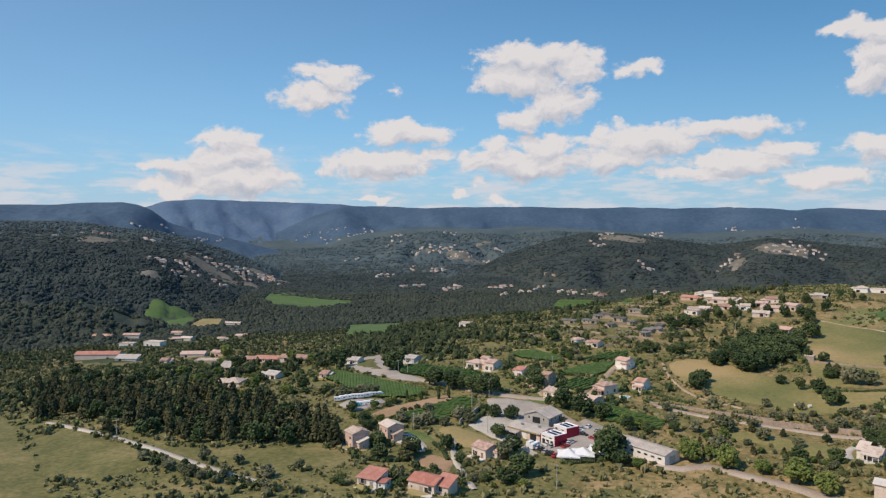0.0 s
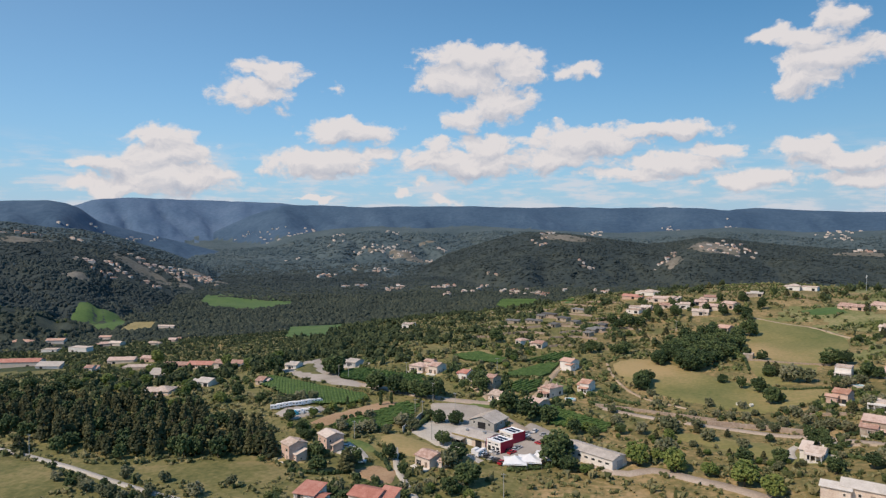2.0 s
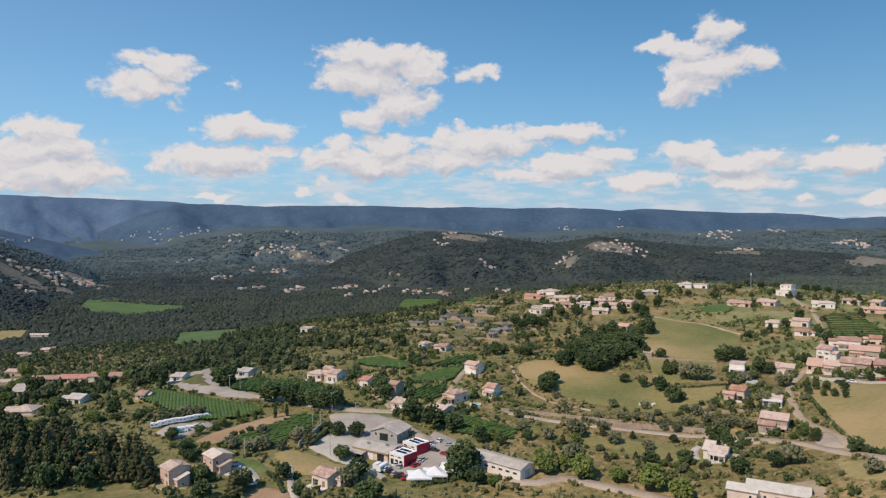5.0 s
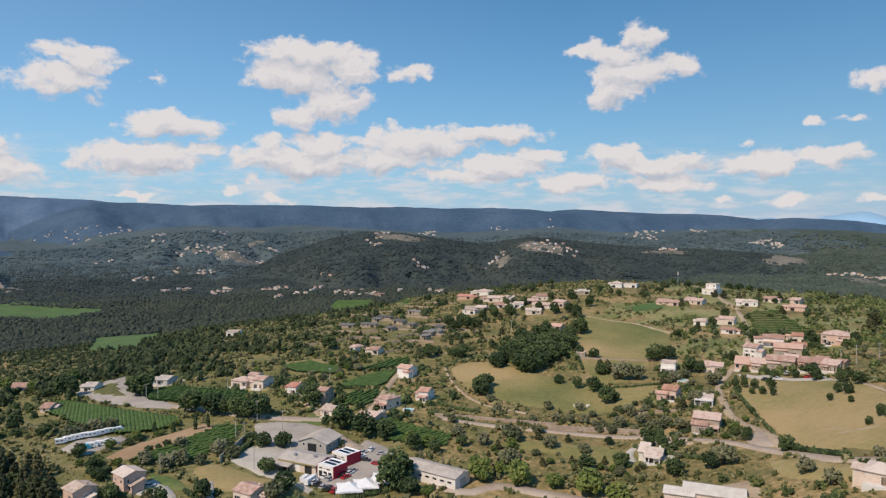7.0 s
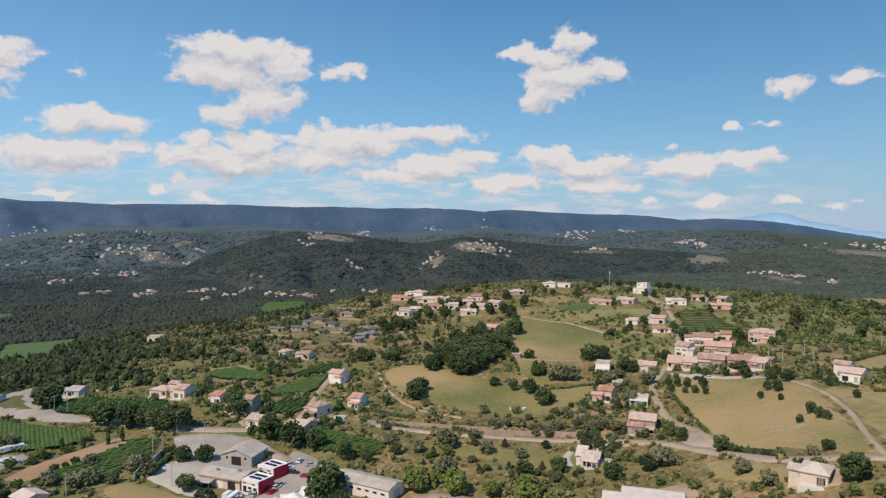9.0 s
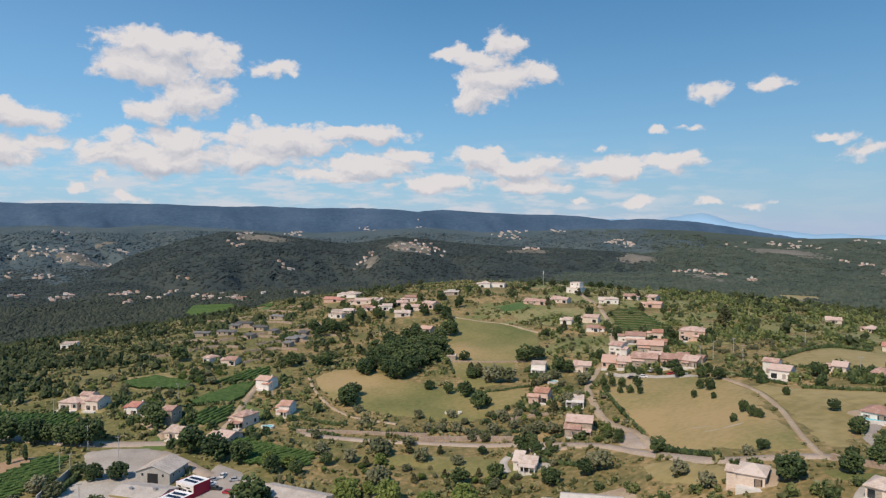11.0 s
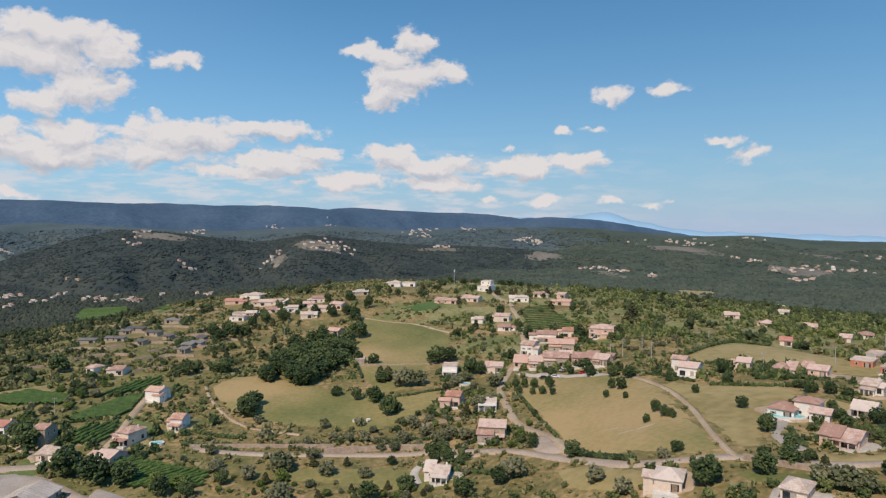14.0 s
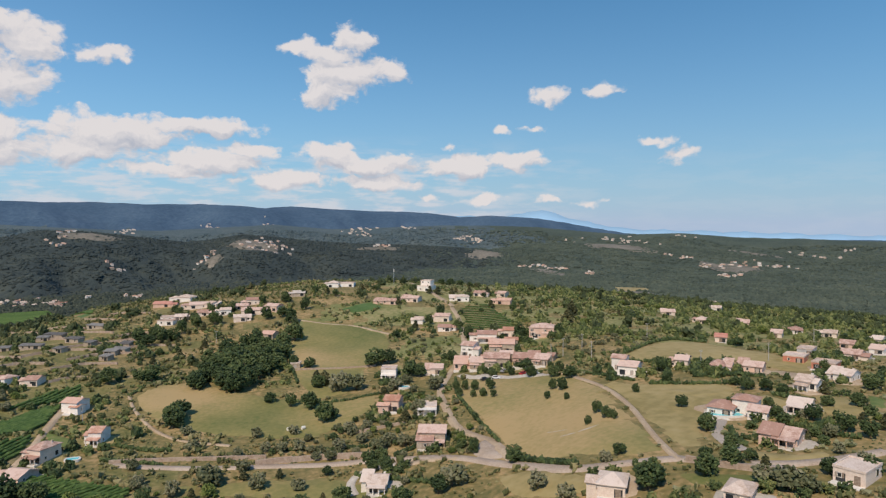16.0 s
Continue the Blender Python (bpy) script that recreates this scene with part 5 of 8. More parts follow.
def car(x, y, turn, paint=None):
    paint = paint or PAINTS[PAINT_AT[0] % len(PAINTS)]
    PAINT_AT[0] += 1
    if not CAR:
        CAR["wheel"] = Shape().tube((0, -0.1, 0), (0, 0.1, 0), 0.32, 0.32, 12).mesh("tyre", M["tyre"])
        CAR["rim"] = Shape().tube((0, -0.11, 0), (0, 0.11, 0), 0.19, 0.19, 10).mesh("rim", M["steel"])
        CAR["glass"] = Shape().prism([(-0.76, 0.88), (0.76, 0.88), (0.6, 1.4), (-0.6, 1.4)], -1.25, 0.75).mesh("cabin_glass", M["glass"])
    body = Shape()
    body.prism([(-0.84, 0.3), (0.84, 0.3), (0.88, 0.55), (0.84, 0.86), (0.74, 0.92), (-0.74, 0.92), (-0.84, 0.86), (-0.88, 0.55)], -2.05, 2.05)
    body.prism([(-0.62, 1.36), (0.62, 1.36), (0.55, 1.46), (-0.55, 1.46)], -1.2, 0.55)
    key = "body" + paint
    if key not in CAR:
        CAR[key] = body.mesh("body", M["car_" + paint])
    ob = tagged(new("car"), f"{paint} parked car on the yard", "car", "parked cars")
    ob.matrix_basis = pose(x, y, ground_at(x, y) + 0.34, 0, 0, turn)
    hang("body", CAR[key], ob)
    hang("cabin_glass", CAR["glass"], ob)
    for wx in (-1.3, 1.3):
        for wy in (-0.8, 0.8):
            wheel = hang("tyre", CAR["wheel"], ob, pose(wx, wy, 0.32))
            hang("rim", CAR["rim"], wheel)
    return ob


def caravan(x, y, turn, paint="canvas"):
    ob = tagged(new("motorhome"), f"{'white' if paint == 'canvas' else 'blue'} motorhome parked in a row", "motorhome", "parked motorhomes")
    ob.matrix_basis = pose(x, y, ground_at(x, y) + 0.4, 0, 0, turn) @ Matrix.Diagonal((0.85, 0.8, 0.76, 1))
    take_disc(x, y, 4)
    hang("body", Shape().prism([(-1.1, 0.4), (1.1, 0.4), (1.12, 2.7), (1.0, 2.9), (-1.0, 2.9), (-1.12, 2.7)], -2.6, 1.6).mesh("body", M[paint]), ob)
    hang("cab", Shape().prism([(-1.0, 0.4), (1.0, 0.4), (1.0, 1.3), (0.85, 2.0), (-0.85, 2.0), (-1.0, 1.3)], 1.6, 2.7).mesh("cab", M[paint]), ob)
    hang("windscreen", Shape().solid([(2.6, -0.8, 1.3), (2.82, -0.8, 1.3), (2.82, 0.8, 1.3), (2.6, 0.8, 1.3), (2.3, -0.75, 1.95), (2.52, -0.75, 1.95), (2.52, 0.75, 1.95), (2.3, 0.75, 1.95)],
                                     [(3, 2, 1, 0), (4, 5, 6, 7), (0, 1, 5, 4), (1, 2, 6, 5), (2, 3, 7, 6), (3, 0, 4, 7)]).mesh("windscreen", M["glass"]), ob)
    for side in (-1, 1):
        for k in (-1.6, 0.4):
            hang("window", Shape().box(k - 0.5, k + 0.5, side * 1.13 - 0.02, side * 1.13 + 0.02, 1.5, 2.1).mesh("window", M["glass"]), ob)
    for wx in (-1.4, 1.8):
        for wy in (-0.95, 0.95):
            hang("wheel", Shape().tube((wx, wy - 0.11, 0.36), (wx, wy + 0.11, 0.36), 0.36, 0.36, 10).mesh("wheel", M["tyre"]), ob)
    return ob


def bale(x, y, turn):
    ob = new("hay_bale", Shape().tube((-0.7, 0, 0.6), (0.7, 0, 0.6), 0.72, 0.72, 14).tube((-0.76, 0, 0.6), (0.76, 0, 0.6), 0.6, 0.6, 14).mesh("hay_bale", M["hay"]))
    ob.matrix_basis = pose(x, y, ground_at(x, y) + 0.35, 0, 0, turn)
    return tagged(ob, "pale wrapped round hay bale on mown grass", "hay bale", "hay bales on the meadow")


def utility_pole(x, y, h):
    ob = tagged(new("utility_pole"), "slim grey utility pole with a crossarm", "pole", "utility poles")
    ob.matrix_basis = pose(x, y, ground_at(x, y))
    hang("post", Shape().tube((0, 0, -0.5), (0, 0, h), 0.17, 0.1, 8).mesh("post", M["concrete"]), ob)
    arm = hang("crossarm", Shape().box(-0.9, 0.9, -0.06, 0.06, h - 0.6, h - 0.45).mesh("crossarm", M["steel"]), ob)
    for k in (-0.8, 0, 0.8):
        hang("insulator", Shape().tube((k, 0, h - 0.45), (k, 0, h - 0.2), 0.06, 0.04, 6).mesh("insulator", M["trim"]), arm)
    return ob


def mast(x, y, h):
    ob = tagged(new("radio_mast"), "thin grey lattice radio mast on the ridge", "mast")
    ob.matrix_basis = pose(x, y, ground_at(x, y))
    hang("pole", Shape().tube((0, 0, -0.5), (0, 0, h), 0.35, 0.2, 8).mesh("pole", M["steel"]), ob)
    for k in range(3):
        hang("antenna", Shape().box(-0.15, 0.15, 0.2, 0.5, h - 3, h - 0.6).mesh("antenna", M["trim"]), ob, pose(0, 0, 0, 0, 0, 120 * k))
    return ob


def pool(x, y, turn, a, b):
    """A swimming pool with a rim, of those half lengths."""
    z = max(ground_at(x + u * a, y + v * b) for u in (-1, 1) for v in (-1, 1)) + 0.55
    ob = tagged(new("swimming_pool"), "turquoise swimming pool with a pale stone rim", "swimming pool", "garden pools")
    ob.matrix_basis = pose(x, y, z, 0, 0, turn)
    take_disc(x, y, max(a, b) + 2)
    n = 20
    ring = [(math.copysign(abs(math.cos(t)) ** 0.6, math.cos(t)), math.copysign(abs(math.sin(t)) ** 0.6, math.sin(t))) for t in (2 * math.pi * k / n for k in range(n))]
    hang("water", mesh_of("water", [(a * u, b * v, 0.0) for u, v in ring], [tuple(range(n))], M["pool"]), ob)
    verts = [(s * u, q * v, h) for s, q, h in ((a, b, 0.1), (a + 0.6, b + 0.6, 0.1), (a + 0.6, b + 0.6, -1.6), (a, b, -1.6)) for u, v in ring]
    faces = [(r * n + k, r * n + (k + 1) % n, ((r + 1) % 4) * n + (k + 1) % n, ((r + 1) % 4) * n + k) for r in range(4) for k in range(n)]
    hang("rim", mesh_of("rim", verts, faces, M["trim"]), ob)
    return ob


def hedge(points, high, wide):
    line = smooth_line(points, 1.1)
    rng = np.random.RandomState(int(abs(points[0][0]) * 10) % 1000)
    c = np.array([(q.x + rng.uniform(-0.3, 0.3), q.y + rng.uniform(-0.3, 0.3), ground_at(q.x, q.y) + high * rng.uniform(0.25, 0.7)) for q in line for _ in range(3)])
    v, f = clumps(rng, c, rng.uniform(0.4, 0.65, len(c)) * wide, high / wide, 0.35)
    for q in line:
        take_disc(q.x, q.y, wide)
    return tagged(new("hedge", big_mesh("hedge", v, f, [M["oak"]])), "dark green garden hedge of uneven bushes", "hedge", "garden hedges")


# ---------------------------------------------------------------- fields, roads, vineyards and houses
drape("meadow", [(-25.4, 384.4), (-15.5, 398.6), (2.7, 399.2), (24.2, 371.9), (44.3, 354.2), (64.0, 343.1), (83.0, 340.2), (76.2, 320.3), (60.0, 308.9), (47.0, 301.8), (29.6, 309.3), (9.8, 323.7), (-6.6, 339.4), (-19.4, 362.3)], M["meadow"], label="mown meadow bleached by summer")
drape("meadow", [(53.7, 454.3), (74.5, 527.8), (101.3, 498.6), (116.6, 455.6), (111.0, 424.5), (92.0, 398.5), (70.6, 349.0), (56.7, 347.3), (50.0, 377.4), (51.7, 415.2)], M["meadow"], label="upper meadow rising behind the oak grove")
drape("meadow", [(118.7, 335.1), (150.5, 302.2), (151.5, 279.6), (146.8, 251.2), (134.9, 216.3), (123.1, 185.0), (113.0, 189.3), (99.2, 215.7), (99.5, 237.0), (105.2, 270.6), (109.4, 305.1)], M["meadow"], label="wide mown field below the stone hamlet")
drape("meadow", [(152.0, 278.3), (160.2, 253.4), (186.7, 232.4), (179.4, 221.5), (155.9, 207.1), (130.0, 179.6), (126.4, 182.3), (134.1, 205.1), (149.0, 249.2)], M["straw_field"], label="mown field beside the earth track")
drape("straw_field", [(190.3, 304.0), (223.9, 318.5), (238.4, 308.0), (245.8, 274.1), (249.5, 244.2), (237.8, 233.7), (226.1, 245.4), (220.6, 267.7), (203.6, 276.3), (184.2, 288.5)], M["straw_field"], label="yellow stubble strip behind the villas")
drape("straw_field", [(755.8, 1197.1), (794.5, 1127.9), (726.5, 1002.9), (667.9, 1026.8)], M["straw_field"], label="pale stubble field among distant woods")
drape("tilled_field", [(-152.5, 246.8), (-141.5, 246.2), (-135.7, 261.2), (-122.3, 294.5), (-131.8, 297.8), (-142.6, 280.3), (-151.0, 262.9)], M["tilled_soil"], label="bare reddish tilled strip")
drape("lawn", [(-126.0, 236.5), (-109.3, 229.2), (-101.9, 220.7), (-111.1, 221.7), (-121.0, 226.1)], M["lawn"], label="green lawn beside the pink house")
drape("lawn", [(-98.7, 280.2), (-84.1, 311.2), (-77.2, 305.9), (-75.6, 288.5), (-83.2, 279.2), (-93.7, 276.7)], M["lawn"], label="grass bank below the garage")
drape("green_field", [(-399.7, 641.7), (-487.7, 807.2), (-445.0, 889.5), (-397.3, 800.1), (-330.7, 607.5)], M["green_field"], label="far green crop field in the valley")
drape("green_field", [(-952.5, 1215.2), (-1005.2, 1331.1), (-920.5, 1391.0), (-783.4, 1335.2), (-733.9, 1229.7), (-742.3, 1115.6), (-821.3, 1099.0)], M["green_field"], label="green valley meadow")
drape("green_field", [(-852.3, 776.7), (-898.1, 848.8), (-865.5, 894.9), (-796.4, 844.9), (-756.2, 766.6)], M["green_field"], label="green valley meadow")
drape("straw_field", [(-751.7, 767.4), (-802.9, 858.3), (-766.5, 874.6), (-709.2, 794.7)], M["straw_field"], label="dry valley field")
drape("green_field", [(-517.2, 846.4), (-446.3, 877.4), (-373.2, 702.9), (-351.1, 606.5), (-377.9, 618.6)], M["green_field"], label="far green crop field by the woods")
drape("green_field", [(-248.0, 1066.3), (-237.8, 1239.0), (-80.5, 680.5), (-78.4, 619.8), (-197.9, 1031.4)], M["green_field"], label="green terrace behind the hamlet")
drape("green_field", [(102.5, 541.6), (131.1, 558.4), (133.9, 532.7), (110.4, 525.5)], M["green_field"], label="green terrace on the ridge")
drape("dry_field", [(-130.4, 400.9), (-116.7, 404.0), (-104.9, 409.3), (-98.0, 394.5), (-112.9, 390.9)], M["straw_field"], label="sandy clearing in the scrub")
drape("dry_bank", [(-107.9, 198.9), (-100.7, 209.2), (-89.7, 205.5), (-87.1, 193.3), (-93.2, 191.9)], M["tilled_soil"], label="bare earth clearing by the long roofs")
drape("dry_bank", [(-212.6, 171.9), (-189.6, 177.0), (-167.3, 189.2), (-137.2, 198.6), (-124.6, 185.6), (-144.4, 171.8), (-171.3, 168.2), (-193.1, 163.6)], M["rough_grass"], label="rough grass slope below the pine wood")
drape("dry_bank", [(-272.5, 181.1), (-236.0, 171.9), (-204.3, 161.3), (-194.1, 154.1), (-200.8, 136.8), (-224.0, 130.3), (-276.4, 168.9)], M["rough_grass"], label="yellow-green roadside grass")
drape("yard", [(-109.3, 297.2), (-97.8, 301.7), (-77.7, 297.1), (-69.0, 291.2), (-72.4, 280.8), (-76.2, 264.6), (-81.7, 261.5), (-89.8, 268.4), (-103.7, 284.2)], M["asphalt"], 0.43, label="grey tarred yard behind the hall")
drape("yard", [(-103.1, 252.2), (-103.0, 265.6), (-95.6, 271.0), (-83.1, 268.6), (-76.7, 260.4), (-80.0, 244.6), (-69.1, 230.1), (-59.2, 223.8), (-61.4, 220.3), (-78.3, 232.3), (-95.8, 245.0)], M["gravel"], 0.46, label="sandy depot yard")
drape("yard", [(-64.3, 235.3), (-56.7, 259.6), (-52.9, 276.3), (-41.6, 265.6), (-34.1, 241.6), (-33.2, 230.8), (-43.1, 223.5), (-50.5, 220.7), (-60.1, 227.3)], M["asphalt"], 0.49, label="grey car park of the garage")
drape("yard", [(-126.9, 217.0), (-121.9, 228.0), (-110.6, 221.7), (-105.8, 214.3), (-115.8, 215.4)], M["gravel"], 0.52, label="pale gravel drive of the pink house")
road("lane", [(67.4, 254.6), (62.2, 257.7), (57.4, 257.8), (53.2, 255.1), (51.0, 249.8), (50.7, 241.3)], 3.2, M["gravel"], "curved white gravel drive of the low villa")
drape("yard", [(-175.0, 256.6), (-176.0, 270.1), (-159.2, 277.9), (-153.2, 273.2), (-156.0, 262.1), (-161.4, 250.6)], M["asphalt"], 0.55, label="caravan park yard")
drape("yard", [(-227.6, 349.1), (-230.5, 368.3), (-224.4, 380.4), (-223.0, 399.2), (-203.9, 366.9), (-184.3, 339.7), (-154.5, 321.2), (-153.1, 314.3), (-173.5, 318.5), (-195.6, 327.3)], M["asphalt"], 0.58, label="wide road junction")
drape("lawn", [(-222.5, 352.5), (-221.0, 368.0), (-216.0, 376.0), (-208.0, 361.0), (-196.0, 345.0), (-188.0, 335.5), (-203.0, 339.0)], M["rough_grass"], 0.72, label="grass island inside the road junction")
drape("yard", [(156.5, 210.6), (165.4, 209.4), (168.5, 203.1), (161.5, 197.9), (152.7, 201.9)], M["gravel"], 0.61, label="paved terrace round the pool")
road("road", [(-24.7, 304.3), (-6.5, 294.0), (15.1, 283.7), (36.0, 276.1), (61.9, 264.7), (83.8, 243.5), (93.1, 224.5), (100.4, 198.2), (109.1, 187.0), (122.1, 179.2), (128.9, 167.2), (138.8, 157.4)], 3.6, M["road_tan"], "pale asphalt road along the slope")
road("lane", [(96.2, 223.3), (98.7, 244.5), (96.9, 258.2), (95.8, 273.1), (100.5, 299.6), (106.8, 322.9), (117.7, 342.8), (130.1, 363.5), (143.6, 388.9), (155.5, 422.1), (173.1, 476.9), (182.2, 516.1)], 3.4, M["track"], "pale lane climbing to the ridge")
road("track", [(122.0, 178.2), (123.6, 184.0), (129.2, 199.1), (141.0, 226.9), (148.5, 254.1), (150.9, 280.9), (153.3, 307.5)], 1.9, M["track"], "earth track across the mown field")
road("track", [(-26.8, 386.5), (-22.6, 365.3), (-13.2, 339.5), (-1.6, 321.5), (16.1, 307.7)], 1.6, M["track"], "earth track round the meadow")
road("track", [(61.9, 532.0), (83.2, 509.6), (102.1, 492.9), (111.7, 474.1), (119.0, 457.4)], 1.7, M["track"], "earth track over the upper meadow")
road("lane", [(-52.0, 379.7), (-54.8, 347.1), (-56.3, 322.5), (-58.8, 308.1)], 3.4, M["track"], "pale farm lane beside the vineyard")
road("road", [(-212.9, 351.5), (-170.1, 325.4), (-139.1, 316.0), (-110.5, 306.7), (-91.6, 303.8), (-76.6, 302.0)], 5.5, M["road_tan"], "road from the junction past the plane trees")
road("road", [(-101.2, 296.7), (-76.9, 291.9), (-52.5, 264.9), (-37.7, 256.0), (-32.9, 246.6), (-11.4, 222.7), (2.4, 226.6), (15.8, 220.4), (29.8, 213.5), (44.8, 200.3)], 5, M["road_tan"], "road past the garage and warehouse")
road("road", [(-296.3, 188.8), (-254.0, 179.3), (-224.1, 171.9), (-194.4, 164.9), (-168.5, 159.3), (-140.4, 153.8)], 2.8, M["gravel"], "pale country road")
road("lane", [(-99.8, 228.1), (-91.1, 208.0), (-83.2, 195.9), (-72.7, 180.7)], 2.6, M["gravel"], "lane beside the long roofs")
road("lane", [(-97.8, 331.1), (-84.9, 316.2), (-80.1, 306.5)], 3.5, M["track"], "lane between the gardens")
road("lane", [(154.2, 200.4), (145.3, 191.8), (140.3, 181.2), (138.6, 173.3)], 4, M["asphalt"], "driveway of the pool villa")
road("road", [(168.2, 157.9), (152.9, 158.9), (140.9, 161.1), (133.1, 165.5)], 3.8, M["road_tan"], "road between the villas")
road("lane", [(55.3, 252.5), (66.6, 251.9), (77.3, 248.5), (87.7, 238.7)], 3, M["track"], "garden lane")
road("lane", [(197.2, 683.3), (189.2, 580.4), (184.6, 519.9)], 4, M["track"], "pale lane by the hilltop houses")
vineyard([(-72.1, 319.3), (-73.6, 337.1), (-58.1, 344.0), (-58.0, 316.1)], 62, 2.6, "vineyard in straight green rows")
vineyard([(-78.9, 352.4), (-60.0, 377.6), (-54.1, 378.8), (-56.3, 357.7), (-61.4, 347.1), (-80.3, 345.7)], 60, 2.3, "dense green vineyard on the slope")
vineyard([(-76.7, 376.7), (-64.0, 402.2), (-49.8, 406.9), (-48.6, 384.1), (-60.7, 382.0)], 60, 3.2, "young vines on narrow terraces")
vineyard([(-124.9, 388.7), (-109.5, 398.6), (-86.3, 382.0), (-88.3, 369.3), (-113.3, 376.6)], 50, 2.4, "dense green vines beside scrub")
vineyard([(-226.1, 320.0), (-226.7, 336.0), (-178.2, 311.6), (-141.2, 300.4), (-145.6, 286.4), (-160.4, 276.9), (-183.2, 286.1)], -60, 2.4, "broad dense green vineyard")
vineyard([(-139.2, 248.3), (-121.0, 294.7), (-110.8, 290.9), (-108.9, 274.7), (-113.9, 247.6), (-124.9, 246.4)], 40, 2.6, "vineyard on the slope beside bare soil")
vineyard([(-175.0, 328.1), (-182.8, 346.2), (-174.0, 354.9), (-126.0, 342.6), (-122.5, 324.5), (-147.6, 321.1)], 70, 2.6, "pale young vines beside the road")
vineyard([(187.6, 512.4), (212.0, 519.2), (200.4, 443.8), (190.2, 426.1), (166.4, 443.6)], -12, 6.2, "green vines in level rows on the ridge")
vineyard([(-54.3, 300.5), (-46.0, 301.6), (-16.2, 277.7), (-18.2, 264.2), (-43.1, 272.5)], 30, 2.4, "green vines below the pool house")
house(100.2, 175.2, -38, 8.7, 7.5, 3.1, "wall_cream", "roof_pale", "hip")
house(117.6, 152.2, -54, 5.3, 7.0, 2.8, "wall_cream", "roof_pale", "hip")
house(58.5, 241.9, -23, 7.8, 7.0, 2.9, "wall_white", "roof_pale", "gable", porch=True)
house(83.4, 263.1, -23, 9.3, 7.9, 5.2, "wall_stone", "roof_pink", "gable", wings=((-2.3, -5.1, 5.5, 4.2, 3.2, "shed"),), porch=True)
house(92.2, 296.9, -19, 7.5, 7.0, 2.9, "wall_white", "roof_pale", "flat", porch=True, chimney=False)
house(82.1, 311.7, -30, 6.3, 7.0, 4.7, "wall_pink", "roof_orange", "gable", wings=((-3.0, -4.2, 4.7, 4.2, 3, "gable"),))
house(93.6, 362.7, -20, 7.4, 7.0, 5.0, "wall_white", "roof_pale", "flat", porch=True, chimney=False)
house(115.0, 352.4, -21, 8.2, 7.0, 3.1, "wall_cream", "roof_pink", "gable")
house(140.0, 371.2, -42, 9.3, 7.9, 6.4, "wall_white", "roof_pink", "gable")
house(134.9, 346.2, -26, 8.0, 9.6, 3.4, "wall_stone", "roof_pink", "gable", pitch=0.3, wings=((-1.9, -4.2, 3.4, 5.2, 2.4, "shed"), (3.0, 3.4, 4.0, 6.5, 4.4, "gable")))
house(142.5, 341.5, -27, 12.2, 9.6, 4.5, "wall_stone", "roof_pink", "gable", pitch=0.3, wings=((-2.9, -4.2, 5.1, 5.2, 3.2, "shed"), (4.6, 3.4, 6.1, 6.5, 5.7, "gable")))
house(152.4, 330.3, -31, 10.6, 9.6, 4.0, "wall_stone", "roof_pink", "gable", pitch=0.3, wings=((-2.5, -4.2, 4.5, 5.2, 2.8, "shed"), (4.0, 3.4, 5.3, 6.5, 5.1, "gable")))
house(158.5, 322.5, -47, 6.8, 9.6, 3.0, "wall_stone", "roof_pink", "gable", pitch=0.3, wings=((-1.6, -4.2, 2.9, 5.2, 2.1, "shed"), (2.6, 3.4, 3.4, 6.5, 3.8, "gable")))
house(156.3, 366.8, -24, 13.3, 9.6, 4.5, "wall_stone", "roof_orange", "gable", pitch=0.3, wings=((-3.2, -4.2, 5.6, 5.2, 3.2, "shed"), (5.1, 3.4, 6.7, 6.5, 5.7, "gable")))
house(126.9, 350.0, -25, 8.7, 6.2, 3.2, "wall_pink", "roof_orange", "shed")
house(161.1, 398.2, -24, 14.7, 7.9, 4.6, "wall_white", "roof_pink", "gable", porch=True)
house(177.4, 402.6, -26, 9.8, 7.0, 4.1, "wall_cream", "roof_orange", "gable")
house(188.3, 380.7, -37, 14.3, 9.7, 5.8, "wall_pink", "roof_pink", "hip", wings=((3.8, -5.1, 6.2, 4.2, 3, "gable"),))
house(161.6, 477.1, -31, 10.2, 7.9, 3.7, "wall_cream", "roof_pink", "gable", wings=((-7.2, 0.9, 6.4, 5.0, 2.4, "gable"),), far=True)
house(152.4, 446.4, -31, 10.7, 7.0, 2.6, "wall_white", "roof_pink", "gable", far=True)
house(145.0, 478.4, -25, 7.8, 7.9, 2.9, "wall_white", "roof_pale", "gable", far=True)
house(188.3, 597.1, -46, 12.3, 9.7, 4.1, "wall_white", "roof_pale", "flat", wings=((0.0, 1.7, 9.4, 6.8, 8.5, "flat"),), chimney=False, far=True)
house(143.4, 547.2, -39, 12.1, 7.9, 2.6, "wall_pink", "roof_pink", "gable", wings=((-8.6, -2.4, 7.9, 5.8, 2.3, "shed"),), far=True)
house(163.6, 552.3, -39, 9.6, 7.9, 2.9, "wall_cream", "roof_pink", "gable", wings=((-6.9, 0.2, 6.6, 6.6, 2.4, "shed"),), far=True)
house(200.0, 541.2, -18, 10.3, 7.9, 3.7, "wall_white", "roof_pale", "hip", wings=((-7.1, 0.0, 6.1, 5.9, 2.5, "shed"),), far=True)
house(223.4, 560.8, -38, 8.8, 7.9, 2.7, "wall_cream", "roof_pink", "gable", wings=((5.8, -2.6, 4.2, 4.8, 2.3, "hip"),), far=True)
house(226.5, 518.9, -37, 14.9, 7.9, 3.0, "wall_pink", "roof_orange", "gable", far=True)
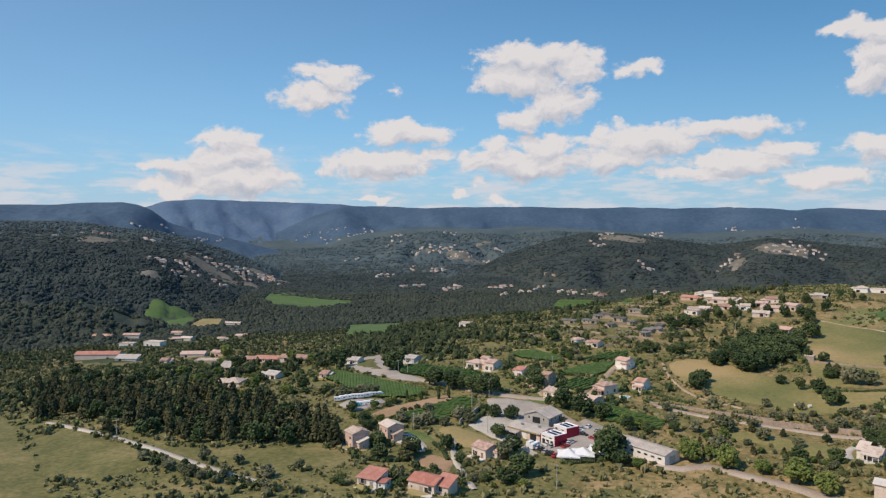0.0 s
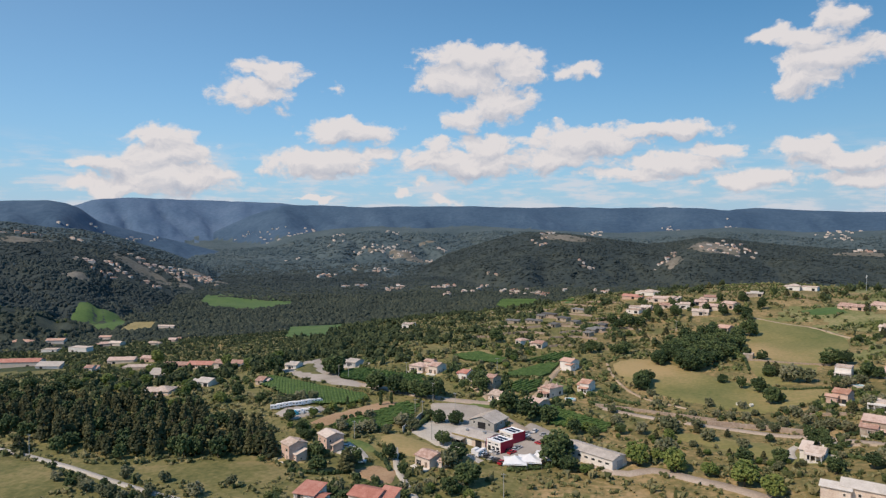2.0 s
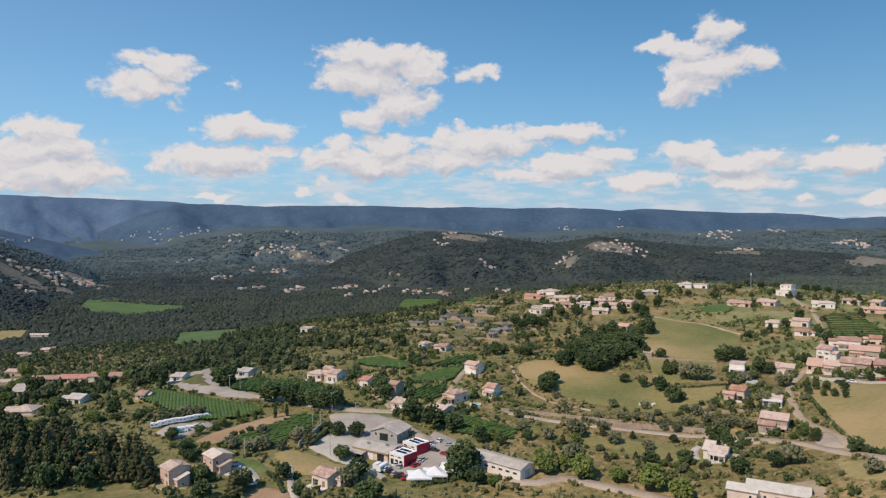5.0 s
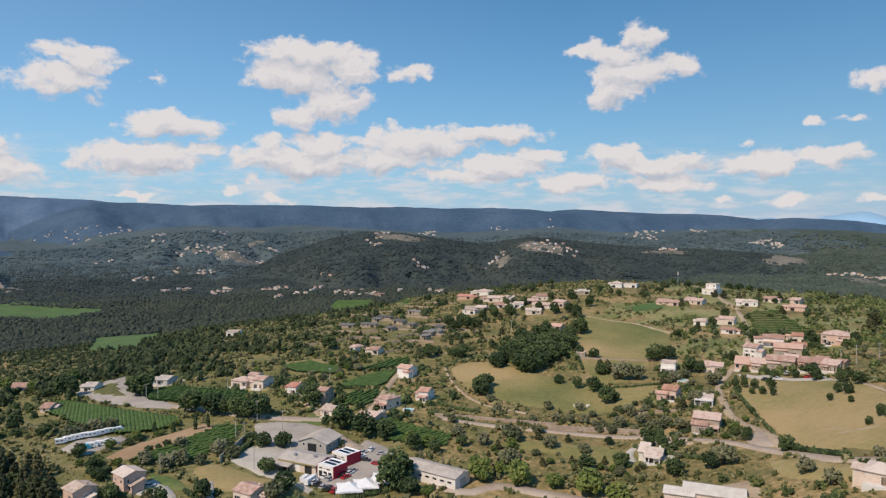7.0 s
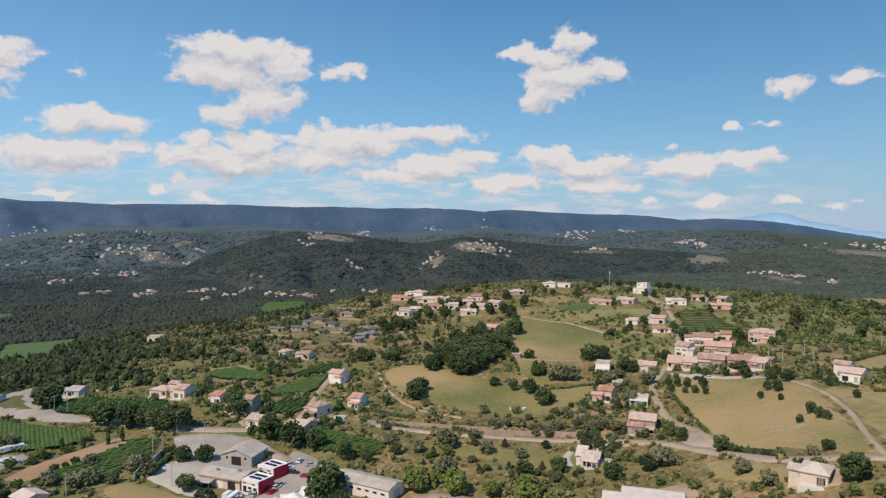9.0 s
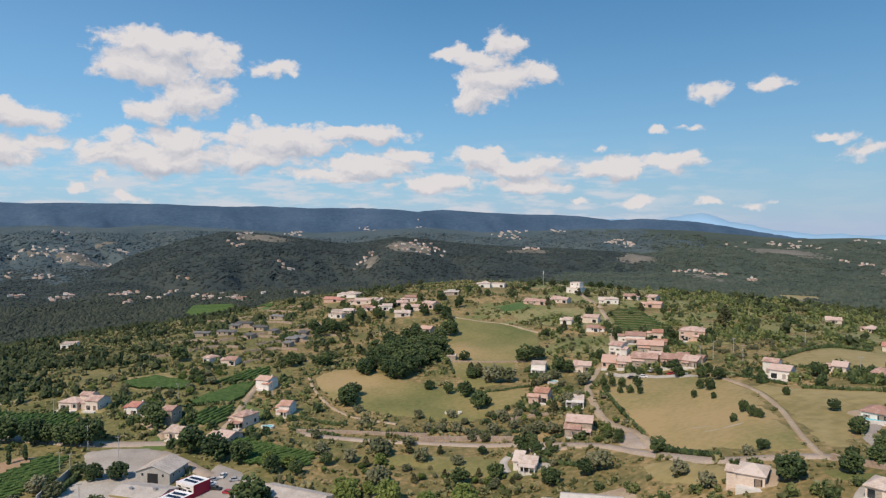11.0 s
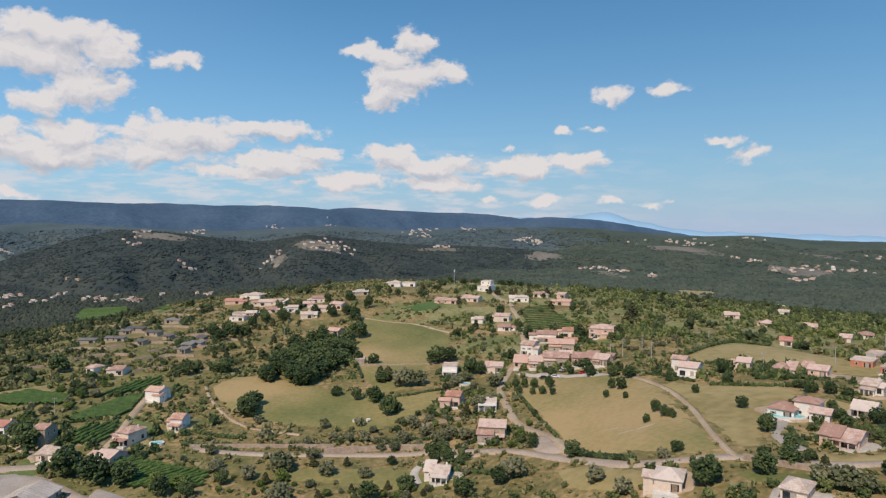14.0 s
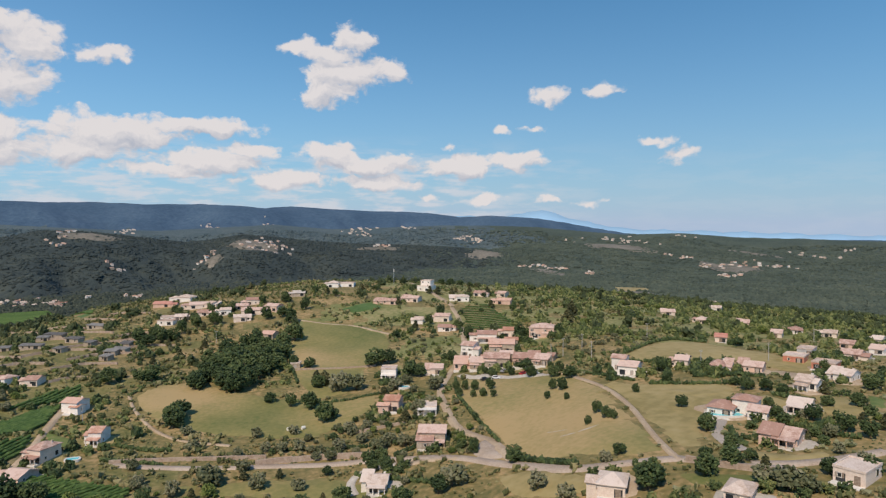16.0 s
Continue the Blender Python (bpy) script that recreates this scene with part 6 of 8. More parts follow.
house(240.9, 554.2, -47, 9.3, 7.9, 2.9, "wall_cream", "roof_pink", "gable", far=True)
house(115.0, 637.8, -13, 12.5, 8.8, 3.9, "wall_white", "roof_pale", "hip", far=True)
house(128.4, 641.7, -21, 12.7, 8.8, 3.1, "wall_white", "roof_pale", "flat", chimney=False, far=True)
house(-7.2, 658.4, -29, 14.6, 10.6, 3.7, "wall_white", "roof_pale", "hip", wings=((-9.8, 0.8, 7.9, 8.9, 2.7, "hip"),), far=True)
house(-24.3, 642.5, -17, 13.8, 8.8, 2.6, "wall_pink", "roof_red", "gable", wings=((9.0, -3.0, 6.6, 6.7, 2.3, "gable"),), far=True)
house(3.1, 609.7, -7, 13.2, 8.8, 3.1, "wall_cream", "roof_pink", "gable", wings=((-9.2, 1.4, 8.2, 7.1, 2.4, "hip"),), far=True)
house(14.1, 605.2, -48, 8.1, 8.8, 2.9, "wall_cream", "roof_pale", "gable", far=True)
house(-17.4, 555.3, -21, 11.0, 7.9, 2.7, "wall_white", "roof_grey", "flat", chimney=False, far=True)
house(-8.3, 564.5, -12, 8.0, 7.9, 2.6, "wall_cream", "roof_pale", "gable", wings=((5.5, 1.8, 4.6, 4.9, 2.3, "hip"),), far=True)
house(22.2, 564.0, -5, 7.4, 7.0, 3.5, "wall_white", "roof_pale", "gable", wings=((-5.0, -0.9, 4.1, 4.4, 2.9, "gable"),), far=True)
house(35.0, 577.8, -10, 9.0, 7.9, 2.6, "wall_pink", "roof_pink", "gable", wings=((-6.4, -3.1, 6.1, 6.6, 2.3, "hip"),), far=True)
house(43.5, 593.0, -6, 10.0, 7.9, 3.8, "wall_cream", "roof_pink", "gable", wings=((-6.5, -2.0, 4.6, 6.3, 2.4, "hip"),), far=True)
house(45.0, 555.2, -16, 12.1, 7.9, 2.7, "wall_cream", "roof_pink", "gable", wings=((-8.2, -1.9, 6.6, 5.3, 2.3, "shed"),), far=True)
house(56.7, 557.9, -40, 9.7, 7.9, 3.7, "wall_pink", "roof_pink", "gable", wings=((-6.3, 1.7, 4.4, 5.1, 3.0, "shed"),), far=True)
house(31.1, 540.7, -6, 11.3, 7.9, 2.9, "wall_cream", "roof_pale", "gable", far=True)
house(6.5, 570.5, -8, 7.1, 7.9, 2.6, "wall_cream", "roof_pink", "gable", wings=((5.0, -2.3, 4.6, 5.8, 2.3, "gable"),), far=True)
house(80.8, 602.1, -14, 9.6, 7.9, 2.6, "wall_stone", "roof_grey", "gable", wings=((-6.6, -2.2, 5.4, 5.7, 2.3, "hip"),), far=True)
house(47.0, 487.3, -30, 7.8, 7.9, 2.6, "wall_stone", "roof_orange", "gable", name="barn", label="low stone barn with an orange tiled roof", shutters=False, far=True)
house(53.7, 408.7, -16, 5.0, 4.4, 2.7, "wall_stone", "roof_pink", "flat", name="hut", label="small stone field hut beside a round tree", shutters=False, chimney=False)
house(168.4, 267.9, -48, 7.3, 7.9, 3.6, "wall_white", "roof_pink", "gable", wings=((-4.6, 2.5, 5.5, 6.0, 5.8, "gable"),))
house(191.7, 265.3, -46, 6.8, 7.0, 3.5, "wall_cream", "roof_pink", "gable")
house(199.3, 253.1, -51, 7.2, 7.9, 2.8, "wall_white", "roof_pink", "hip")
house(211.4, 247.1, -53, 9.1, 7.0, 2.7, "wall_pink", "roof_pink", "gable")
house(160.2, 206.0, -55, 7.5, 7.9, 2.7, "wall_white", "roof_pink", "hip", wings=((6.1, 3.4, 7.0, 6.8, 5, "hip"), (10.6, -0.8, 5.5, 6.8, 3.2, "gable")))
house(203.7, 215.2, -63, 6.3, 7.9, 3.6, "wall_white", "roof_pale", "gable", porch=True)
house(228.9, 221.0, -68, 8.2, 7.9, 2.8, "wall_white", "roof_pale", "gable")
house(180.4, 195.4, -57, 6.1, 7.0, 2.8, "wall_cream", "roof_pale", "gable", porch=True)
house(154.2, 174.5, -59, 5.9, 7.9, 2.8, "wall_pink", "roof_pink", "gable", wings=((-3.8, -3.4, 4.7, 5.1, 3, "shed"),), porch=True)
house(243.6, 258.0, -57, 8.1, 7.9, 2.7, "wall_brick", "roof_orange", "flat", shutters=False, chimney=False, label="unfinished red block house with a bare flat roof")
house(242.7, 242.0, -61, 8.6, 7.9, 2.7, "wall_brick", "roof_orange", "flat", shutters=False, chimney=False, label="unfinished red block house with a bare flat roof")
house(264.4, 271.6, -58, 6.4, 7.9, 2.8, "wall_grey", "roof_grey", "flat", shutters=False, chimney=False)
house(272.9, 255.7, -62, 10.4, 7.9, 2.7, "wall_cream", "roof_pink", "gable")
house(298.7, 263.6, -66, 5.7, 7.9, 2.7, "wall_white", "roof_pink", "gable")
house(333.6, 291.6, -66, 6.4, 7.9, 2.7, "wall_white", "roof_pale", "gable")
house(146.2, 147.6, -70, 6.7, 7.9, 3.1, "wall_cream", "roof_pale", "flat", chimney=False)
house(318.2, 439.2, -33, 9.0, 7.9, 2.6, "wall_cream", "roof_pink", "gable", far=True)
house(664.5, 818.0, -35, 17.7, 7.9, 2.6, "wall_cream", "roof_pale", "gable", wings=((12.6, 0.2, 11.6, 5.0, 2.3, "gable"),), far=True)
house(431.1, 522.6, -48, 11.4, 7.9, 2.6, "wall_white", "roof_pale", "gable", far=True)
house(302.0, 386.3, -47, 6.4, 7.9, 2.6, "wall_cream", "roof_pink", "hip", wings=((-4.2, 1.9, 3.0, 4.9, 2.3, "hip"),), far=True)
house(327.2, 377.2, -44, 6.8, 7.9, 2.6, "wall_pink", "roof_pink", "gable", far=True)
house(251.8, 312.0, -43, 5.4, 7.0, 2.7, "wall_cream", "roof_red", "gable")
house(324.9, 335.7, -45, 9.2, 7.9, 2.6, "wall_white", "roof_pink", "hip", far=True)
house(303.0, 327.3, -51, 5.4, 7.9, 2.7, "wall_cream", "roof_pink", "gable")
house(302.0, 282.7, -55, 6.0, 7.0, 2.7, "wall_pink", "roof_pink", "gable")
house(333.8, 320.4, -53, 6.3, 7.0, 2.7, "wall_cream", "roof_pale", "gable", wings=((-4.5, 1.2, 4.1, 5.6, 2.3, "gable"),), far=True)
house(65.2, 196.9, -19, 16.6, 7.0, 3.6, "wall_cream", "roof_bleached", "gable", shutters=False, chimney=False, wings=((-9.5, -2.6, 8.0, 6.0, 3.0, "gable"),), label="long low cream farm building with a bleached roof")
house(-47.1, 372.1, -30, 7.6, 7.0, 4.6, "wall_white", "roof_orange", "gable", wings=((3.0, -2.5, 3.9, 5.1, 3, "gable"),))
house(-32.6, 332.6, -18, 6.8, 7.0, 4.8, "wall_white", "roof_orange", "gable", porch=True)
house(-49.1, 318.5, -36, 8.4, 7.9, 5, "wall_cream", "roof_pink", "hip", porch=True)
house(-81.9, 325.5, -22, 5.0, 6.2, 6.5, "wall_stone", "roof_pink", "gable")
house(-74.3, 309.1, -25, 7.0, 7.0, 3, "wall_cream", "roof_pale", "gable", chimney=False)
house(-53.4, 301.5, -30, 7.2, 7.9, 2.7, "wall_pink", "roof_pink", "gable", chimney=False, wings=((-4.6, -0.8, 4.7, 6.8, 2.5, "gable"),))
house(-100.7, 339.9, -20, 6.9, 7.0, 4, "wall_white", "roof_red", "gable")
house(-134.9, 357.1, -16, 9.8, 7.9, 3.6, "wall_cream", "roof_pink", "hip", wings=((5.3, 3.4, 5.5, 6.0, 6, "gable"),))
house(-124.8, 357.1, -12, 5.1, 7.0, 3.2, "wall_white", "roof_pink", "gable")
house(-86.6, 430.3, -37, 7.0, 7.0, 3.0, "wall_white", "roof_pink", "hip", far=True)
house(-73.0, 422.6, -18, 6.3, 7.0, 3.0, "wall_cream", "roof_pink", "gable", wings=((-4.6, 0.6, 4.4, 5.3, 2.3, "gable"),), far=True)
house(-45.0, 479.7, -20, 6.9, 4.4, 2.6, "wall_stone", "roof_slate", "shed", pitch=0.1, shutters=False, chimney=False, name="shed", label="low dark stone shed with a weathered dark roof", far=True)
house(-60.9, 514.4, -40, 6.2, 4.4, 2.6, "wall_stone", "roof_slate", "shed", pitch=0.1, shutters=False, chimney=False, name="shed", label="low dark stone shed with a weathered dark roof", far=True)
house(-75.5, 500.4, -35, 6.5, 4.4, 2.6, "wall_stone", "roof_slate", "shed", pitch=0.1, shutters=False, chimney=False, name="shed", label="low dark stone shed with a weathered dark roof", far=True)
house(-38.7, 499.2, -21, 5.9, 5.3, 2.6, "wall_stone", "roof_slate", "shed", pitch=0.1, shutters=False, chimney=False, name="shed", label="low dark stone shed with a weathered dark roof", far=True)
house(-96.4, 563.2, -10, 7.3, 4.4, 2.6, "wall_stone", "roof_slate", "shed", pitch=0.1, shutters=False, chimney=False, name="shed", label="low dark stone shed with a weathered dark roof", far=True)
house(-134.5, 206.6, -34, 7.0, 6.6, 6.4, "wall_pink", "roof_pale", "gable", wings=((4.6, 0.0, 3.1, 4.2, 3.2, "shed"),))
house(-125.8, 221.3, -36, 8.0, 6.6, 6.2, "wall_pink", "roof_pale", "gable", wings=((4.6, 0.0, 3.1, 4.2, 3.2, "shed"),))
house(-80.1, 215.0, -28, 8.1, 7.0, 3.8, "wall_cream", "roof_pink", "gable", wings=((5.3, 1.7, 3.9, 5.1, 2.8, "gable"),))
house(-107.3, 169.9, -3, 10.4, 7.0, 3, "wall_white", "roof_red", "shed", chimney=False, pitch=0.15)
house(-87.9, 174.9, -9, 14.5, 7.9, 3.4, "wall_cream", "roof_red", "gable", chimney=False, shutters=False, label="long low farm building with a red tiled roof")
house(-122.6, 352.7, -18, 8.7, 7.9, 4.5, "wall_cream", "roof_pink", "gable")
house(-181.4, 364.3, -13, 9.6, 7.9, 3.0, "wall_grey", "roof_grey", "gable", chimney=False, far=True)
house(-221.3, 358.5, 2, 8.3, 7.9, 2.9, "wall_white", "roof_grey", "gable", chimney=False, far=True)
house(-759.5, 623.3, 18, 27.5, 10.0, 4.6, "wall_pink", "roof_orange", "hip", far=True)
house(-571.2, 456.6, 24, 42.6, 12.0, 5.0, "wall_cream", "roof_red", "gable", far=True)
house(-813.0, 703.1, 17, 20.0, 9.0, 3.9, "wall_cream", "roof_pale", "gable", far=True)
house(-732.4, 648.7, 27, 21.4, 10.0, 4.6, "wall_cream", "roof_orange", "gable", far=True)
house(-654.1, 569.1, 17, 17.7, 9.0, 2.7, "wall_white", "roof_pale", "flat", far=True)
house(-619.1, 576.1, 8, 22.6, 10.0, 4.9, "wall_white", "roof_pale", "flat", far=True)
house(-796.4, 716.7, 7, 25.0, 9.0, 3.9, "wall_pink", "roof_orange", "hip", far=True)
house(-624.4, 617.0, 31, 13.8, 9.0, 3.2, "wall_pink", "roof_pink", "gable", far=True)
house(-611.1, 621.4, 6, 15.0, 9.0, 3.2, "wall_cream", "roof_pale", "gable", far=True)
house(-696.0, 693.2, 16, 15.3, 8.0, 3.1, "wall_cream", "roof_orange", "gable", far=True)
house(-446.0, 416.9, 16, 8.8, 8.0, 4.3, "wall_white", "roof_pink", "gable", far=True)
house(-476.4, 485.3, 24, 23.7, 11.0, 3.3, "wall_cream", "roof_pink", "gable", far=True)
house(-409.3, 428.4, 19, 19.9, 10.0, 2.9, "wall_stone", "roof_pale", "flat", far=True)
house(-447.7, 485.8, 5, 13.7, 9.0, 3.9, "wall_pink", "roof_pink", "gable", far=True)
house(-359.6, 415.7, 16, 18.5, 9.0, 2.6, "wall_pink", "roof_pink", "gable", far=True)
house(-319.7, 394.3, 14, 18.0, 9.0, 2.6, "wall_cream", "roof_red", "gable", far=True)
house(-286.3, 382.1, 9, 20.9, 9.0, 2.6, "wall_cream", "roof_pink", "gable", far=True)
house(-268.9, 292.3, 15, 14.3, 10.0, 2.6, "wall_cream", "roof_pale", "hip", far=True)
house(-256.9, 317.0, -6, 12.7, 9.0, 2.6, "wall_white", "roof_grey", "gable", far=True)
house(-220.5, 319.8, 2, 6.4, 8.0, 2.6, "wall_cream", "roof_pink", "gable", far=True)
house(-567.2, 631.9, 15, 13.4, 8.0, 2.7, "wall_cream", "roof_pale", "gable", far=True)
house(-569.5, 669.2, 14, 12.4, 8.0, 2.6, "wall_pink", "roof_pink", "gable", far=True)
house(-880.5, 704.3, 18, 17.5, 9.0, 3.5, "wall_cream", "roof_pale", "gable", far=True)
house(-530.1, 453.5, 17, 22.1, 7.0, 2.6, "wall_grey", "roof_grey", "shed", far=True)
house(-321.8, 348.6, 15, 10.0, 7.0, 2.6, "wall_white", "roof_grey", "shed", far=True)
house(-698.5, 812.6, 14, 25.1, 8.0, 2.6, "wall_cream", "roof_pale", "gable", far=True)
house(-242.5, 623.3, 7, 12.2, 10.0, 3.6, "wall_white", "roof_pale", "flat", far=True)
hamlet(-928, 2335, 181, 72, 26, 1)
hamlet(-842, 2507, 39, 25, 6, 2)
hamlet(-943, 1898, 38, 123, 8, 3)
hamlet(-864, 1968, 80, 104, 10, 4)
hamlet(-783, 1676, 21, 82, 6, 5)
hamlet(-665, 1655, 44, 56, 9, 6)
hamlet(-543, 1614, 36, 108, 10, 7)
hamlet(-436, 1540, 53, 160, 10, 8)
hamlet(-311, 1488, 50, 126, 12, 9)
hamlet(-216, 1423, 36, 116, 6, 10)
hamlet(-163, 1819, 33, 56, 4, 11)
hamlet(-111, 1432, 21, 99, 4, 12)
hamlet(-363, 2144, 46, 170, 14, 13)
hamlet(-351, 3188, 74, 170, 10, 14)
hamlet(146, 2079, 72, 87, 22, 15)
hamlet(260, 2098, 35, 25, 6, 16)
hamlet(34, 1993, 33, 68, 8, 17)
hamlet(525, 2128, 72, 38, 10, 18)
hamlet(716, 3166, 96, 170, 18, 19)
hamlet(864, 3138, 48, 170, 5, 20)
hamlet(1034, 2678, 52, 80, 14, 21)
hamlet(292, 3718, 67, 170, 4, 22)
hamlet(-13, 3663, 66, 170, 10, 23)
hamlet(-1757, 3132, 65, 170, 8, 24)
hamlet(-1888, 3011, 47, 90, 5, 25)
hamlet(-1396, 2817, 52, 81, 6, 26)
hamlet(-1169, 2883, 56, 81, 4, 27)
hamlet(-1311, 2204, 42, 138, 3, 28)
hamlet(-1252, 2526, 69, 44, 5, 29)
hamlet(929, 1751, 42, 136, 14, 30)
hamlet(930, 1566, 26, 64, 5, 31)
hamlet(1657, 2570, 129, 170, 24, 32)
hamlet(1376, 1658, 49, 116, 14, 33)
hamlet(1485, 1579, 63, 102, 20, 34)
hamlet(1261, 1438, 34, 42, 5, 35)
hamlet(1024, 2663, 46, 34, 10, 36)
hamlet(1967, 2541, 104, 60, 5, 37)
hamlet(1782, 1703, 44, 170, 5, 38)
hamlet(2305, 1964, 49, 25, 3, 39)
hamlet(-1193, 1359, 60, 50, 20, 40)
hamlet(-1153, 1206, 42, 27, 14, 41)
hamlet(-1183, 1473, 79, 60, 18, 42)
hamlet(-1130, 1104, 34, 52, 10, 43)
hamlet(-1065, 1193, 21, 54, 3, 44)
hamlet(-1941, 2068, 52, 170, 8, 45)
hamlet(-1402, 1324, 48, 54, 5, 46)
hamlet(-1872, 1701, 29, 170, 4, 47)
hamlet(-1984, 1977, 32, 33, 4, 48)
hamlet(-1491, 1258, 42, 126, 6, 49)
hamlet(-2077, 3106, 93, 57, 14, 50)
hamlet(-1747, 3056, 76, 160, 8, 51)
hamlet(-1023, 2429, 88, 134, 16, 52)
hamlet(-1886, 3018, 59, 25, 5, 53)
clearing(-924, 2323, 189, 63)
clearing(145, 2067, 75, 82)
clearing(523, 2119, 75, 34)
clearing(-297, 2139, 110, 40)
clearing(805, 2018, 46, 38)
clearing(33, 1962, 26, 38)
clearing(-965, 2677, 93, 33)
clearing(840, 1594, 32, 129)
clearing(1320, 2052, 95, 200)
clearing(1679, 1831, 32, 200)
clearing(1381, 1573, 102, 123)
clearing(-1172, 1297, 102, 51)
clearing(-1039, 985, 36, 25)
clearing(-1394, 1182, 40, 84)
clearing(-1174, 1531, 71, 57)
clearing(-1092, 1358, 20, 26)
clearing(671, 987, 27, 75)
clearing(849, 2043, 54, 60)
build_far_villages()
hall(-70.0, 267.3, -16, 12.9, 12.4)
workshop(-69.8, 246.4, -23, 17.3, 11.4)
shed_lean(-78.6, 243.1, -22, 10.1, 5.0)
shop(-57.9, 237.8, -31, 7.8, 7.3, 4.6)
shop(-55.6, 251.1, -35, 8.3, 7.1, 4.2)
warehouse(-20.0, 233.6, -32, 24.0, 9.0)
marquee(-48.2, 221.2, 12)
marquee(-43.1, 224.5, 10)
marquee(-38.1, 229.4, -6)
marquee(-33.4, 234.6, -8)
car(-59.9, 234.7, 70)
car(-57.7, 232.6, 70)
car(-53.9, 236.3, 60)
car(-52.3, 234.7, 60)
car(-51.8, 238.5, 60)
car(-51.0, 240.8, 60)
car(-60.9, 227.2, 75)
car(-62.7, 229.2, 75)
car(-58.3, 224.9, 75)
car(-48.3, 251.6, -20)
car(-43.2, 247.5, -20)
car(-50.9, 255.8, 40)
car(-50.7, 259.3, 40)
car(-52.5, 259.4, 40)
car(-48.0, 262.4, 80)
car(-43.1, 258.0, 10)
car(-56.1, 224.1, 80)
car(-53.8, 222.2, 80)
car(-106.5, 208.8, 20)
car(-119.3, 222.7, 10)
car(128.1, 322.8, 20)
car(132.6, 320.1, -30)
car(139.9, 326.7, 10)
car(135.6, 332.2, 80)
car(143.3, 313.9, 30)
car(147.6, 307.8, 60)
caravan(-179.1, 264.9, 34)
caravan(-177.6, 267.8, 34)
caravan(-175.8, 270.2, 34)
caravan(-173.4, 272.7, 40)
caravan(-170.7, 274.3, 40)
caravan(-168.7, 277.0, 40)
caravan(-166.6, 279.8, 40)
caravan(-164.0, 281.9, 40)
caravan(-162.8, 260.2, 20)
caravan(-160.4, 262.8, 25)
caravan(-158.0, 265.6, 25)
caravan(-164.0, 257.2, 30, "car_blue")
caravan(-64.1, 228.4, 75)
caravan(-66.1, 230.5, 75)
caravan(-63.5, 230.7, 75)
bale(39.0, 314.5, 30)
bale(40.9, 313.8, 30)
bale(44.6, 313.3, 30)
utility_pole(-239.1, 177.8, 8)
utility_pole(-45.8, 191.4, 9)
utility_pole(-92.6, 289.8, 9)
utility_pole(-88.3, 240.9, 9)
utility_pole(-107.8, 300.5, 10)
utility_pole(-109.0, 277.0, 8)
utility_pole(-104.6, 275.3, 8)
utility_pole(-169.4, 329.0, 9)
utility_pole(-177.2, 332.3, 8)
utility_pole(-121.6, 235.1, 8)
utility_pole(-211.0, 339.2, 9)
utility_pole(-139.5, 345.5, 8)
utility_pole(169.3, 324.1, 9)
utility_pole(174.5, 307.1, 8)
utility_pole(14.0, 485.2, 8)
utility_pole(-87.1, 356.5, 8)
utility_pole(-42.2, 356.7, 8)
utility_pole(156.6, 312.4, 11)
utility_pole(189.7, 252.0, 9)
utility_pole(219.2, 327.6, 8)
utility_pole(297.7, 298.4, 8)
utility_pole(180.2, 325.0, 8)
utility_pole(232.5, 261.5, 8)
utility_pole(564.2, 1332.4, 6)
mast(177.4, 664.7, 14)
pool(158.0, 202.8, -22, 5.5, 2.4)
pool(-39.3, 314.4, 0, 2.2, 1.5)
pool(-47.4, 381.9, 0, 1.8, 1.3)
pool(94.4, 339.1, 0, 2.2, 1.4)
low_wall([(23.6, 282.2), (36.5, 280.3), (49.2, 276.6), (62.7, 268.0)], 2.0, 0.7, M["stone_wall"])
low_wall([(-26.1, 306.4), (-5.3, 300.7), (27.7, 287.8)], 1.4, 0.6, M["stone_wall"])
low_wall([(122.5, 176.3), (124.9, 170.9), (129.6, 162.9), (135.6, 155.6)], 1.6, 0.6, M["stone_wall"])
low_wall([(-104.2, 248.0), (-104.2, 267.7), (-104.0, 279.4)], 2.6, 0.35, M["concrete"], "perimeter_wall", "grey concrete yard wall beside the vineyard", "wall")
low_wall([(51.8, 402.9), (80.0, 394.9), (93.3, 390.5)], 1.1, 0.5, M["stone_wall"])
low_wall([(60.6, 296.9), (71.2, 294.1), (81.7, 290.6)], 1.2, 0.5, M["stone_wall"])
hedge([(143.6, 186.0), (146.9, 182.2), (149.2, 179.6)], 1.6, 1.2)
hedge([(69.2, 261.4), (78.1, 263.7), (83.2, 263.1)], 1.8, 1.3)
hedge([(-100.0, 253.3), (-100.5, 264.2), (-100.6, 278.2)], 2.2, 1.6)
hedge([(-29.1, 310.2), (-18.5, 303.3), (-8.4, 297.6)], 1.4, 1.2)
hedge([(54.1, 256.8), (64.8, 241.3), (74.1, 226.8)], 1.4, 1.2)
hedge([(95.9, 226.5), (99.5, 210.2), (103.1, 196.9)], 1.6, 1.4)
hedge([(182.7, 246.6), (195.4, 243.1), (204.6, 235.8)], 1.6, 1.4)
hedge([(166.1, 189.5), (167.9, 181.2), (176.6, 181.5)], 1.8, 1.4)
hedge([(-27.0, 325.9), (-14.1, 314.8), (-5.9, 311.5)], 1.5, 1.2)
low_wall([(-120.2, 627.3), (-98.1, 617.0), (-73.9, 584.4)], 1.5, 0.6, M["stone_wall"], label="dry stone terrace wall on the scrub slope")
low_wall([(-97.9, 571.5), (-75.7, 569.3), (-51.3, 547.1)], 1.5, 0.6, M["stone_wall"], label="dry stone terrace wall on the scrub slope")
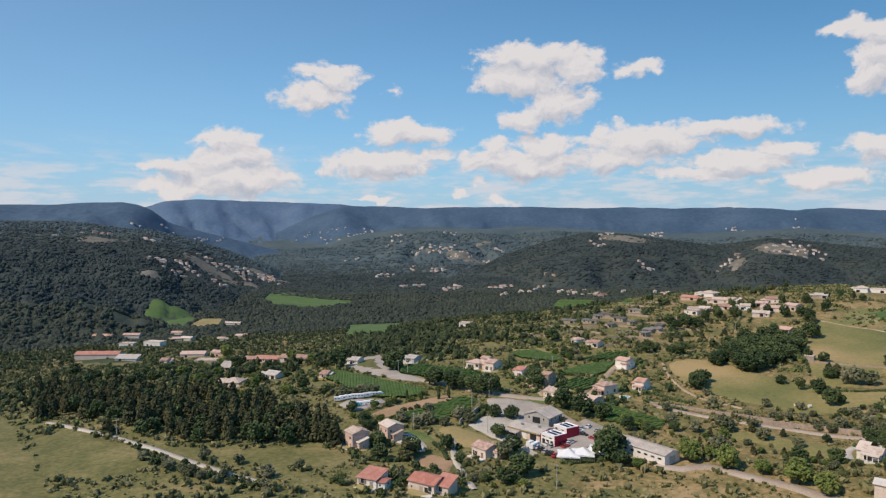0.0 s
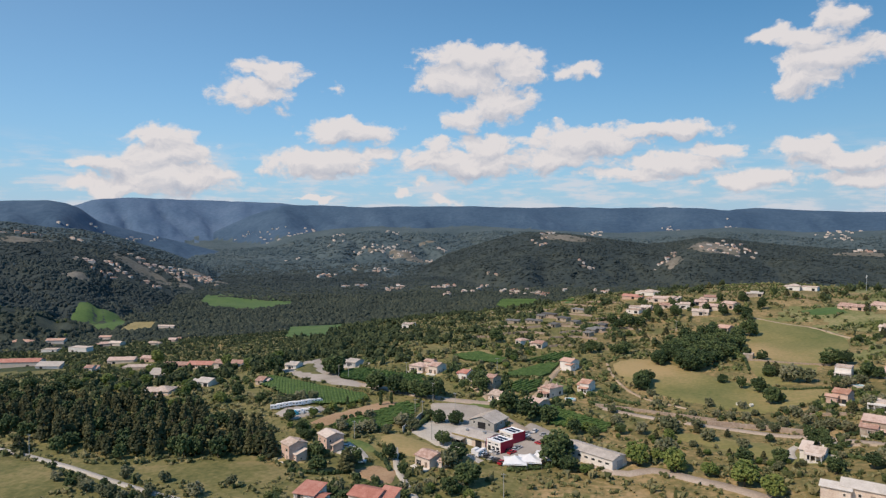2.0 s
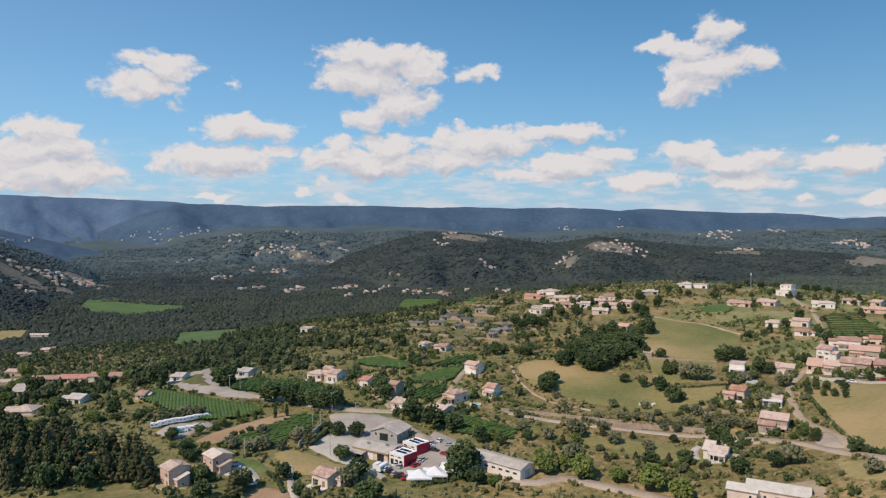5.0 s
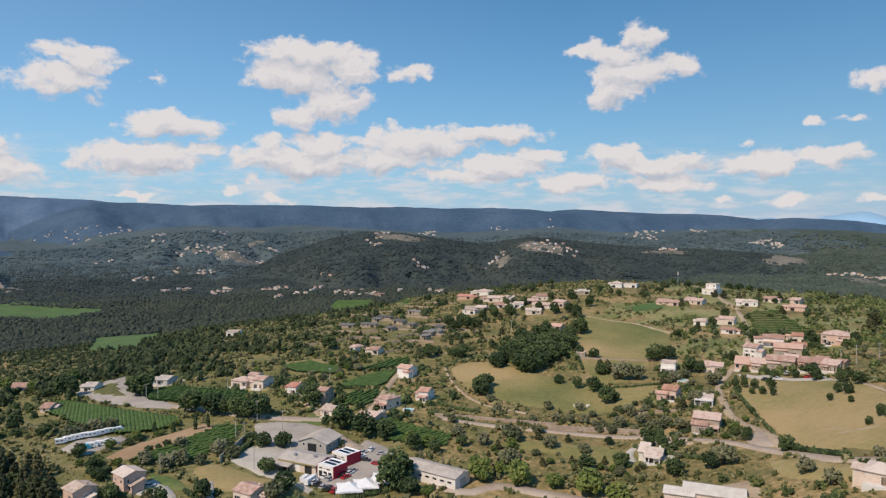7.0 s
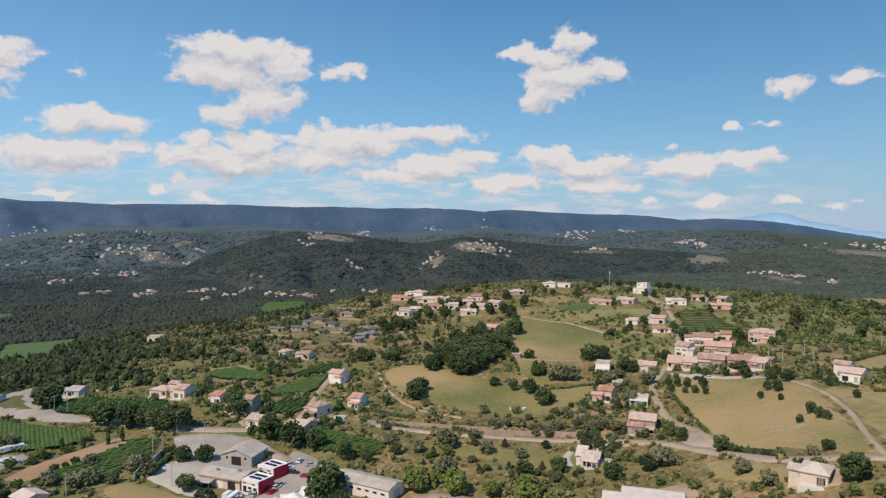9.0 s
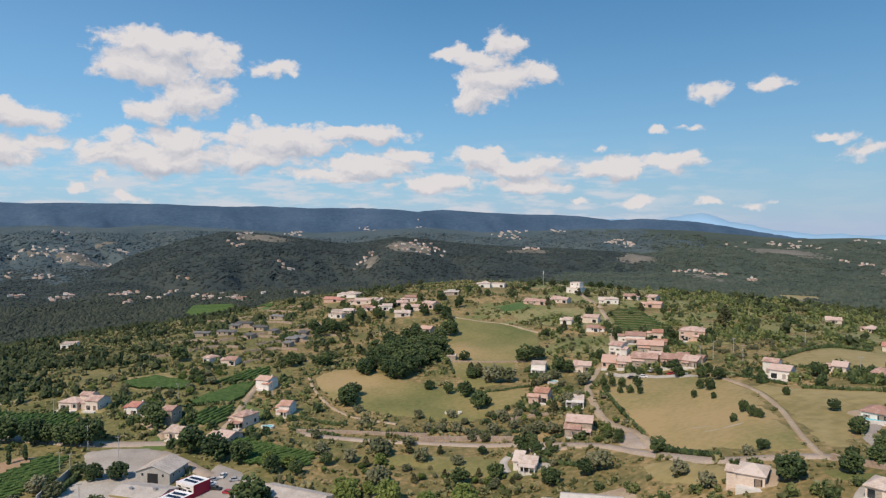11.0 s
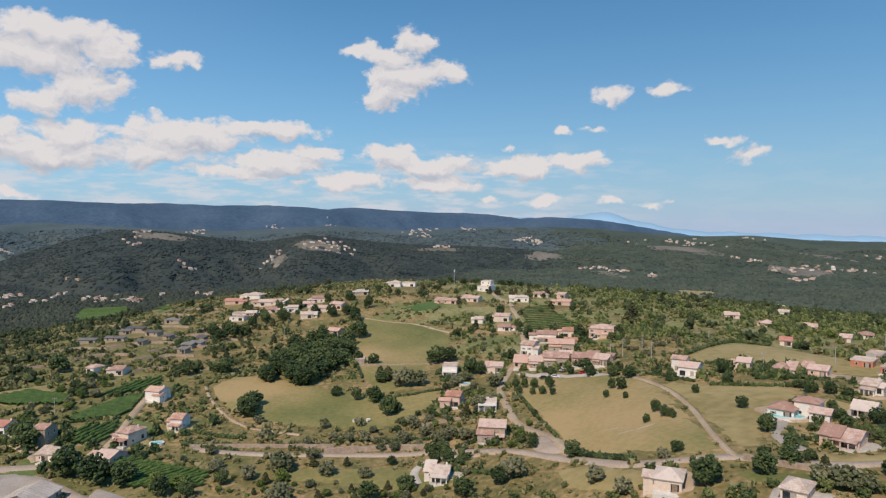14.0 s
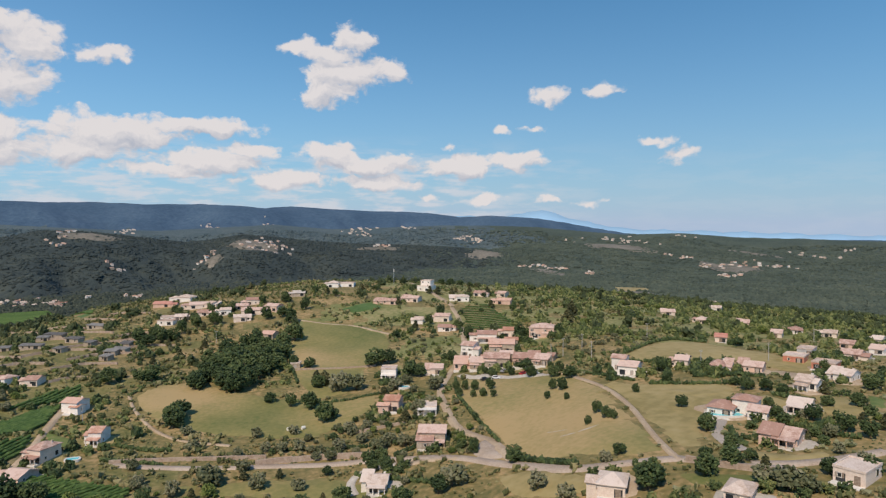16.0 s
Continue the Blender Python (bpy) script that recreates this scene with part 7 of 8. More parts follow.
low_wall([(-116.9, 562.3), (-93.9, 561.8), (-68.2, 539.1)], 1.5, 0.6, M["stone_wall"], label="dry stone terrace wall on the scrub slope")
low_wall([(-81.6, 513.4), (-55.0, 518.7), (-26.8, 505.0)], 1.5, 0.6, M["stone_wall"], label="dry stone terrace wall on the scrub slope")
low_wall([(-95.5, 498.7), (-76.0, 503.5), (-54.4, 493.5)], 1.5, 0.6, M["stone_wall"], label="dry stone terrace wall on the scrub slope")
low_wall([(-67.7, 474.3), (-49.1, 481.8), (-29.1, 476.2)], 1.5, 0.6, M["stone_wall"], label="dry stone terrace wall on the scrub slope")
low_wall([(-49.8, 530.5), (-37.2, 536.1), (-23.6, 526.7)], 1.5, 0.6, M["stone_wall"], label="dry stone terrace wall on the scrub slope")
low_wall([(-108.9, 469.1), (-93.4, 477.4), (-74.4, 468.1)], 1.5, 0.6, M["stone_wall"], label="dry stone terrace wall on the scrub slope")
low_wall([(112.1, 231.3), (114.0, 228.3), (116.3, 225.8)], 0.3, 0.4, M["concrete"], label="line of pale stones on mown grass")
low_wall([(112.0, 222.3), (116.6, 219.3), (123.1, 218.5)], 0.3, 0.4, M["concrete"], label="line of pale stones on mown grass")
low_wall([(-276.3, 1042.5), (-241.5, 1057.1), (-130.0, 678.3)], 1.3, 0.6, M["stone_wall"], label="dry stone terrace wall on the scrub slope")
low_wall([(-186.6, 727.1), (-145.9, 675.2), (-106.2, 605.5)], 1.3, 0.6, M["stone_wall"], label="dry stone terrace wall on the scrub slope")
low_wall([(-56.9, 516.6), (-35.9, 517.5), (-14.4, 506.8)], 1.3, 0.6, M["stone_wall"], label="dry stone terrace wall on the scrub slope")
low_wall([(-46.1, 491.0), (-28.4, 496.9), (-9.9, 488.8)], 1.3, 0.6, M["stone_wall"], label="dry stone terrace wall on the scrub slope")
low_wall([(-71.7, 451.2), (-56.0, 457.4), (-38.7, 451.6)], 1.3, 0.6, M["stone_wall"], label="dry stone terrace wall on the scrub slope")
low_wall([(-131.4, 512.3), (-115.1, 513.7), (-95.0, 496.1)], 1.3, 0.6, M["stone_wall"], label="dry stone terrace wall on the scrub slope")
low_wall([(-130.8, 452.8), (-119.0, 456.9), (-103.8, 447.1)], 1.3, 0.6, M["stone_wall"], label="dry stone terrace wall on the scrub slope")
low_wall([(-67.1, 421.8), (-57.3, 425.9), (-46.5, 421.8)], 1.3, 0.6, M["stone_wall"], label="dry stone terrace wall on the scrub slope")
low_wall([(-69.9, 634.7), (-51.5, 631.1), (-32.5, 613.5)], 1.3, 0.6, M["stone_wall"], label="dry stone terrace wall on the scrub slope")
low_wall([(-105.4, 662.8), (-80.0, 632.8), (-56.7, 603.7)], 1.3, 0.6, M["stone_wall"], label="dry stone terrace wall on the scrub slope")
drape("dry_terrace", [(88.6, 218.3), (96.7, 205.0), (101.5, 188.8), (98.3, 178.3), (91.0, 187.8), (85.1, 202.6)], M["straw_field"], label="bare tan terraces below the road")
drape("dry_terrace", [(115.8, 173.0), (126.2, 163.6), (136.7, 153.8), (141.2, 145.8), (132.1, 146.4), (122.6, 154.3), (114.3, 164.9)], M["meadow"], label="dry bank below the road")
drape("dry_terrace", [(159.1, 242.0), (171.2, 229.7), (183.3, 226.8), (174.8, 220.0), (162.8, 225.1)], M["straw_field"], label="bleached grass between the gardens")
drape("dry_terrace", [(198.3, 207.3), (204.8, 200.0), (197.4, 186.0), (182.1, 180.7), (183.8, 190.8)], M["straw_field"], label="pale garden ground among the villas")
drape("dry_terrace", [(217.5, 249.1), (226.0, 237.9), (233.0, 226.5), (221.8, 221.5), (213.2, 233.6)], M["track"], label="bare pale ground of a building plot")
drape("dry_terrace", [(-10.2, 278.2), (18.5, 270.7), (46.1, 259.9), (65.5, 239.3), (59.3, 230.9), (36.1, 247.2), (10.0, 261.6)], M["meadow"], label="mown grass terrace above the road")
drape("lawn", [(-55.6, 348.4), (-44.2, 339.9), (-39.3, 328.5), (-46.7, 328.6)], M["lawn"], label="green garden lawn")
drape("lawn", [(214.5, 200.9), (213.9, 193.8), (201.4, 184.0), (201.8, 189.6)], M["lawn"], label="green garden lawn")
drape("yard", [(120.1, 344.4), (132.3, 331.0), (145.2, 309.7), (152.0, 298.6), (146.3, 295.7), (133.0, 319.6), (120.7, 334.5)], M["gravel"], 0.64, label="pale stony forecourt of the hamlet")
drape("yard", [(90.0, 242.2), (95.8, 249.0), (98.5, 246.6), (97.3, 235.6), (95.3, 228.2), (90.2, 235.2)], M["road_tan"], 0.67, label="pale parking ground beside the lane")
hedge([(-26.8, 386.5), (-16.6, 402.3), (2.6, 404.7), (24.5, 376.8)], 1.3, 1.1)
hedge([(44.1, 352.7), (53.5, 343.6), (65.8, 338.4), (82.5, 338.5)], 1.2, 1.1)
hedge([(118.5, 335.2), (109.0, 305.3), (103.6, 267.8), (99.9, 242.4)], 1.3, 1.1)
hedge([(152.8, 300.4), (157.3, 276.3), (162.2, 256.2)], 1.2, 1.1)
hedge([(163.7, 247.8), (173.3, 238.2), (185.4, 231.0)], 1.4, 1.2)
hedge([(179.0, 289.1), (191.8, 275.6), (204.1, 263.2)], 1.3, 1.1)
hedge([(189.6, 303.0), (224.9, 319.8), (239.7, 309.5)], 1.5, 1.3)
hedge([(54.0, 457.2), (51.7, 415.2), (50.5, 377.1)], 1.3, 1.1)
hedge([(-85.5, 344.4), (-66.5, 347.0), (-59.4, 347.2)], 1.3, 1.1)
hedge([(33.7, 294.0), (50.8, 285.4), (66.9, 276.3)], 1.3, 1.1)
hedge([(-127.9, 191.3), (-114.5, 193.1), (-105.4, 198.7)], 1.5, 1.3)
hedge([(-105.2, 219.8), (-98.9, 213.6), (-92.7, 204.5)], 1.4, 1.3)
hedge([(-49.4, 215.8), (-40.5, 220.1), (-32.4, 225.0)], 1.5, 1.3)
hedge([(150.3, 192.4), (145.5, 184.9), (142.1, 177.1)], 1.4, 1.2)
hedge([(186.9, 212.6), (188.3, 206.9), (191.1, 200.6)], 1.4, 1.2)
hedge([(169.0, 180.3), (168.7, 172.7), (171.0, 167.8)], 1.4, 1.2)
house(-117.1, 543.5, -8, 11.3, 4.4, 2.6, "wall_stone", "roof_slate", "shed", pitch=0.1, shutters=False, chimney=False, name="shed", label="low dark stone shed with a weathered dark roof", far=True)
house(-97.3, 533.1, -15, 13.6, 4.4, 2.6, "wall_stone", "roof_slate", "shed", pitch=0.1, shutters=False, chimney=False, name="shed", label="low dark stone shed with a weathered dark roof", far=True)
house(-90.2, 568.9, -31, 14.4, 4.4, 2.6, "wall_stone", "roof_slate", "shed", pitch=0.1, shutters=False, chimney=False, name="shed", label="low dark stone shed with a weathered dark roof", far=True)
house(-73.4, 537.2, -41, 12.0, 4.4, 2.6, "wall_stone", "roof_slate", "shed", pitch=0.1, shutters=False, chimney=False, name="shed", label="low dark stone shed with a weathered dark roof", far=True)
house(-65.1, 576.9, -39, 14.9, 4.4, 2.6, "wall_stone", "roof_slate", "shed", pitch=0.1, shutters=False, chimney=False, name="shed", label="low dark stone shed with a weathered dark roof", far=True)
house(-40.6, 484.0, -30, 9.9, 4.4, 2.6, "wall_stone", "roof_slate", "shed", pitch=0.1, shutters=False, chimney=False, name="shed", label="low dark stone shed with a weathered dark roof", far=True)
house(-46.0, 466.1, -36, 6.0, 4.4, 2.6, "wall_stone", "roof_slate", "shed", pitch=0.1, shutters=False, chimney=False, name="shed", label="low dark stone shed with a weathered dark roof", far=True)
house(-15.4, 566.7, -5, 13.6, 7.9, 2.8, "wall_white", "roof_pale", "flat", chimney=False, far=True)
drape("yard", [(-124.8, 219.6), (-124.6, 227.5), (-121.0, 230.3), (-113.5, 223.8), (-106.4, 215.5), (-106.8, 211.3), (-114.7, 216.2), (-119.9, 215.6)], M["gravel"], 0.70, label="pale gravel drive of the pink house")
drape("dry_bank", [(-112.2, 240.1), (-107.7, 246.6), (-91.5, 239.4), (-71.9, 228.6), (-60.4, 220.6), (-72.6, 214.6), (-90.5, 220.0), (-103.1, 226.4)], M["meadow"], label="tawny grass between the houses and the yard")
drape("dry_terrace", [(174.0, 216.5), (185.3, 213.3), (185.3, 204.0), (172.2, 195.6), (164.5, 198.9)], M["straw_field"], label="bleached grass beside the villas")
drape("dry_terrace", [(139.7, 172.5), (146.2, 166.1), (157.0, 164.1), (152.8, 160.4), (142.2, 162.3), (136.2, 166.9)], M["straw_field"], label="dry bank above the road")
vineyard([(-271.5, 1122.2), (-296.1, 1279.4), (-219.7, 1233.8), (-86.1, 718.3), (-79.8, 659.9), (-189.7, 1072.0), (-231.7, 1038.8)], -10, 2.4, "dense green vines behind the ridge hamlet")


# worn ground and drives round the nearer houses
rng = random.Random(95)
for k, (x, y, reach) in enumerate(HOMES):
    if math.hypot(x, y) > 430 or rng.random() < 0.2:
        continue
    outline = []
    for j in range(11):
        a, r = 2 * math.pi * j / 11, reach * rng.uniform(0.62, 1.12)
        outline.append((x + r * math.cos(a), y + r * math.sin(a)))
    drape("yard", outline, M[rng.choice(("gravel", "track", "straw_field", "straw_field"))], 0.30 + 0.002 * k, label="pale worn ground and drive round a house", category="yard", keep=False, fray=1.5)


# ---------------------------------------------------------------- trees that stand apart
def sprinkle(outline, count, kinds, least, most, seed):
    """Garden trees and bushes here and there inside an outline, off roads and houses."""
    rng = random.Random(seed)
    xs, ys = [p[0] for p in outline], [p[1] for p in outline]
    for _ in range(count * 12):
        x, y = rng.uniform(min(xs), max(xs)), rng.uniform(min(ys), max(ys))
        if count and inside(np.array(x), np.array(y), outline) and not is_taken(np.array([x]), np.array([y]))[0]:
            tree(rng.choice(kinds.split()), x, y, rng.uniform(least, most))
            count -= 1


tree("oak", -5.7, 343.7, 4.8)
tree("oak", 2.4, 389.9, 4.6)
tree("oak", 13.4, 415.8, 5.8)
tree("oak", 16.6, 379.7, 5.8)
tree("oak", 26.0, 408.1, 5.8)
tree("oak", 33.9, 417.1, 5.6)
tree("oak", 40.1, 437.6, 5.7)
tree("oak", 48.6, 428.1, 5.6)
tree("oak", 25.8, 432.7, 6.4)
tree("oak", 20.4, 375.0, 5.2)
tree("oak", 28.8, 384.0, 5.4)
tree("oak", 38.6, 402.7, 5.5)
tree("oak", 43.9, 412.2, 5.3)
tree("oak", 16.5, 425.0, 5.7)
tree("oak", 7.7, 408.8, 5.1)
tree("oak", 52.4, 455.0, 5.3)
tree("oak", 60.8, 470.7, 6.5)
tree("oak", 31.8, 455.6, 5.9)
tree("oak", 19.5, 452.8, 5.5)
tree("oak", 9.9, 432.9, 5.2)
tree("oak", 33.7, 395.1, 5.1)
tree("oak", 24.5, 378.4, 4.8)
tree("oak", 52.7, 410.5, 2.8, 1.45)
tree("oak", 45.5, 445.0, 5.2)
tree("oak", 37.6, 469.4, 4.8)
tree("oak", 51.1, 337.0, 4.4)
tree("oak", 53.9, 317.8, 4.5)
tree("oak", 59.0, 366.6, 3.8)
tree("oak", 60.4, 404.8, 3.4)
tree("oak", 35.1, 354.6, 3.1)
tree("oak", 43.3, 343.6, 2.8, 1.45)
tree("oak", 93.7, 391.8, 6.1)
tree("oak", 100.4, 390.0, 4.5)
tree("oak", 102.5, 354.4, 4.6)
tree("oak", 106.5, 351.5, 3.3)
tree("oak", 58.0, 319.8, 2.8)
tree("pine", 81.1, 291.4, 2.7)
tree("pine", 62.7, 369.6, 3.8)
tree("pine", 59.2, 373.3, 3.1)
tree("pine", 84.0, 335.2, 2.3)
tree("pine", 135.7, 457.1, 2.6)
tree("pine", 227.4, 418.9, 5.0)
tree("pine", 219.1, 409.2, 4.2)
tree("oak", 112.1, 316.5, 2.0, 1.45)
tree("oak", 115.7, 315.5, 2.0, 1.45)
tree("oak", 118.5, 311.0, 2.1, 1.45)
tree("oak", 116.9, 297.3, 1.7, 1.45)
tree("oak", 123.8, 305.9, 2.3, 1.45)
tree("oak", 119.3, 292.2, 1.5, 1.45)
tree("oak", 110.1, 306.9, 1.6, 1.45)
tree("oak", 113.7, 300.4, 1.5, 1.45)
tree("oak", 137.0, 274.2, 1.9, 1.45)
tree("oak", 138.3, 268.9, 2.2, 1.45)
tree("oak", 129.6, 264.9, 1.4, 1.45)
tree("oak", 132.8, 255.6, 1.2, 1.45)
tree("oak", 130.1, 230.8, 1.9, 1.45)
tree("oak", 129.1, 223.4, 2.2)
tree("oak", 152.7, 241.5, 1.5, 1.45)
tree("oak", 129.8, 220.3, 1.4, 1.45)
tree("oak", 122.0, 222.9, 1.3, 1.45)
tree("oak", 113.5, 192.5, 2.1)
tree("oak", 108.6, 192.0, 1.1, 1.45)
tree("oak", 153.4, 217.3, 2.3)
tree("oak", 143.7, 194.0, 2.7)
tree("oak", 127.4, 174.9, 1.9)
tree("oak", 129.0, 167.6, 3.2)
tree("oak", 106.5, 169.7, 4.1)
tree("oak", 95.4, 221.0, 2.7)
tree("oak", 60.1, 261.0, 3.2)
tree("oak", 63.6, 250.6, 2.4)
tree("oak", 45.8, 263.2, 2.1)
tree("oak", 188.8, 218.2, 2.5)
tree("oak", 185.1, 222.0, 2.3)
tree("oak", 185.9, 229.1, 2.2)
tree("oak", 92.8, 246.6, 1.5, 1.45)
tree("oak", 135.0, 167.6, 1.9)
tree("oak", 173.5, 173.7, 3.0)
tree("oak", 168.4, 174.2, 2.1)
tree("oak", 174.4, 167.3, 2.8)
tree("oak", 169.6, 194.1, 2.3)
tree("oak", 175.9, 203.8, 2.0)
tree("oak", 175.3, 186.1, 2.7)
tree("oak", 190.1, 194.5, 2.4)
tree("oak", 197.6, 189.9, 2.9)
tree("oak", 189.2, 211.3, 2.3)
tree("oak", 223.6, 206.1, 3.6)
tree("oak", 151.8, 148.2, 2.6)
tree("oak", 143.7, 152.4, 2.2)
tree("oak", 184.3, 222.5, 2.2, 1.45)
tree("oak", 235.6, 236.2, 2.2, 1.45)
tree("oak", 190.6, 251.5, 3.0)
tree("oak", 178.8, 262.0, 2.5, 1.45)
tree("oak", 168.3, 244.5, 2.1, 1.45)
tree("olive", 128.6, 149.9, 3.7)
tree("olive", 126.7, 154.9, 2.9)
tree("olive", 131.1, 147.0, 2.8)
tree("olive", 66.9, 354.6, 5.4)
tree("olive", 74.7, 353.0, 4.9)
tree("olive", 90.7, 340.3, 3.6)
tree("olive", 105.5, 326.6, 4.0)
tree("olive", 76.2, 223.3, 4.6)
tree("olive", 88.0, 295.9, 3.6)
tree("olive", 97.5, 345.1, 3.2)
tree("olive", 94.9, 302.4, 3.0)
tree("olive", -14.9, 278.1, 2.2)
tree("olive", -3.2, 267.9, 2.8)
tree("olive", 8.0, 270.7, 4.8)
tree("olive", 18.0, 294.2, 2.5)
tree("olive", 28.2, 295.8, 2.3)
tree("olive", 40.0, 289.7, 2.5)
tree("olive", 44.5, 278.3, 2.2)
tree("olive", 2.2, 308.0, 3.0)
tree("olive", -0.2, 328.3, 2.7)
tree("olive", 60.6, 296.9, 3.1)
tree("olive", 67.5, 297.6, 2.5)
tree("olive", 53.3, 281.9, 2.9)
tree("olive", 71.0, 276.0, 2.9)
tree("olive", 62.3, 284.3, 2.5)
tree("olive", 74.4, 269.1, 2.8)
tree("olive", 40.4, 309.7, 2.5)
tree("olive", 26.4, 312.8, 2.5)
tree("bright", -3.8, 235.1, 4.4)
tree("bright", 8.9, 228.5, 4.5)
tree("bright", 3.0, 235.8, 2.7)
tree("bright", -25.2, 268.3, 3.2)
tree("bright", -33.4, 272.7, 2.9)
tree("bright", 7.7, 263.1, 2.6)
tree("bright", 32.8, 220.6, 5.0)
tree("bright", 21.2, 223.5, 3.4)
tree("oak", -33.5, 230.5, 6.6)
tree("oak", -65.8, 291.4, 6.1)
tree("oak", -53.7, 280.3, 6.3)
tree("oak", -44.0, 276.3, 4.8)
tree("oak", -31.2, 263.7, 3.6)
tree("oak", -22.3, 260.1, 2.9)
tree("oak", -93.6, 267.8, 3.8)
tree("oak", -85.4, 267.2, 4.2)
tree("oak", -100.9, 273.0, 3.1)
tree("oak", -11.9, 267.1, 2.8)
tree("oak", -144.3, 312.1, 6.1)
tree("oak", -132.0, 309.7, 6.5)
tree("oak", -119.6, 306.9, 5.3)
tree("oak", -108.5, 304.8, 6.4)
tree("oak", -114.1, 305.2, 5.0)
tree("oak", -126.9, 309.6, 4.6)
tree("oak", -185.0, 341.1, 7.4)
tree("oak", -87.6, 321.2, 5.5)
tree("oak", -93.3, 332.2, 5.0)
tree("oak", -106.3, 435.2, 5.9)
tree("oak", -2.8, 351.7, 4.5)
tree("oak", -18.2, 406.9, 4.6)
tree("oak", -23.2, 406.6, 4.0)
tree("oak", -38.2, 407.3, 4.6)
tree("cypress", -147.1, 281.5, 0.9)
tree("cypress", -139.9, 284.5, 0.9)
tree("cypress", -131.6, 287.9, 1.0)
tree("cypress", -127.2, 291.3, 1.0)
tree("cypress", -153.3, 276.6, 0.7)
tree("olive", -176.7, 275.6, 3.4)
tree("olive", -172.7, 279.9, 3.7)
tree("olive", -167.7, 282.8, 3.5)
tree("olive", -179.5, 271.6, 3.4)
tree("olive", -108.1, 256.0, 3.6)
tree("olive", -101.1, 253.1, 3.5)
tree("olive", -118.7, 245.4, 3.7)
tree("olive", -122.9, 242.3, 3.6)
tree("olive", -110.8, 245.7, 2.6)
tree("olive", -132.2, 244.8, 3.1)
tree("oak", -185.0, 339.7, 7.0)
tree("oak", -227.2, 343.4, 6.9)
tree("oak", -71.1, 220.5, 4.9)
tree("oak", -60.7, 199.1, 5.4)
tree("oak", -82.2, 237.7, 3.8)
tree("oak", -34.3, 225.1, 5.8)
tree("oak", -27.4, 220.6, 3.8)
tree("oak", -106.6, 263.6, 2.8)
tree("oak", -109.8, 208.4, 2.5)
tree("oak", -125.6, 209.3, 4.0)
tree("bright", -3.7, 231.3, 4.8)
tree("bright", 9.9, 226.0, 4.6)
tree("bright", 31.9, 216.5, 4.4)
tree("bright", 39.4, 207.7, 4.2)
tree("bright", -21.1, 219.1, 2.8)
tree("oak", -108.6, 205.4, 4.5)
tree("oak", -97.2, 215.4, 3.7)
tree("oak", -151.5, 213.1, 4.4)
tree("oak", -153.6, 207.9, 4.3)
tree("oak", -117.9, 195.1, 4.0)
tree("oak", -61.0, 199.1, 4.7)
tree("oak", -64.7, 190.6, 3.6)
tree("oak", 63.9, 261.7, 3.0)
tree("oak", -5.3, 339.3, 4.9)
tree("pine", -243.6, 177.2, 3.7)
tree("pine", -144.2, 203.6, 4.2)
tree("pine", -107.9, 198.9, 4.0)
tree("olive", -165.2, 168.5, 2.5)
tree("olive", -180.5, 167.0, 2.9)
tree("olive", -201.5, 156.2, 2.3)
tree("olive", -184.3, 152.0, 2.8)
tree("olive", -173.1, 150.8, 2.7)
tree("olive", -145.2, 160.1, 3.1)
tree("olive", -140.5, 173.1, 2.3)
tree("olive", -162.2, 157.7, 2.2)
tree("olive", -127.0, 263.5, 3.2)
tree("olive", -71.7, 213.0, 4.0)
tree("oak", -374.7, 276.5, 5.6)
tree("oak", -374.6, 296.5, 5.8)
tree("oak", -334.0, 276.4, 5.4)
tree("oak", -335.9, 295.0, 5.2)
tree("oak", -368.9, 317.7, 4.9)
tree("oak", -308.1, 344.1, 6.1)
tree("oak", -255.2, 299.3, 4.3)
tree("oak", -392.9, 299.7, 4.8)
tree("oak", -333.1, 267.6, 4.8)
tree("oak", -216.2, 287.7, 4.0)
tree("oak", -194.8, 276.9, 3.4)
tree("oak", -221.0, 259.7, 3.8)
tree("oak", -149.3, 237.9, 3.0)
tree("oak", -162.5, 250.6, 3.1)
tree("oak", -141.2, 228.4, 2.8)
tree("oak", -468.5, 344.5, 5.5)
tree("bright", -428.8, 475.5, 6.6)
tree("bright", -282.0, 370.7, 4.2, 1.45)
tree("bright", -259.2, 363.9, 4.4)
tree("bright", -246.8, 379.6, 4.5)
tree("bright", -329.3, 313.5, 4.7)
tree("bright", -294.7, 292.7, 4.4)
tree("bright", -299.2, 312.3, 4.1)
tree("bright", -247.8, 284.8, 3.4, 1.45)
tree("bright", -217.3, 273.7, 3.9)
tree("bright", -233.1, 257.1, 3.4)
tree("bright", -342.1, 367.3, 4.7)
tree("oak", -5.4, 343.5, 4.8)
tree("oak", 2.4, 392.6, 5.0)
tree("oak", 59.8, 255.9, 2.2)
tree("oak", 63.7, 255.0, 2.6)
tree("oak", 46.0, 238.6, 3.4)
tree("oak", 33.8, 238.4, 3.7)
tree("oak", 60.5, 221.9, 3.5)
tree("oak", 71.4, 221.7, 3.2)
tree("oak", 96.9, 224.4, 2.8)
tree("oak", 90.3, 241.5, 2.1, 1.45)
tree("oak", 108.3, 171.0, 3.5)
tree("oak", 120.3, 166.2, 3.2)
tree("oak", 136.4, 176.1, 2.3)
tree("oak", 127.5, 175.4, 1.8)
tree("oak", 193.4, 268.5, 3.2)
tree("oak", 146.8, 197.3, 2.8)
tree("olive", 8.4, 273.9, 2.9)
tree("olive", 22.9, 261.5, 3.3)
tree("olive", 35.3, 255.3, 2.7)
tree("olive", -14.4, 281.1, 2.5)
tree("olive", -17.5, 296.9, 2.5)
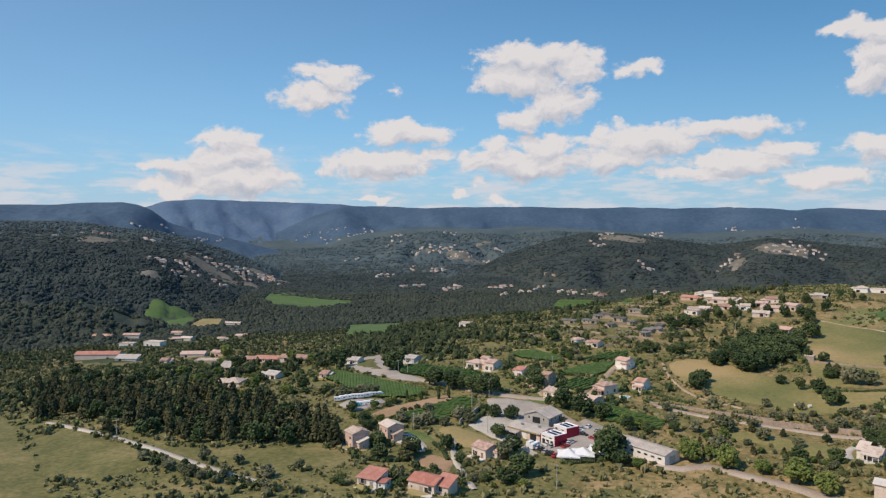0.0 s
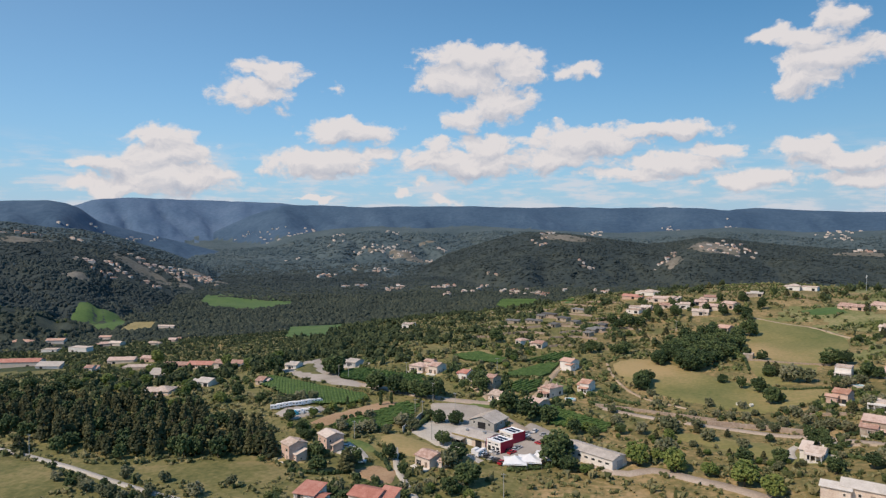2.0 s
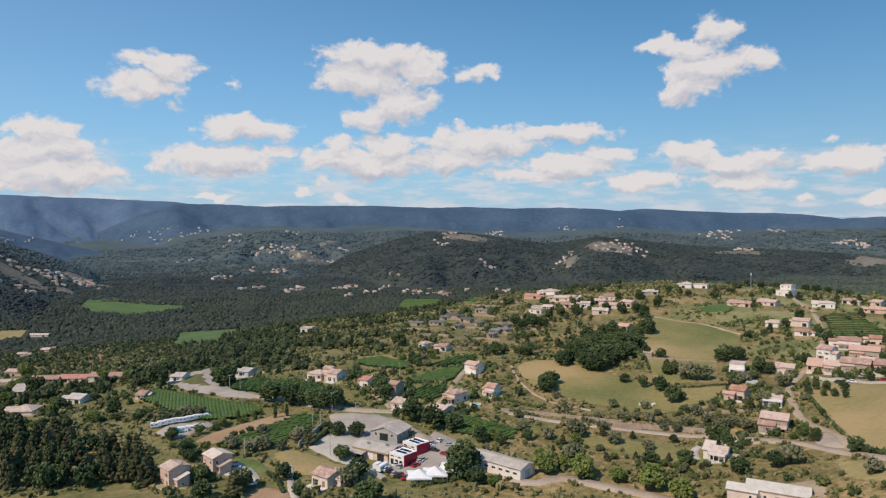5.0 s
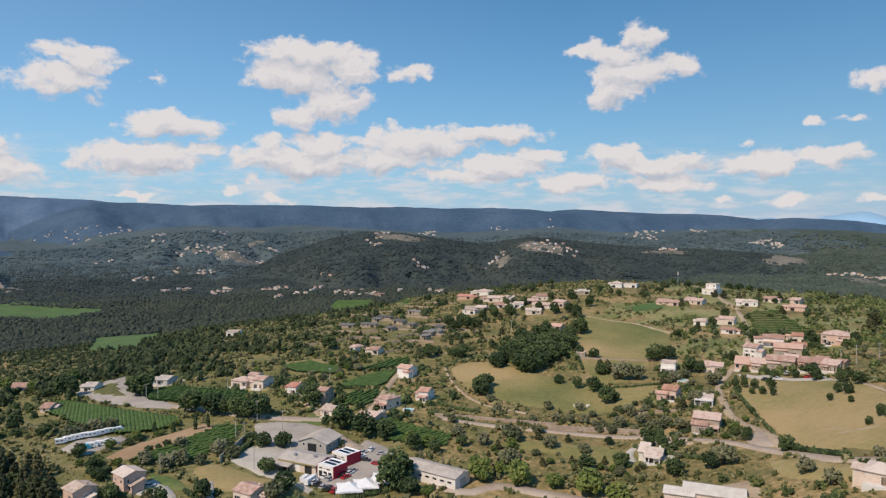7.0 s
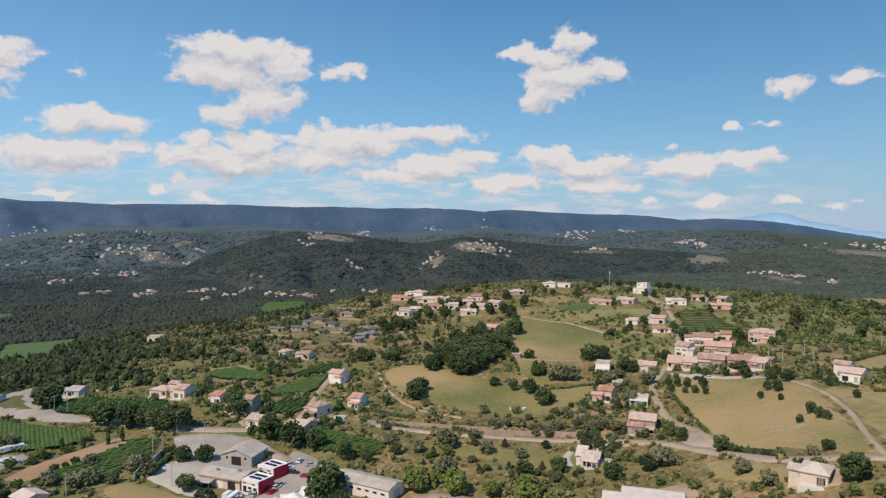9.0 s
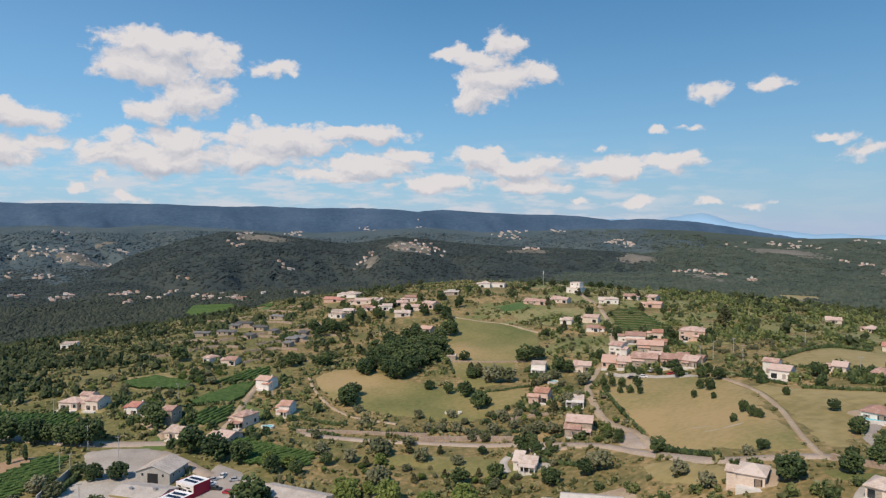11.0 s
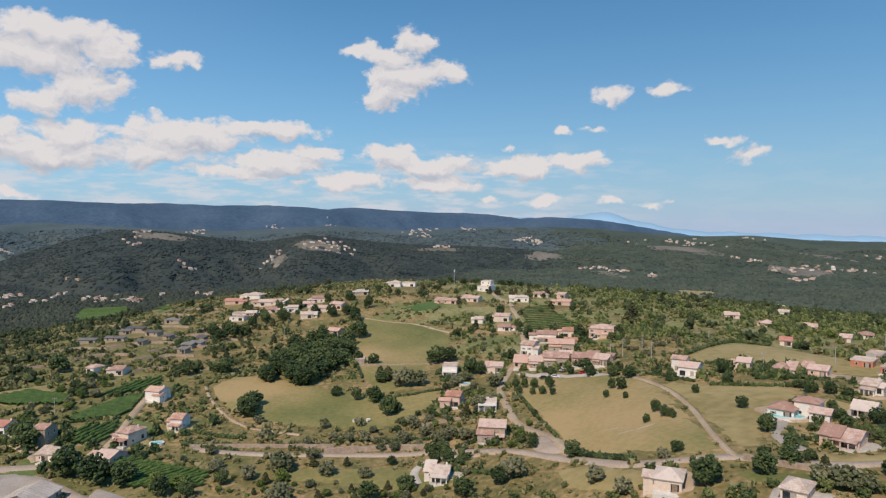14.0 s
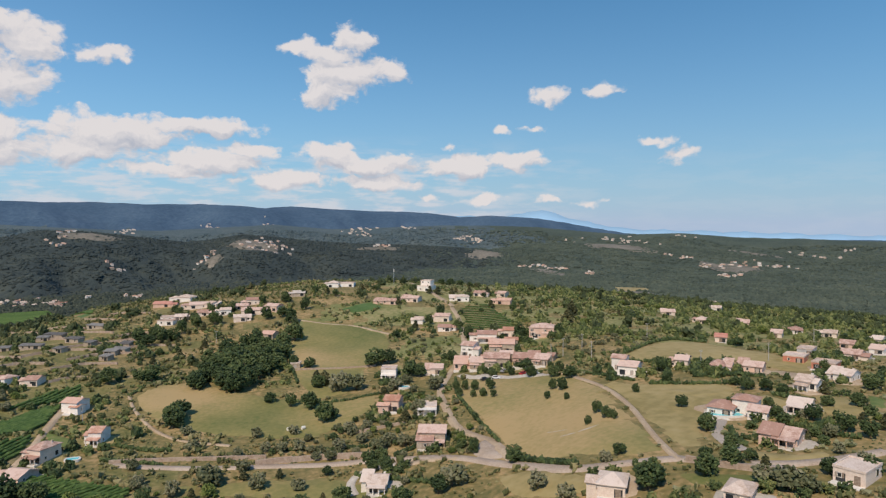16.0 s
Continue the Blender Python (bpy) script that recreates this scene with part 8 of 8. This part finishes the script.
tree("olive", 19.1, 279.0, 2.8)
tree("olive", 49.1, 276.0, 2.6)
tree("olive", 65.7, 271.5, 3.0)
tree("olive", 5.8, 242.5, 4.2)
tree("olive", 91.0, 196.8, 2.9)
tree("olive", 91.8, 182.5, 2.7)
tree("olive", 108.2, 191.0, 1.9)
tree("olive", 33.5, 291.8, 2.7)
sprinkle([(237.1, 428.5), (763.1, 867.6), (804.0, 661.4), (227.4, 204.4), (191.7, 210.2), (249.4, 319.8), (224.2, 346.9)], 60, "garden bright olive garden", 1.2, 2.7, 11)
sprinkle([(194.3, 217.6), (227.4, 204.4), (151.0, 144.4), (121.5, 158.3), (161.9, 185.4)], 22, "olive bright pine garden", 1.1, 2.4, 12)
sprinkle([(-313.8, 1350.5), (-142.7, 1207.0), (-4.2, 519.6), (-5.0, 422.4), (-39.1, 391.0), (-84.7, 407.8)], 50, "olive garden pine", 1.2, 2.6, 13)
sprinkle([(-137.3, 1459.7), (72.4, 607.6), (75.2, 522.2), (-21.3, 475.2)], 30, "garden pine", 1.3, 2.8, 14)
sprinkle([(34.9, 338.8), (78.1, 332.3), (78.7, 268.1), (55.7, 275.5), (29.8, 289.5)], 30, "olive garden", 1.0, 2.0, 15)
sprinkle([(-198.5, 288.2), (-137.9, 303.1), (-116.5, 266.3), (-129.6, 244.0), (-141.7, 224.5)], 25, "garden bright", 1.3, 2.6, 16)
sprinkle([(-420.0, 470.0), (-300.0, 375.0), (-215.0, 300.0), (-195.0, 262.0), (-240.0, 262.0), (-330.0, 285.0), (-470.0, 390.0)], 70, "bright garden bright garden", 1.3, 3.0, 51)
sprinkle([(-542.5, 482.3), (-244.0, 360.8), (-185.0, 266.7), (-227.6, 233.9), (-338.6, 276.5)], 44, "garden bright garden olive", 1.1, 2.2, 17)
sprinkle([(-151.8, 384.0), (-68.2, 453.5), (-54.8, 363.5), (-79.9, 328.6)], 35, "garden bright olive", 1.4, 2.8, 18)
sprinkle([(72.4, 354.9), (124.1, 305.3), (96.3, 235.8), (57.2, 261.4)], 28, "olive garden bright", 1.0, 2.0, 19)
sprinkle([(184.8, 358.9), (235.5, 347.8), (208.3, 295.3), (167.4, 308.4)], 60, "olive", 0.9, 1.5, 21)
sprinkle([(-46.7, 1493.5), (59.6, 643.0), (73.7, 527.9), (55.1, 472.3), (-4.8, 494.5)], 30, "garden olive", 1.2, 2.4, 22)
sprinkle([(-268.4, 177.8), (-244.3, 173.8), (-194.6, 159.8), (-165.6, 155.9), (-138.8, 151.7), (-144.5, 147.6), (-185.4, 150.6), (-249.8, 163.1)], 40, "olive garden", 0.9, 1.9, 23)
sprinkle([(-127.9, 191.3), (-105.2, 193.4), (-83.6, 195.7), (-58.4, 197.3), (-55.9, 188.2), (-99.0, 171.6)], 26, "olive garden bright", 1.0, 2.2, 24)
sprinkle([(125.1, 480.6), (153.3, 434.2), (128.3, 365.3), (103.2, 374.7)], 30, "olive bright", 0.9, 1.8, 25)
sprinkle([(-26.7, 284.5), (32.1, 268.4), (69.8, 244.9), (62.8, 220.2), (28.2, 235.7), (-11.6, 258.6)], 36, "olive pine bright", 0.9, 1.9, 26)
tree("oak", 143.2, 305.6, 2.8)
tree("oak", 140.3, 320.1, 1.8, 1.45)
tree("oak", 132.3, 331.0, 1.6, 1.45)
tree("oak", 149.1, 282.2, 3.2)
tree("oak", 147.3, 292.5, 2.9)
tree("oak", 152.4, 296.9, 2.2, 1.45)
tree("oak", 160.5, 407.2, 3.0, 1.45)
tree("oak", 128.8, 368.3, 2.6, 1.45)
tree("pine", 0.6, 570.5, 2.1)
tree("pine", 3.3, 568.5, 1.9)
tree("pine", 81.8, 576.3, 2.2)
tree("pine", 103.5, 600.0, 2.3)
tree("pine", 134.7, 612.0, 2.9)
tree("pine", 158.6, 589.5, 2.4)
sprinkle([(-90.3, 1515.6), (81.1, 641.9), (77.5, 531.3), (28.3, 520.3), (-15.0, 525.8)], 50, "bright pine pine", 0.9, 1.9, 31)
sprinkle([(270.3, 1793.3), (727.5, 1423.2), (245.5, 479.2), (162.9, 511.1), (87.2, 554.7)], 64, "bright pine", 0.9, 2.0, 32)
sprinkle([(285.3, 529.6), (705.1, 952.3), (286.0, 388.7), (192.0, 350.7)], 36, "bright pine", 1.0, 2.2, 33)
tree("oak", 16.9, 388.6, 5.9)
tree("oak", 22.6, 394.6, 6.1)
tree("oak", 28.7, 404.5, 6.3)
tree("oak", 34.9, 410.8, 6.1)
tree("oak", 41.5, 419.3, 6.0)
tree("oak", 33.2, 429.0, 6.4)
tree("oak", 26.7, 420.5, 6.5)
tree("oak", 20.4, 410.4, 6.3)
tree("oak", 14.4, 394.8, 5.8)
tree("oak", 40.3, 440.1, 6.0)
tree("oak", 45.9, 432.7, 5.9)
tree("oak", 21.9, 434.4, 6.1)
tree("oak", 3.2, 386.9, 5.1)
tree("oak", 5.3, 397.3, 4.7)
tree("oak", 51.3, 438.8, 4.5)
sprinkle([(-54.2, 504.5), (-19.7, 567.4), (14.3, 549.5), (5.3, 454.0), (-23.8, 431.7), (-46.1, 435.4)], 22, "garden pine", 1.2, 2.4, 41)
sprinkle([(-319.2, 949.5), (-248.4, 1028.9), (-86.6, 525.5), (-82.1, 431.6), (-135.9, 454.3)], 26, "garden pine", 1.2, 2.4, 42)
tree("oak", -31.8, 506.0, 5.1)
tree("oak", -25.8, 494.5, 5.0)
tree("oak", -19.1, 500.7, 5.5)
tree("oak", -12.1, 503.3, 5.2)
tree("oak", -23.4, 514.7, 4.6)
tree("oak", -7.1, 518.6, 4.3, 1.45)
tree("oak", 2.2, 532.7, 4.0, 1.45)
tree("oak", 13.9, 536.6, 4.1, 1.45)
tree("oak", 12.4, 571.8, 2.9, 1.45)
tree("oak", 26.5, 570.5, 3.0, 1.45)
tree("oak", 37.3, 546.6, 3.3, 1.45)
tree("oak", 48.9, 533.9, 4.0, 1.45)
tree("oak", 60.0, 535.2, 4.5)
tree("oak", 63.9, 517.8, 4.3, 1.45)
tree("oak", 16.9, 535.6, 3.1, 1.45)
tree("oak", 0.8, 545.1, 3.2, 1.45)
tree("oak", -13.9, 593.4, 3.0, 1.45)
tree("oak", 50.5, 588.2, 3.1, 1.45)
tree("oak", 67.4, 583.5, 3.6, 1.45)
tree("oak", 78.4, 552.3, 3.8, 1.45)
tree("pine", 185.9, 581.8, 2.8)
tree("pine", 191.1, 575.0, 3.3)
tree("pine", 198.8, 561.6, 3.2)
tree("pine", 218.3, 573.4, 2.9)
tree("pine", 231.2, 564.8, 3.3)
tree("pine", 160.8, 563.4, 2.7)
tree("pine", 146.9, 538.5, 2.6)
tree("pine", 209.5, 504.6, 2.9)
tree("oak", 164.8, 491.2, 3.6, 1.45)
tree("oak", 149.2, 469.0, 3.0, 1.45)
tree("oak", 159.9, 441.7, 3.2, 1.45)
tree("oak", 155.3, 412.2, 3.4, 1.45)
tree("oak", 177.3, 388.6, 3.6, 1.45)
tree("oak", 169.3, 361.4, 3.3)
tree("oak", 191.9, 368.9, 3.1, 1.45)

tree("oak", 223.0, 658.8, 3.6)
tree("oak", 229.0, 648.2, 4.0)
tree("oak", 235.4, 639.5, 3.8)
tree("oak", 243.7, 636.3, 3.4)
tree("pine", 247.7, 630.4, 2.2)
tree("oak", 173.9, 594.4, 2.4)
tree("oak", 288.8, 643.4, 2.6)
tree("garden", 272.1, 582.6, 2.4)
tree("oak", 149.2, 613.5, 2.8)
tree("pine", 142.8, 625.4, 1.8)
tree("oak", 95.7, 609.9, 3.4)
tree("oak", 84.4, 601.3, 3.0)
tree("oak", 107.7, 585.3, 3.2)
tree("pine", 101.9, 596.6, 2.0)
tree("oak", 69.9, 582.6, 3.0)
tree("oak", 56.8, 571.7, 2.6)
tree("oak", 222.7, 551.7, 2.4)
tree("garden", 222.9, 525.3, 2.2)
tree("oak", 218.1, 485.5, 3.0)
tree("oak", 254.7, 515.1, 2.8)
tree("garden", 171.8, 381.9, 3.0)
tree("garden", 181.9, 388.6, 2.8)
tree("oak", 184.3, 363.1, 3.0)
tree("garden", 157.8, 420.1, 2.4)
tree("garden", 196.1, 492.5, 2.0)
tree("oak", 119.4, 444.8, 2.8)
tree("garden", 130.5, 450.3, 2.4)
tree("garden", 126.5, 372.5, 2.6)
tree("oak", 132.9, 324.7, 2.4)
tree("garden", 147.6, 318.9, 3.2)
tree("garden", 146.8, 325.9, 2.6)


# ---------------------------------------------------------------- the dark pine wood
def pine_wood(outline, count, seed):
    rng = random.Random(seed)
    xs, ys = [p[0] for p in outline], [p[1] for p in outline]
    placed = []
    for _ in range(9000):
        x, y = rng.uniform(min(xs), max(xs)), rng.uniform(min(ys), max(ys))
        if not inside(np.array(x), np.array(y), outline) or any((x - a) ** 2 + (y - b) ** 2 < 15 for a, b in placed):
            continue
        placed.append((x, y))
        tree(rng.choice(("pine", "pine", "pine", "garden")), x, y, rng.uniform(2.6, 4.0), rng.uniform(1.15, 1.6))
        if len(placed) >= count:
            return


pine_wood([(-306.1, 190.7), (-296.6, 200.1), (-266.4, 195.4), (-231.7, 178.9), (-197.8, 183.0), (-175.9, 189.8), (-149.3, 201.3), (-147.1, 214.9), (-162.0, 229.9), (-192.2, 238.6), (-240.5, 249.0), (-303.1, 255.3), (-374.5, 261.5), (-402.5, 261.5)], 250, 3)


# ---------------------------------------------------------------- woods and scrub that nobody could count
VILLAGE = np.zeros((1334, 834))  # share of trees missing round the far villages, by x, y
for hx, hy, r in sorted(HAMLETS, key=lambda q: q[2]):
    i0, i1, j0, j1 = (int(v / 6) for v in (hx - abs(r) + 4000, hx + abs(r) + 4000, hy - abs(r), hy + abs(r)))
    near_x, near_y = np.meshgrid(np.arange(i0, i1 + 2) * 6 + 3 - 4000 - hx, np.arange(j0, j1 + 2) * 6 + 3 - hy, indexing="ij")
    spot = VILLAGE[i0:i1 + 2, j0:j1 + 2]
    spot[:] = np.maximum(spot, np.where(near_x**2 + near_y**2 < r * r, 1.0 if r > 0 else 0.45, 0))


def sown(d0, d1, spacing, seed, density, bearings=(-60, 60)):
    """Places on a jittered grid in a ring round the origin, kept with the given density."""
    rng = np.random.RandomState(seed)
    n = int((d1 * d1 - d0 * d0) * 0.5 * radians(bearings[1] - bearings[0]) / spacing**2)
    d = np.sqrt(rng.uniform(d0 * d0, d1 * d1, n))
    a = np.radians(rng.uniform(*bearings, n))
    x, y = d * np.sin(a), d * np.cos(a)
    keep = (rng.uniform(0, 1, n) < density(x, y)) & ~is_taken(x, y)
    if d1 > 1000:
        keep &= rng.uniform(0, 1, n) > VILLAGE[np.clip((x + 4000) / 6, 0, 1333).astype(int), np.clip(y / 6, 0, 833).astype(int)]
    return x[keep], y[keep]


def scrubland(x, y):
    """Bushes on the open slopes: thick along the terraces, thin on mown land."""
    d = np.hypot(x, y)
    az = np.degrees(np.arctan2(x, y))
    band = wave(x, y, 55, 31, 3)
    return np.clip(0.34 + 0.26 * ((az < 4) & (d > 370)) - 0.16 * np.clip((az - 8) / 8, 0, 1) * (d < 520) + 0.75 * band, 0.03, 0.95) * np.clip((1000 - d) / 100, 0, 1)


def grassland(x, y):
    return np.clip(0.5 + 0.7 * wave(x, y, 30, 37, 2), 0.05, 1)


rs = np.random.RandomState(11)
# far crowns flattened to soften their shade, leaf colours tinted as haze
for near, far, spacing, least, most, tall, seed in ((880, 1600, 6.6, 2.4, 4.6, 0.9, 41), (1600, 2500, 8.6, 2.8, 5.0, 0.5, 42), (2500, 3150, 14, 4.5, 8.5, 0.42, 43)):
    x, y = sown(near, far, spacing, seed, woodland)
    kind = haze_wood(x, y)
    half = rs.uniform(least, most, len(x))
    for k, (leaf, words) in enumerate(list(HAZE_WOODS.items())[:4]):
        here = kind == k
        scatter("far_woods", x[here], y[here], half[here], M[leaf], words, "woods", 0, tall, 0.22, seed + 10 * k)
x, y = sown(400, 880, 6.0, 44, woodland)
village = (np.degrees(np.arctan2(x, y)) < -31) & (np.hypot(x, y) > 480)
scatter("woods", x, y, rs.uniform(1.9, 4.0, len(x)) * np.where(village, 0.58, 1), M["forest"], "dark green woods along the valley edge", "woods", 2, 1.25, 0.26, 8)
x, y = sown(140, 980, 4.0, 45, scrubland)
half = rs.uniform(0.6, 2.1, len(x))
olives = (np.degrees(np.arctan2(x, y)) + rs.normal(0, 3, len(x)) > 11) & ((np.hypot(x, y) > 370) | (x > 0.45 * y)) & (rs.uniform(0, 1, len(x)) < 0.75)
scatter("scrub", x[~olives], y[~olives], half[~olives], M["scrub"], "green bushes scattered over the dry slope", "scrub", 1, 1.1, 0.35, 9)
scatter("orchard_bushes", x[olives], y[olives], half[olives] * 0.72, M["olive_bush"], "pale grey-green bushes of the hilltop orchards", "bushes", 1, 0.9, 0.3, 19)
x, y = sown(400, 900, 7.5, 57, lambda x, y: np.clip((np.degrees(np.arctan2(x, y)) - 22) / 8, 0, 1) * np.clip(0.42 + 0.9 * wave(x, y, 110, 59, 3), 0, 0.9))
scatter("garden_trees", x, y, rs.uniform(1.4, 3.2, len(x)), M["garden_leaves"], "leafy green trees among the hilltop gardens", "trees", 3, 1.2, 0.25, 60)
rg = np.random.RandomState(63)
gx, gy, gs = [], [], []
for hx, hy, reach in HOMES:
    n = 13 if math.hypot(hx, hy) < 330 else 10
    a, r = rg.uniform(0, 2 * np.pi, n), reach * rg.uniform(0.62, 1.5, n) + 1.5
    gx.append(hx + r * np.cos(a))
    gy.append(hy + r * np.sin(a))
    gs.append(rg.uniform(0.9, 2.4, n))
x, y, half = np.concatenate(gx), np.concatenate(gy), np.concatenate(gs)
free = ~is_taken(x, y)
x, y, half = x[free], y[free], half[free]
for k, (leaf, words) in enumerate((("garden_leaves", "garden shrubs and small trees round the houses"), ("oak", "dark garden shrubs and hedges round the houses"))):
    here = rg.uniform(0, 1, len(x)) < (0.5 if k == 0 else 1.0)
    near = np.hypot(x, y) < 300
    scatter("garden_shrubs", x[here & near], y[here & near], half[here & near], M[leaf], words, "shrubs", 4, 1.1, 0.12, 90 + k)
    scatter("garden_shrubs", x[here & ~near], y[here & ~near], half[here & ~near], M[leaf], words, "shrubs", 3, 1.25, 0.22, 80 + k)
    x, y, half = x[~here], y[~here], half[~here]
x, y = sown(330, 780, 3.6, 52, lambda x, y: np.clip(1.5 * np.sin(0.16 * (y - 0.35 * x) + 2.5 * wave(x, y, 120, 55, 2)) - 0.55 + 0.6 * wave(x, y, 80, 56, 2), 0, 0.9))
scatter("terrace_bushes", x, y, rs.uniform(0.6, 1.7, len(x)), M["garden_leaves"], "green bushes and vines along the dry terraces", "bushes", 1, 1.1, 0.3, 58)
x, y = sown(130, 360, 2.9, 47, lambda x, y: np.clip(0.3 + 0.8 * wave(x, y, 42, 53, 3), 0.02, 0.9))
scatter("scrub", x, y, rs.uniform(0.45, 1.25, len(x)), M["scrub"], "low green thickets on the near slope", "scrub", 1, 1.0, 0.35, 12)
x, y = sown(140, 420, 2.4, 46, grassland)
scatter("grass_tufts", x, y, rs.uniform(0.25, 0.65, len(x)), M["scrub"], "tufts of rough grass and weeds on the slope", "grass", 0, 0.6, 0.4, 10)
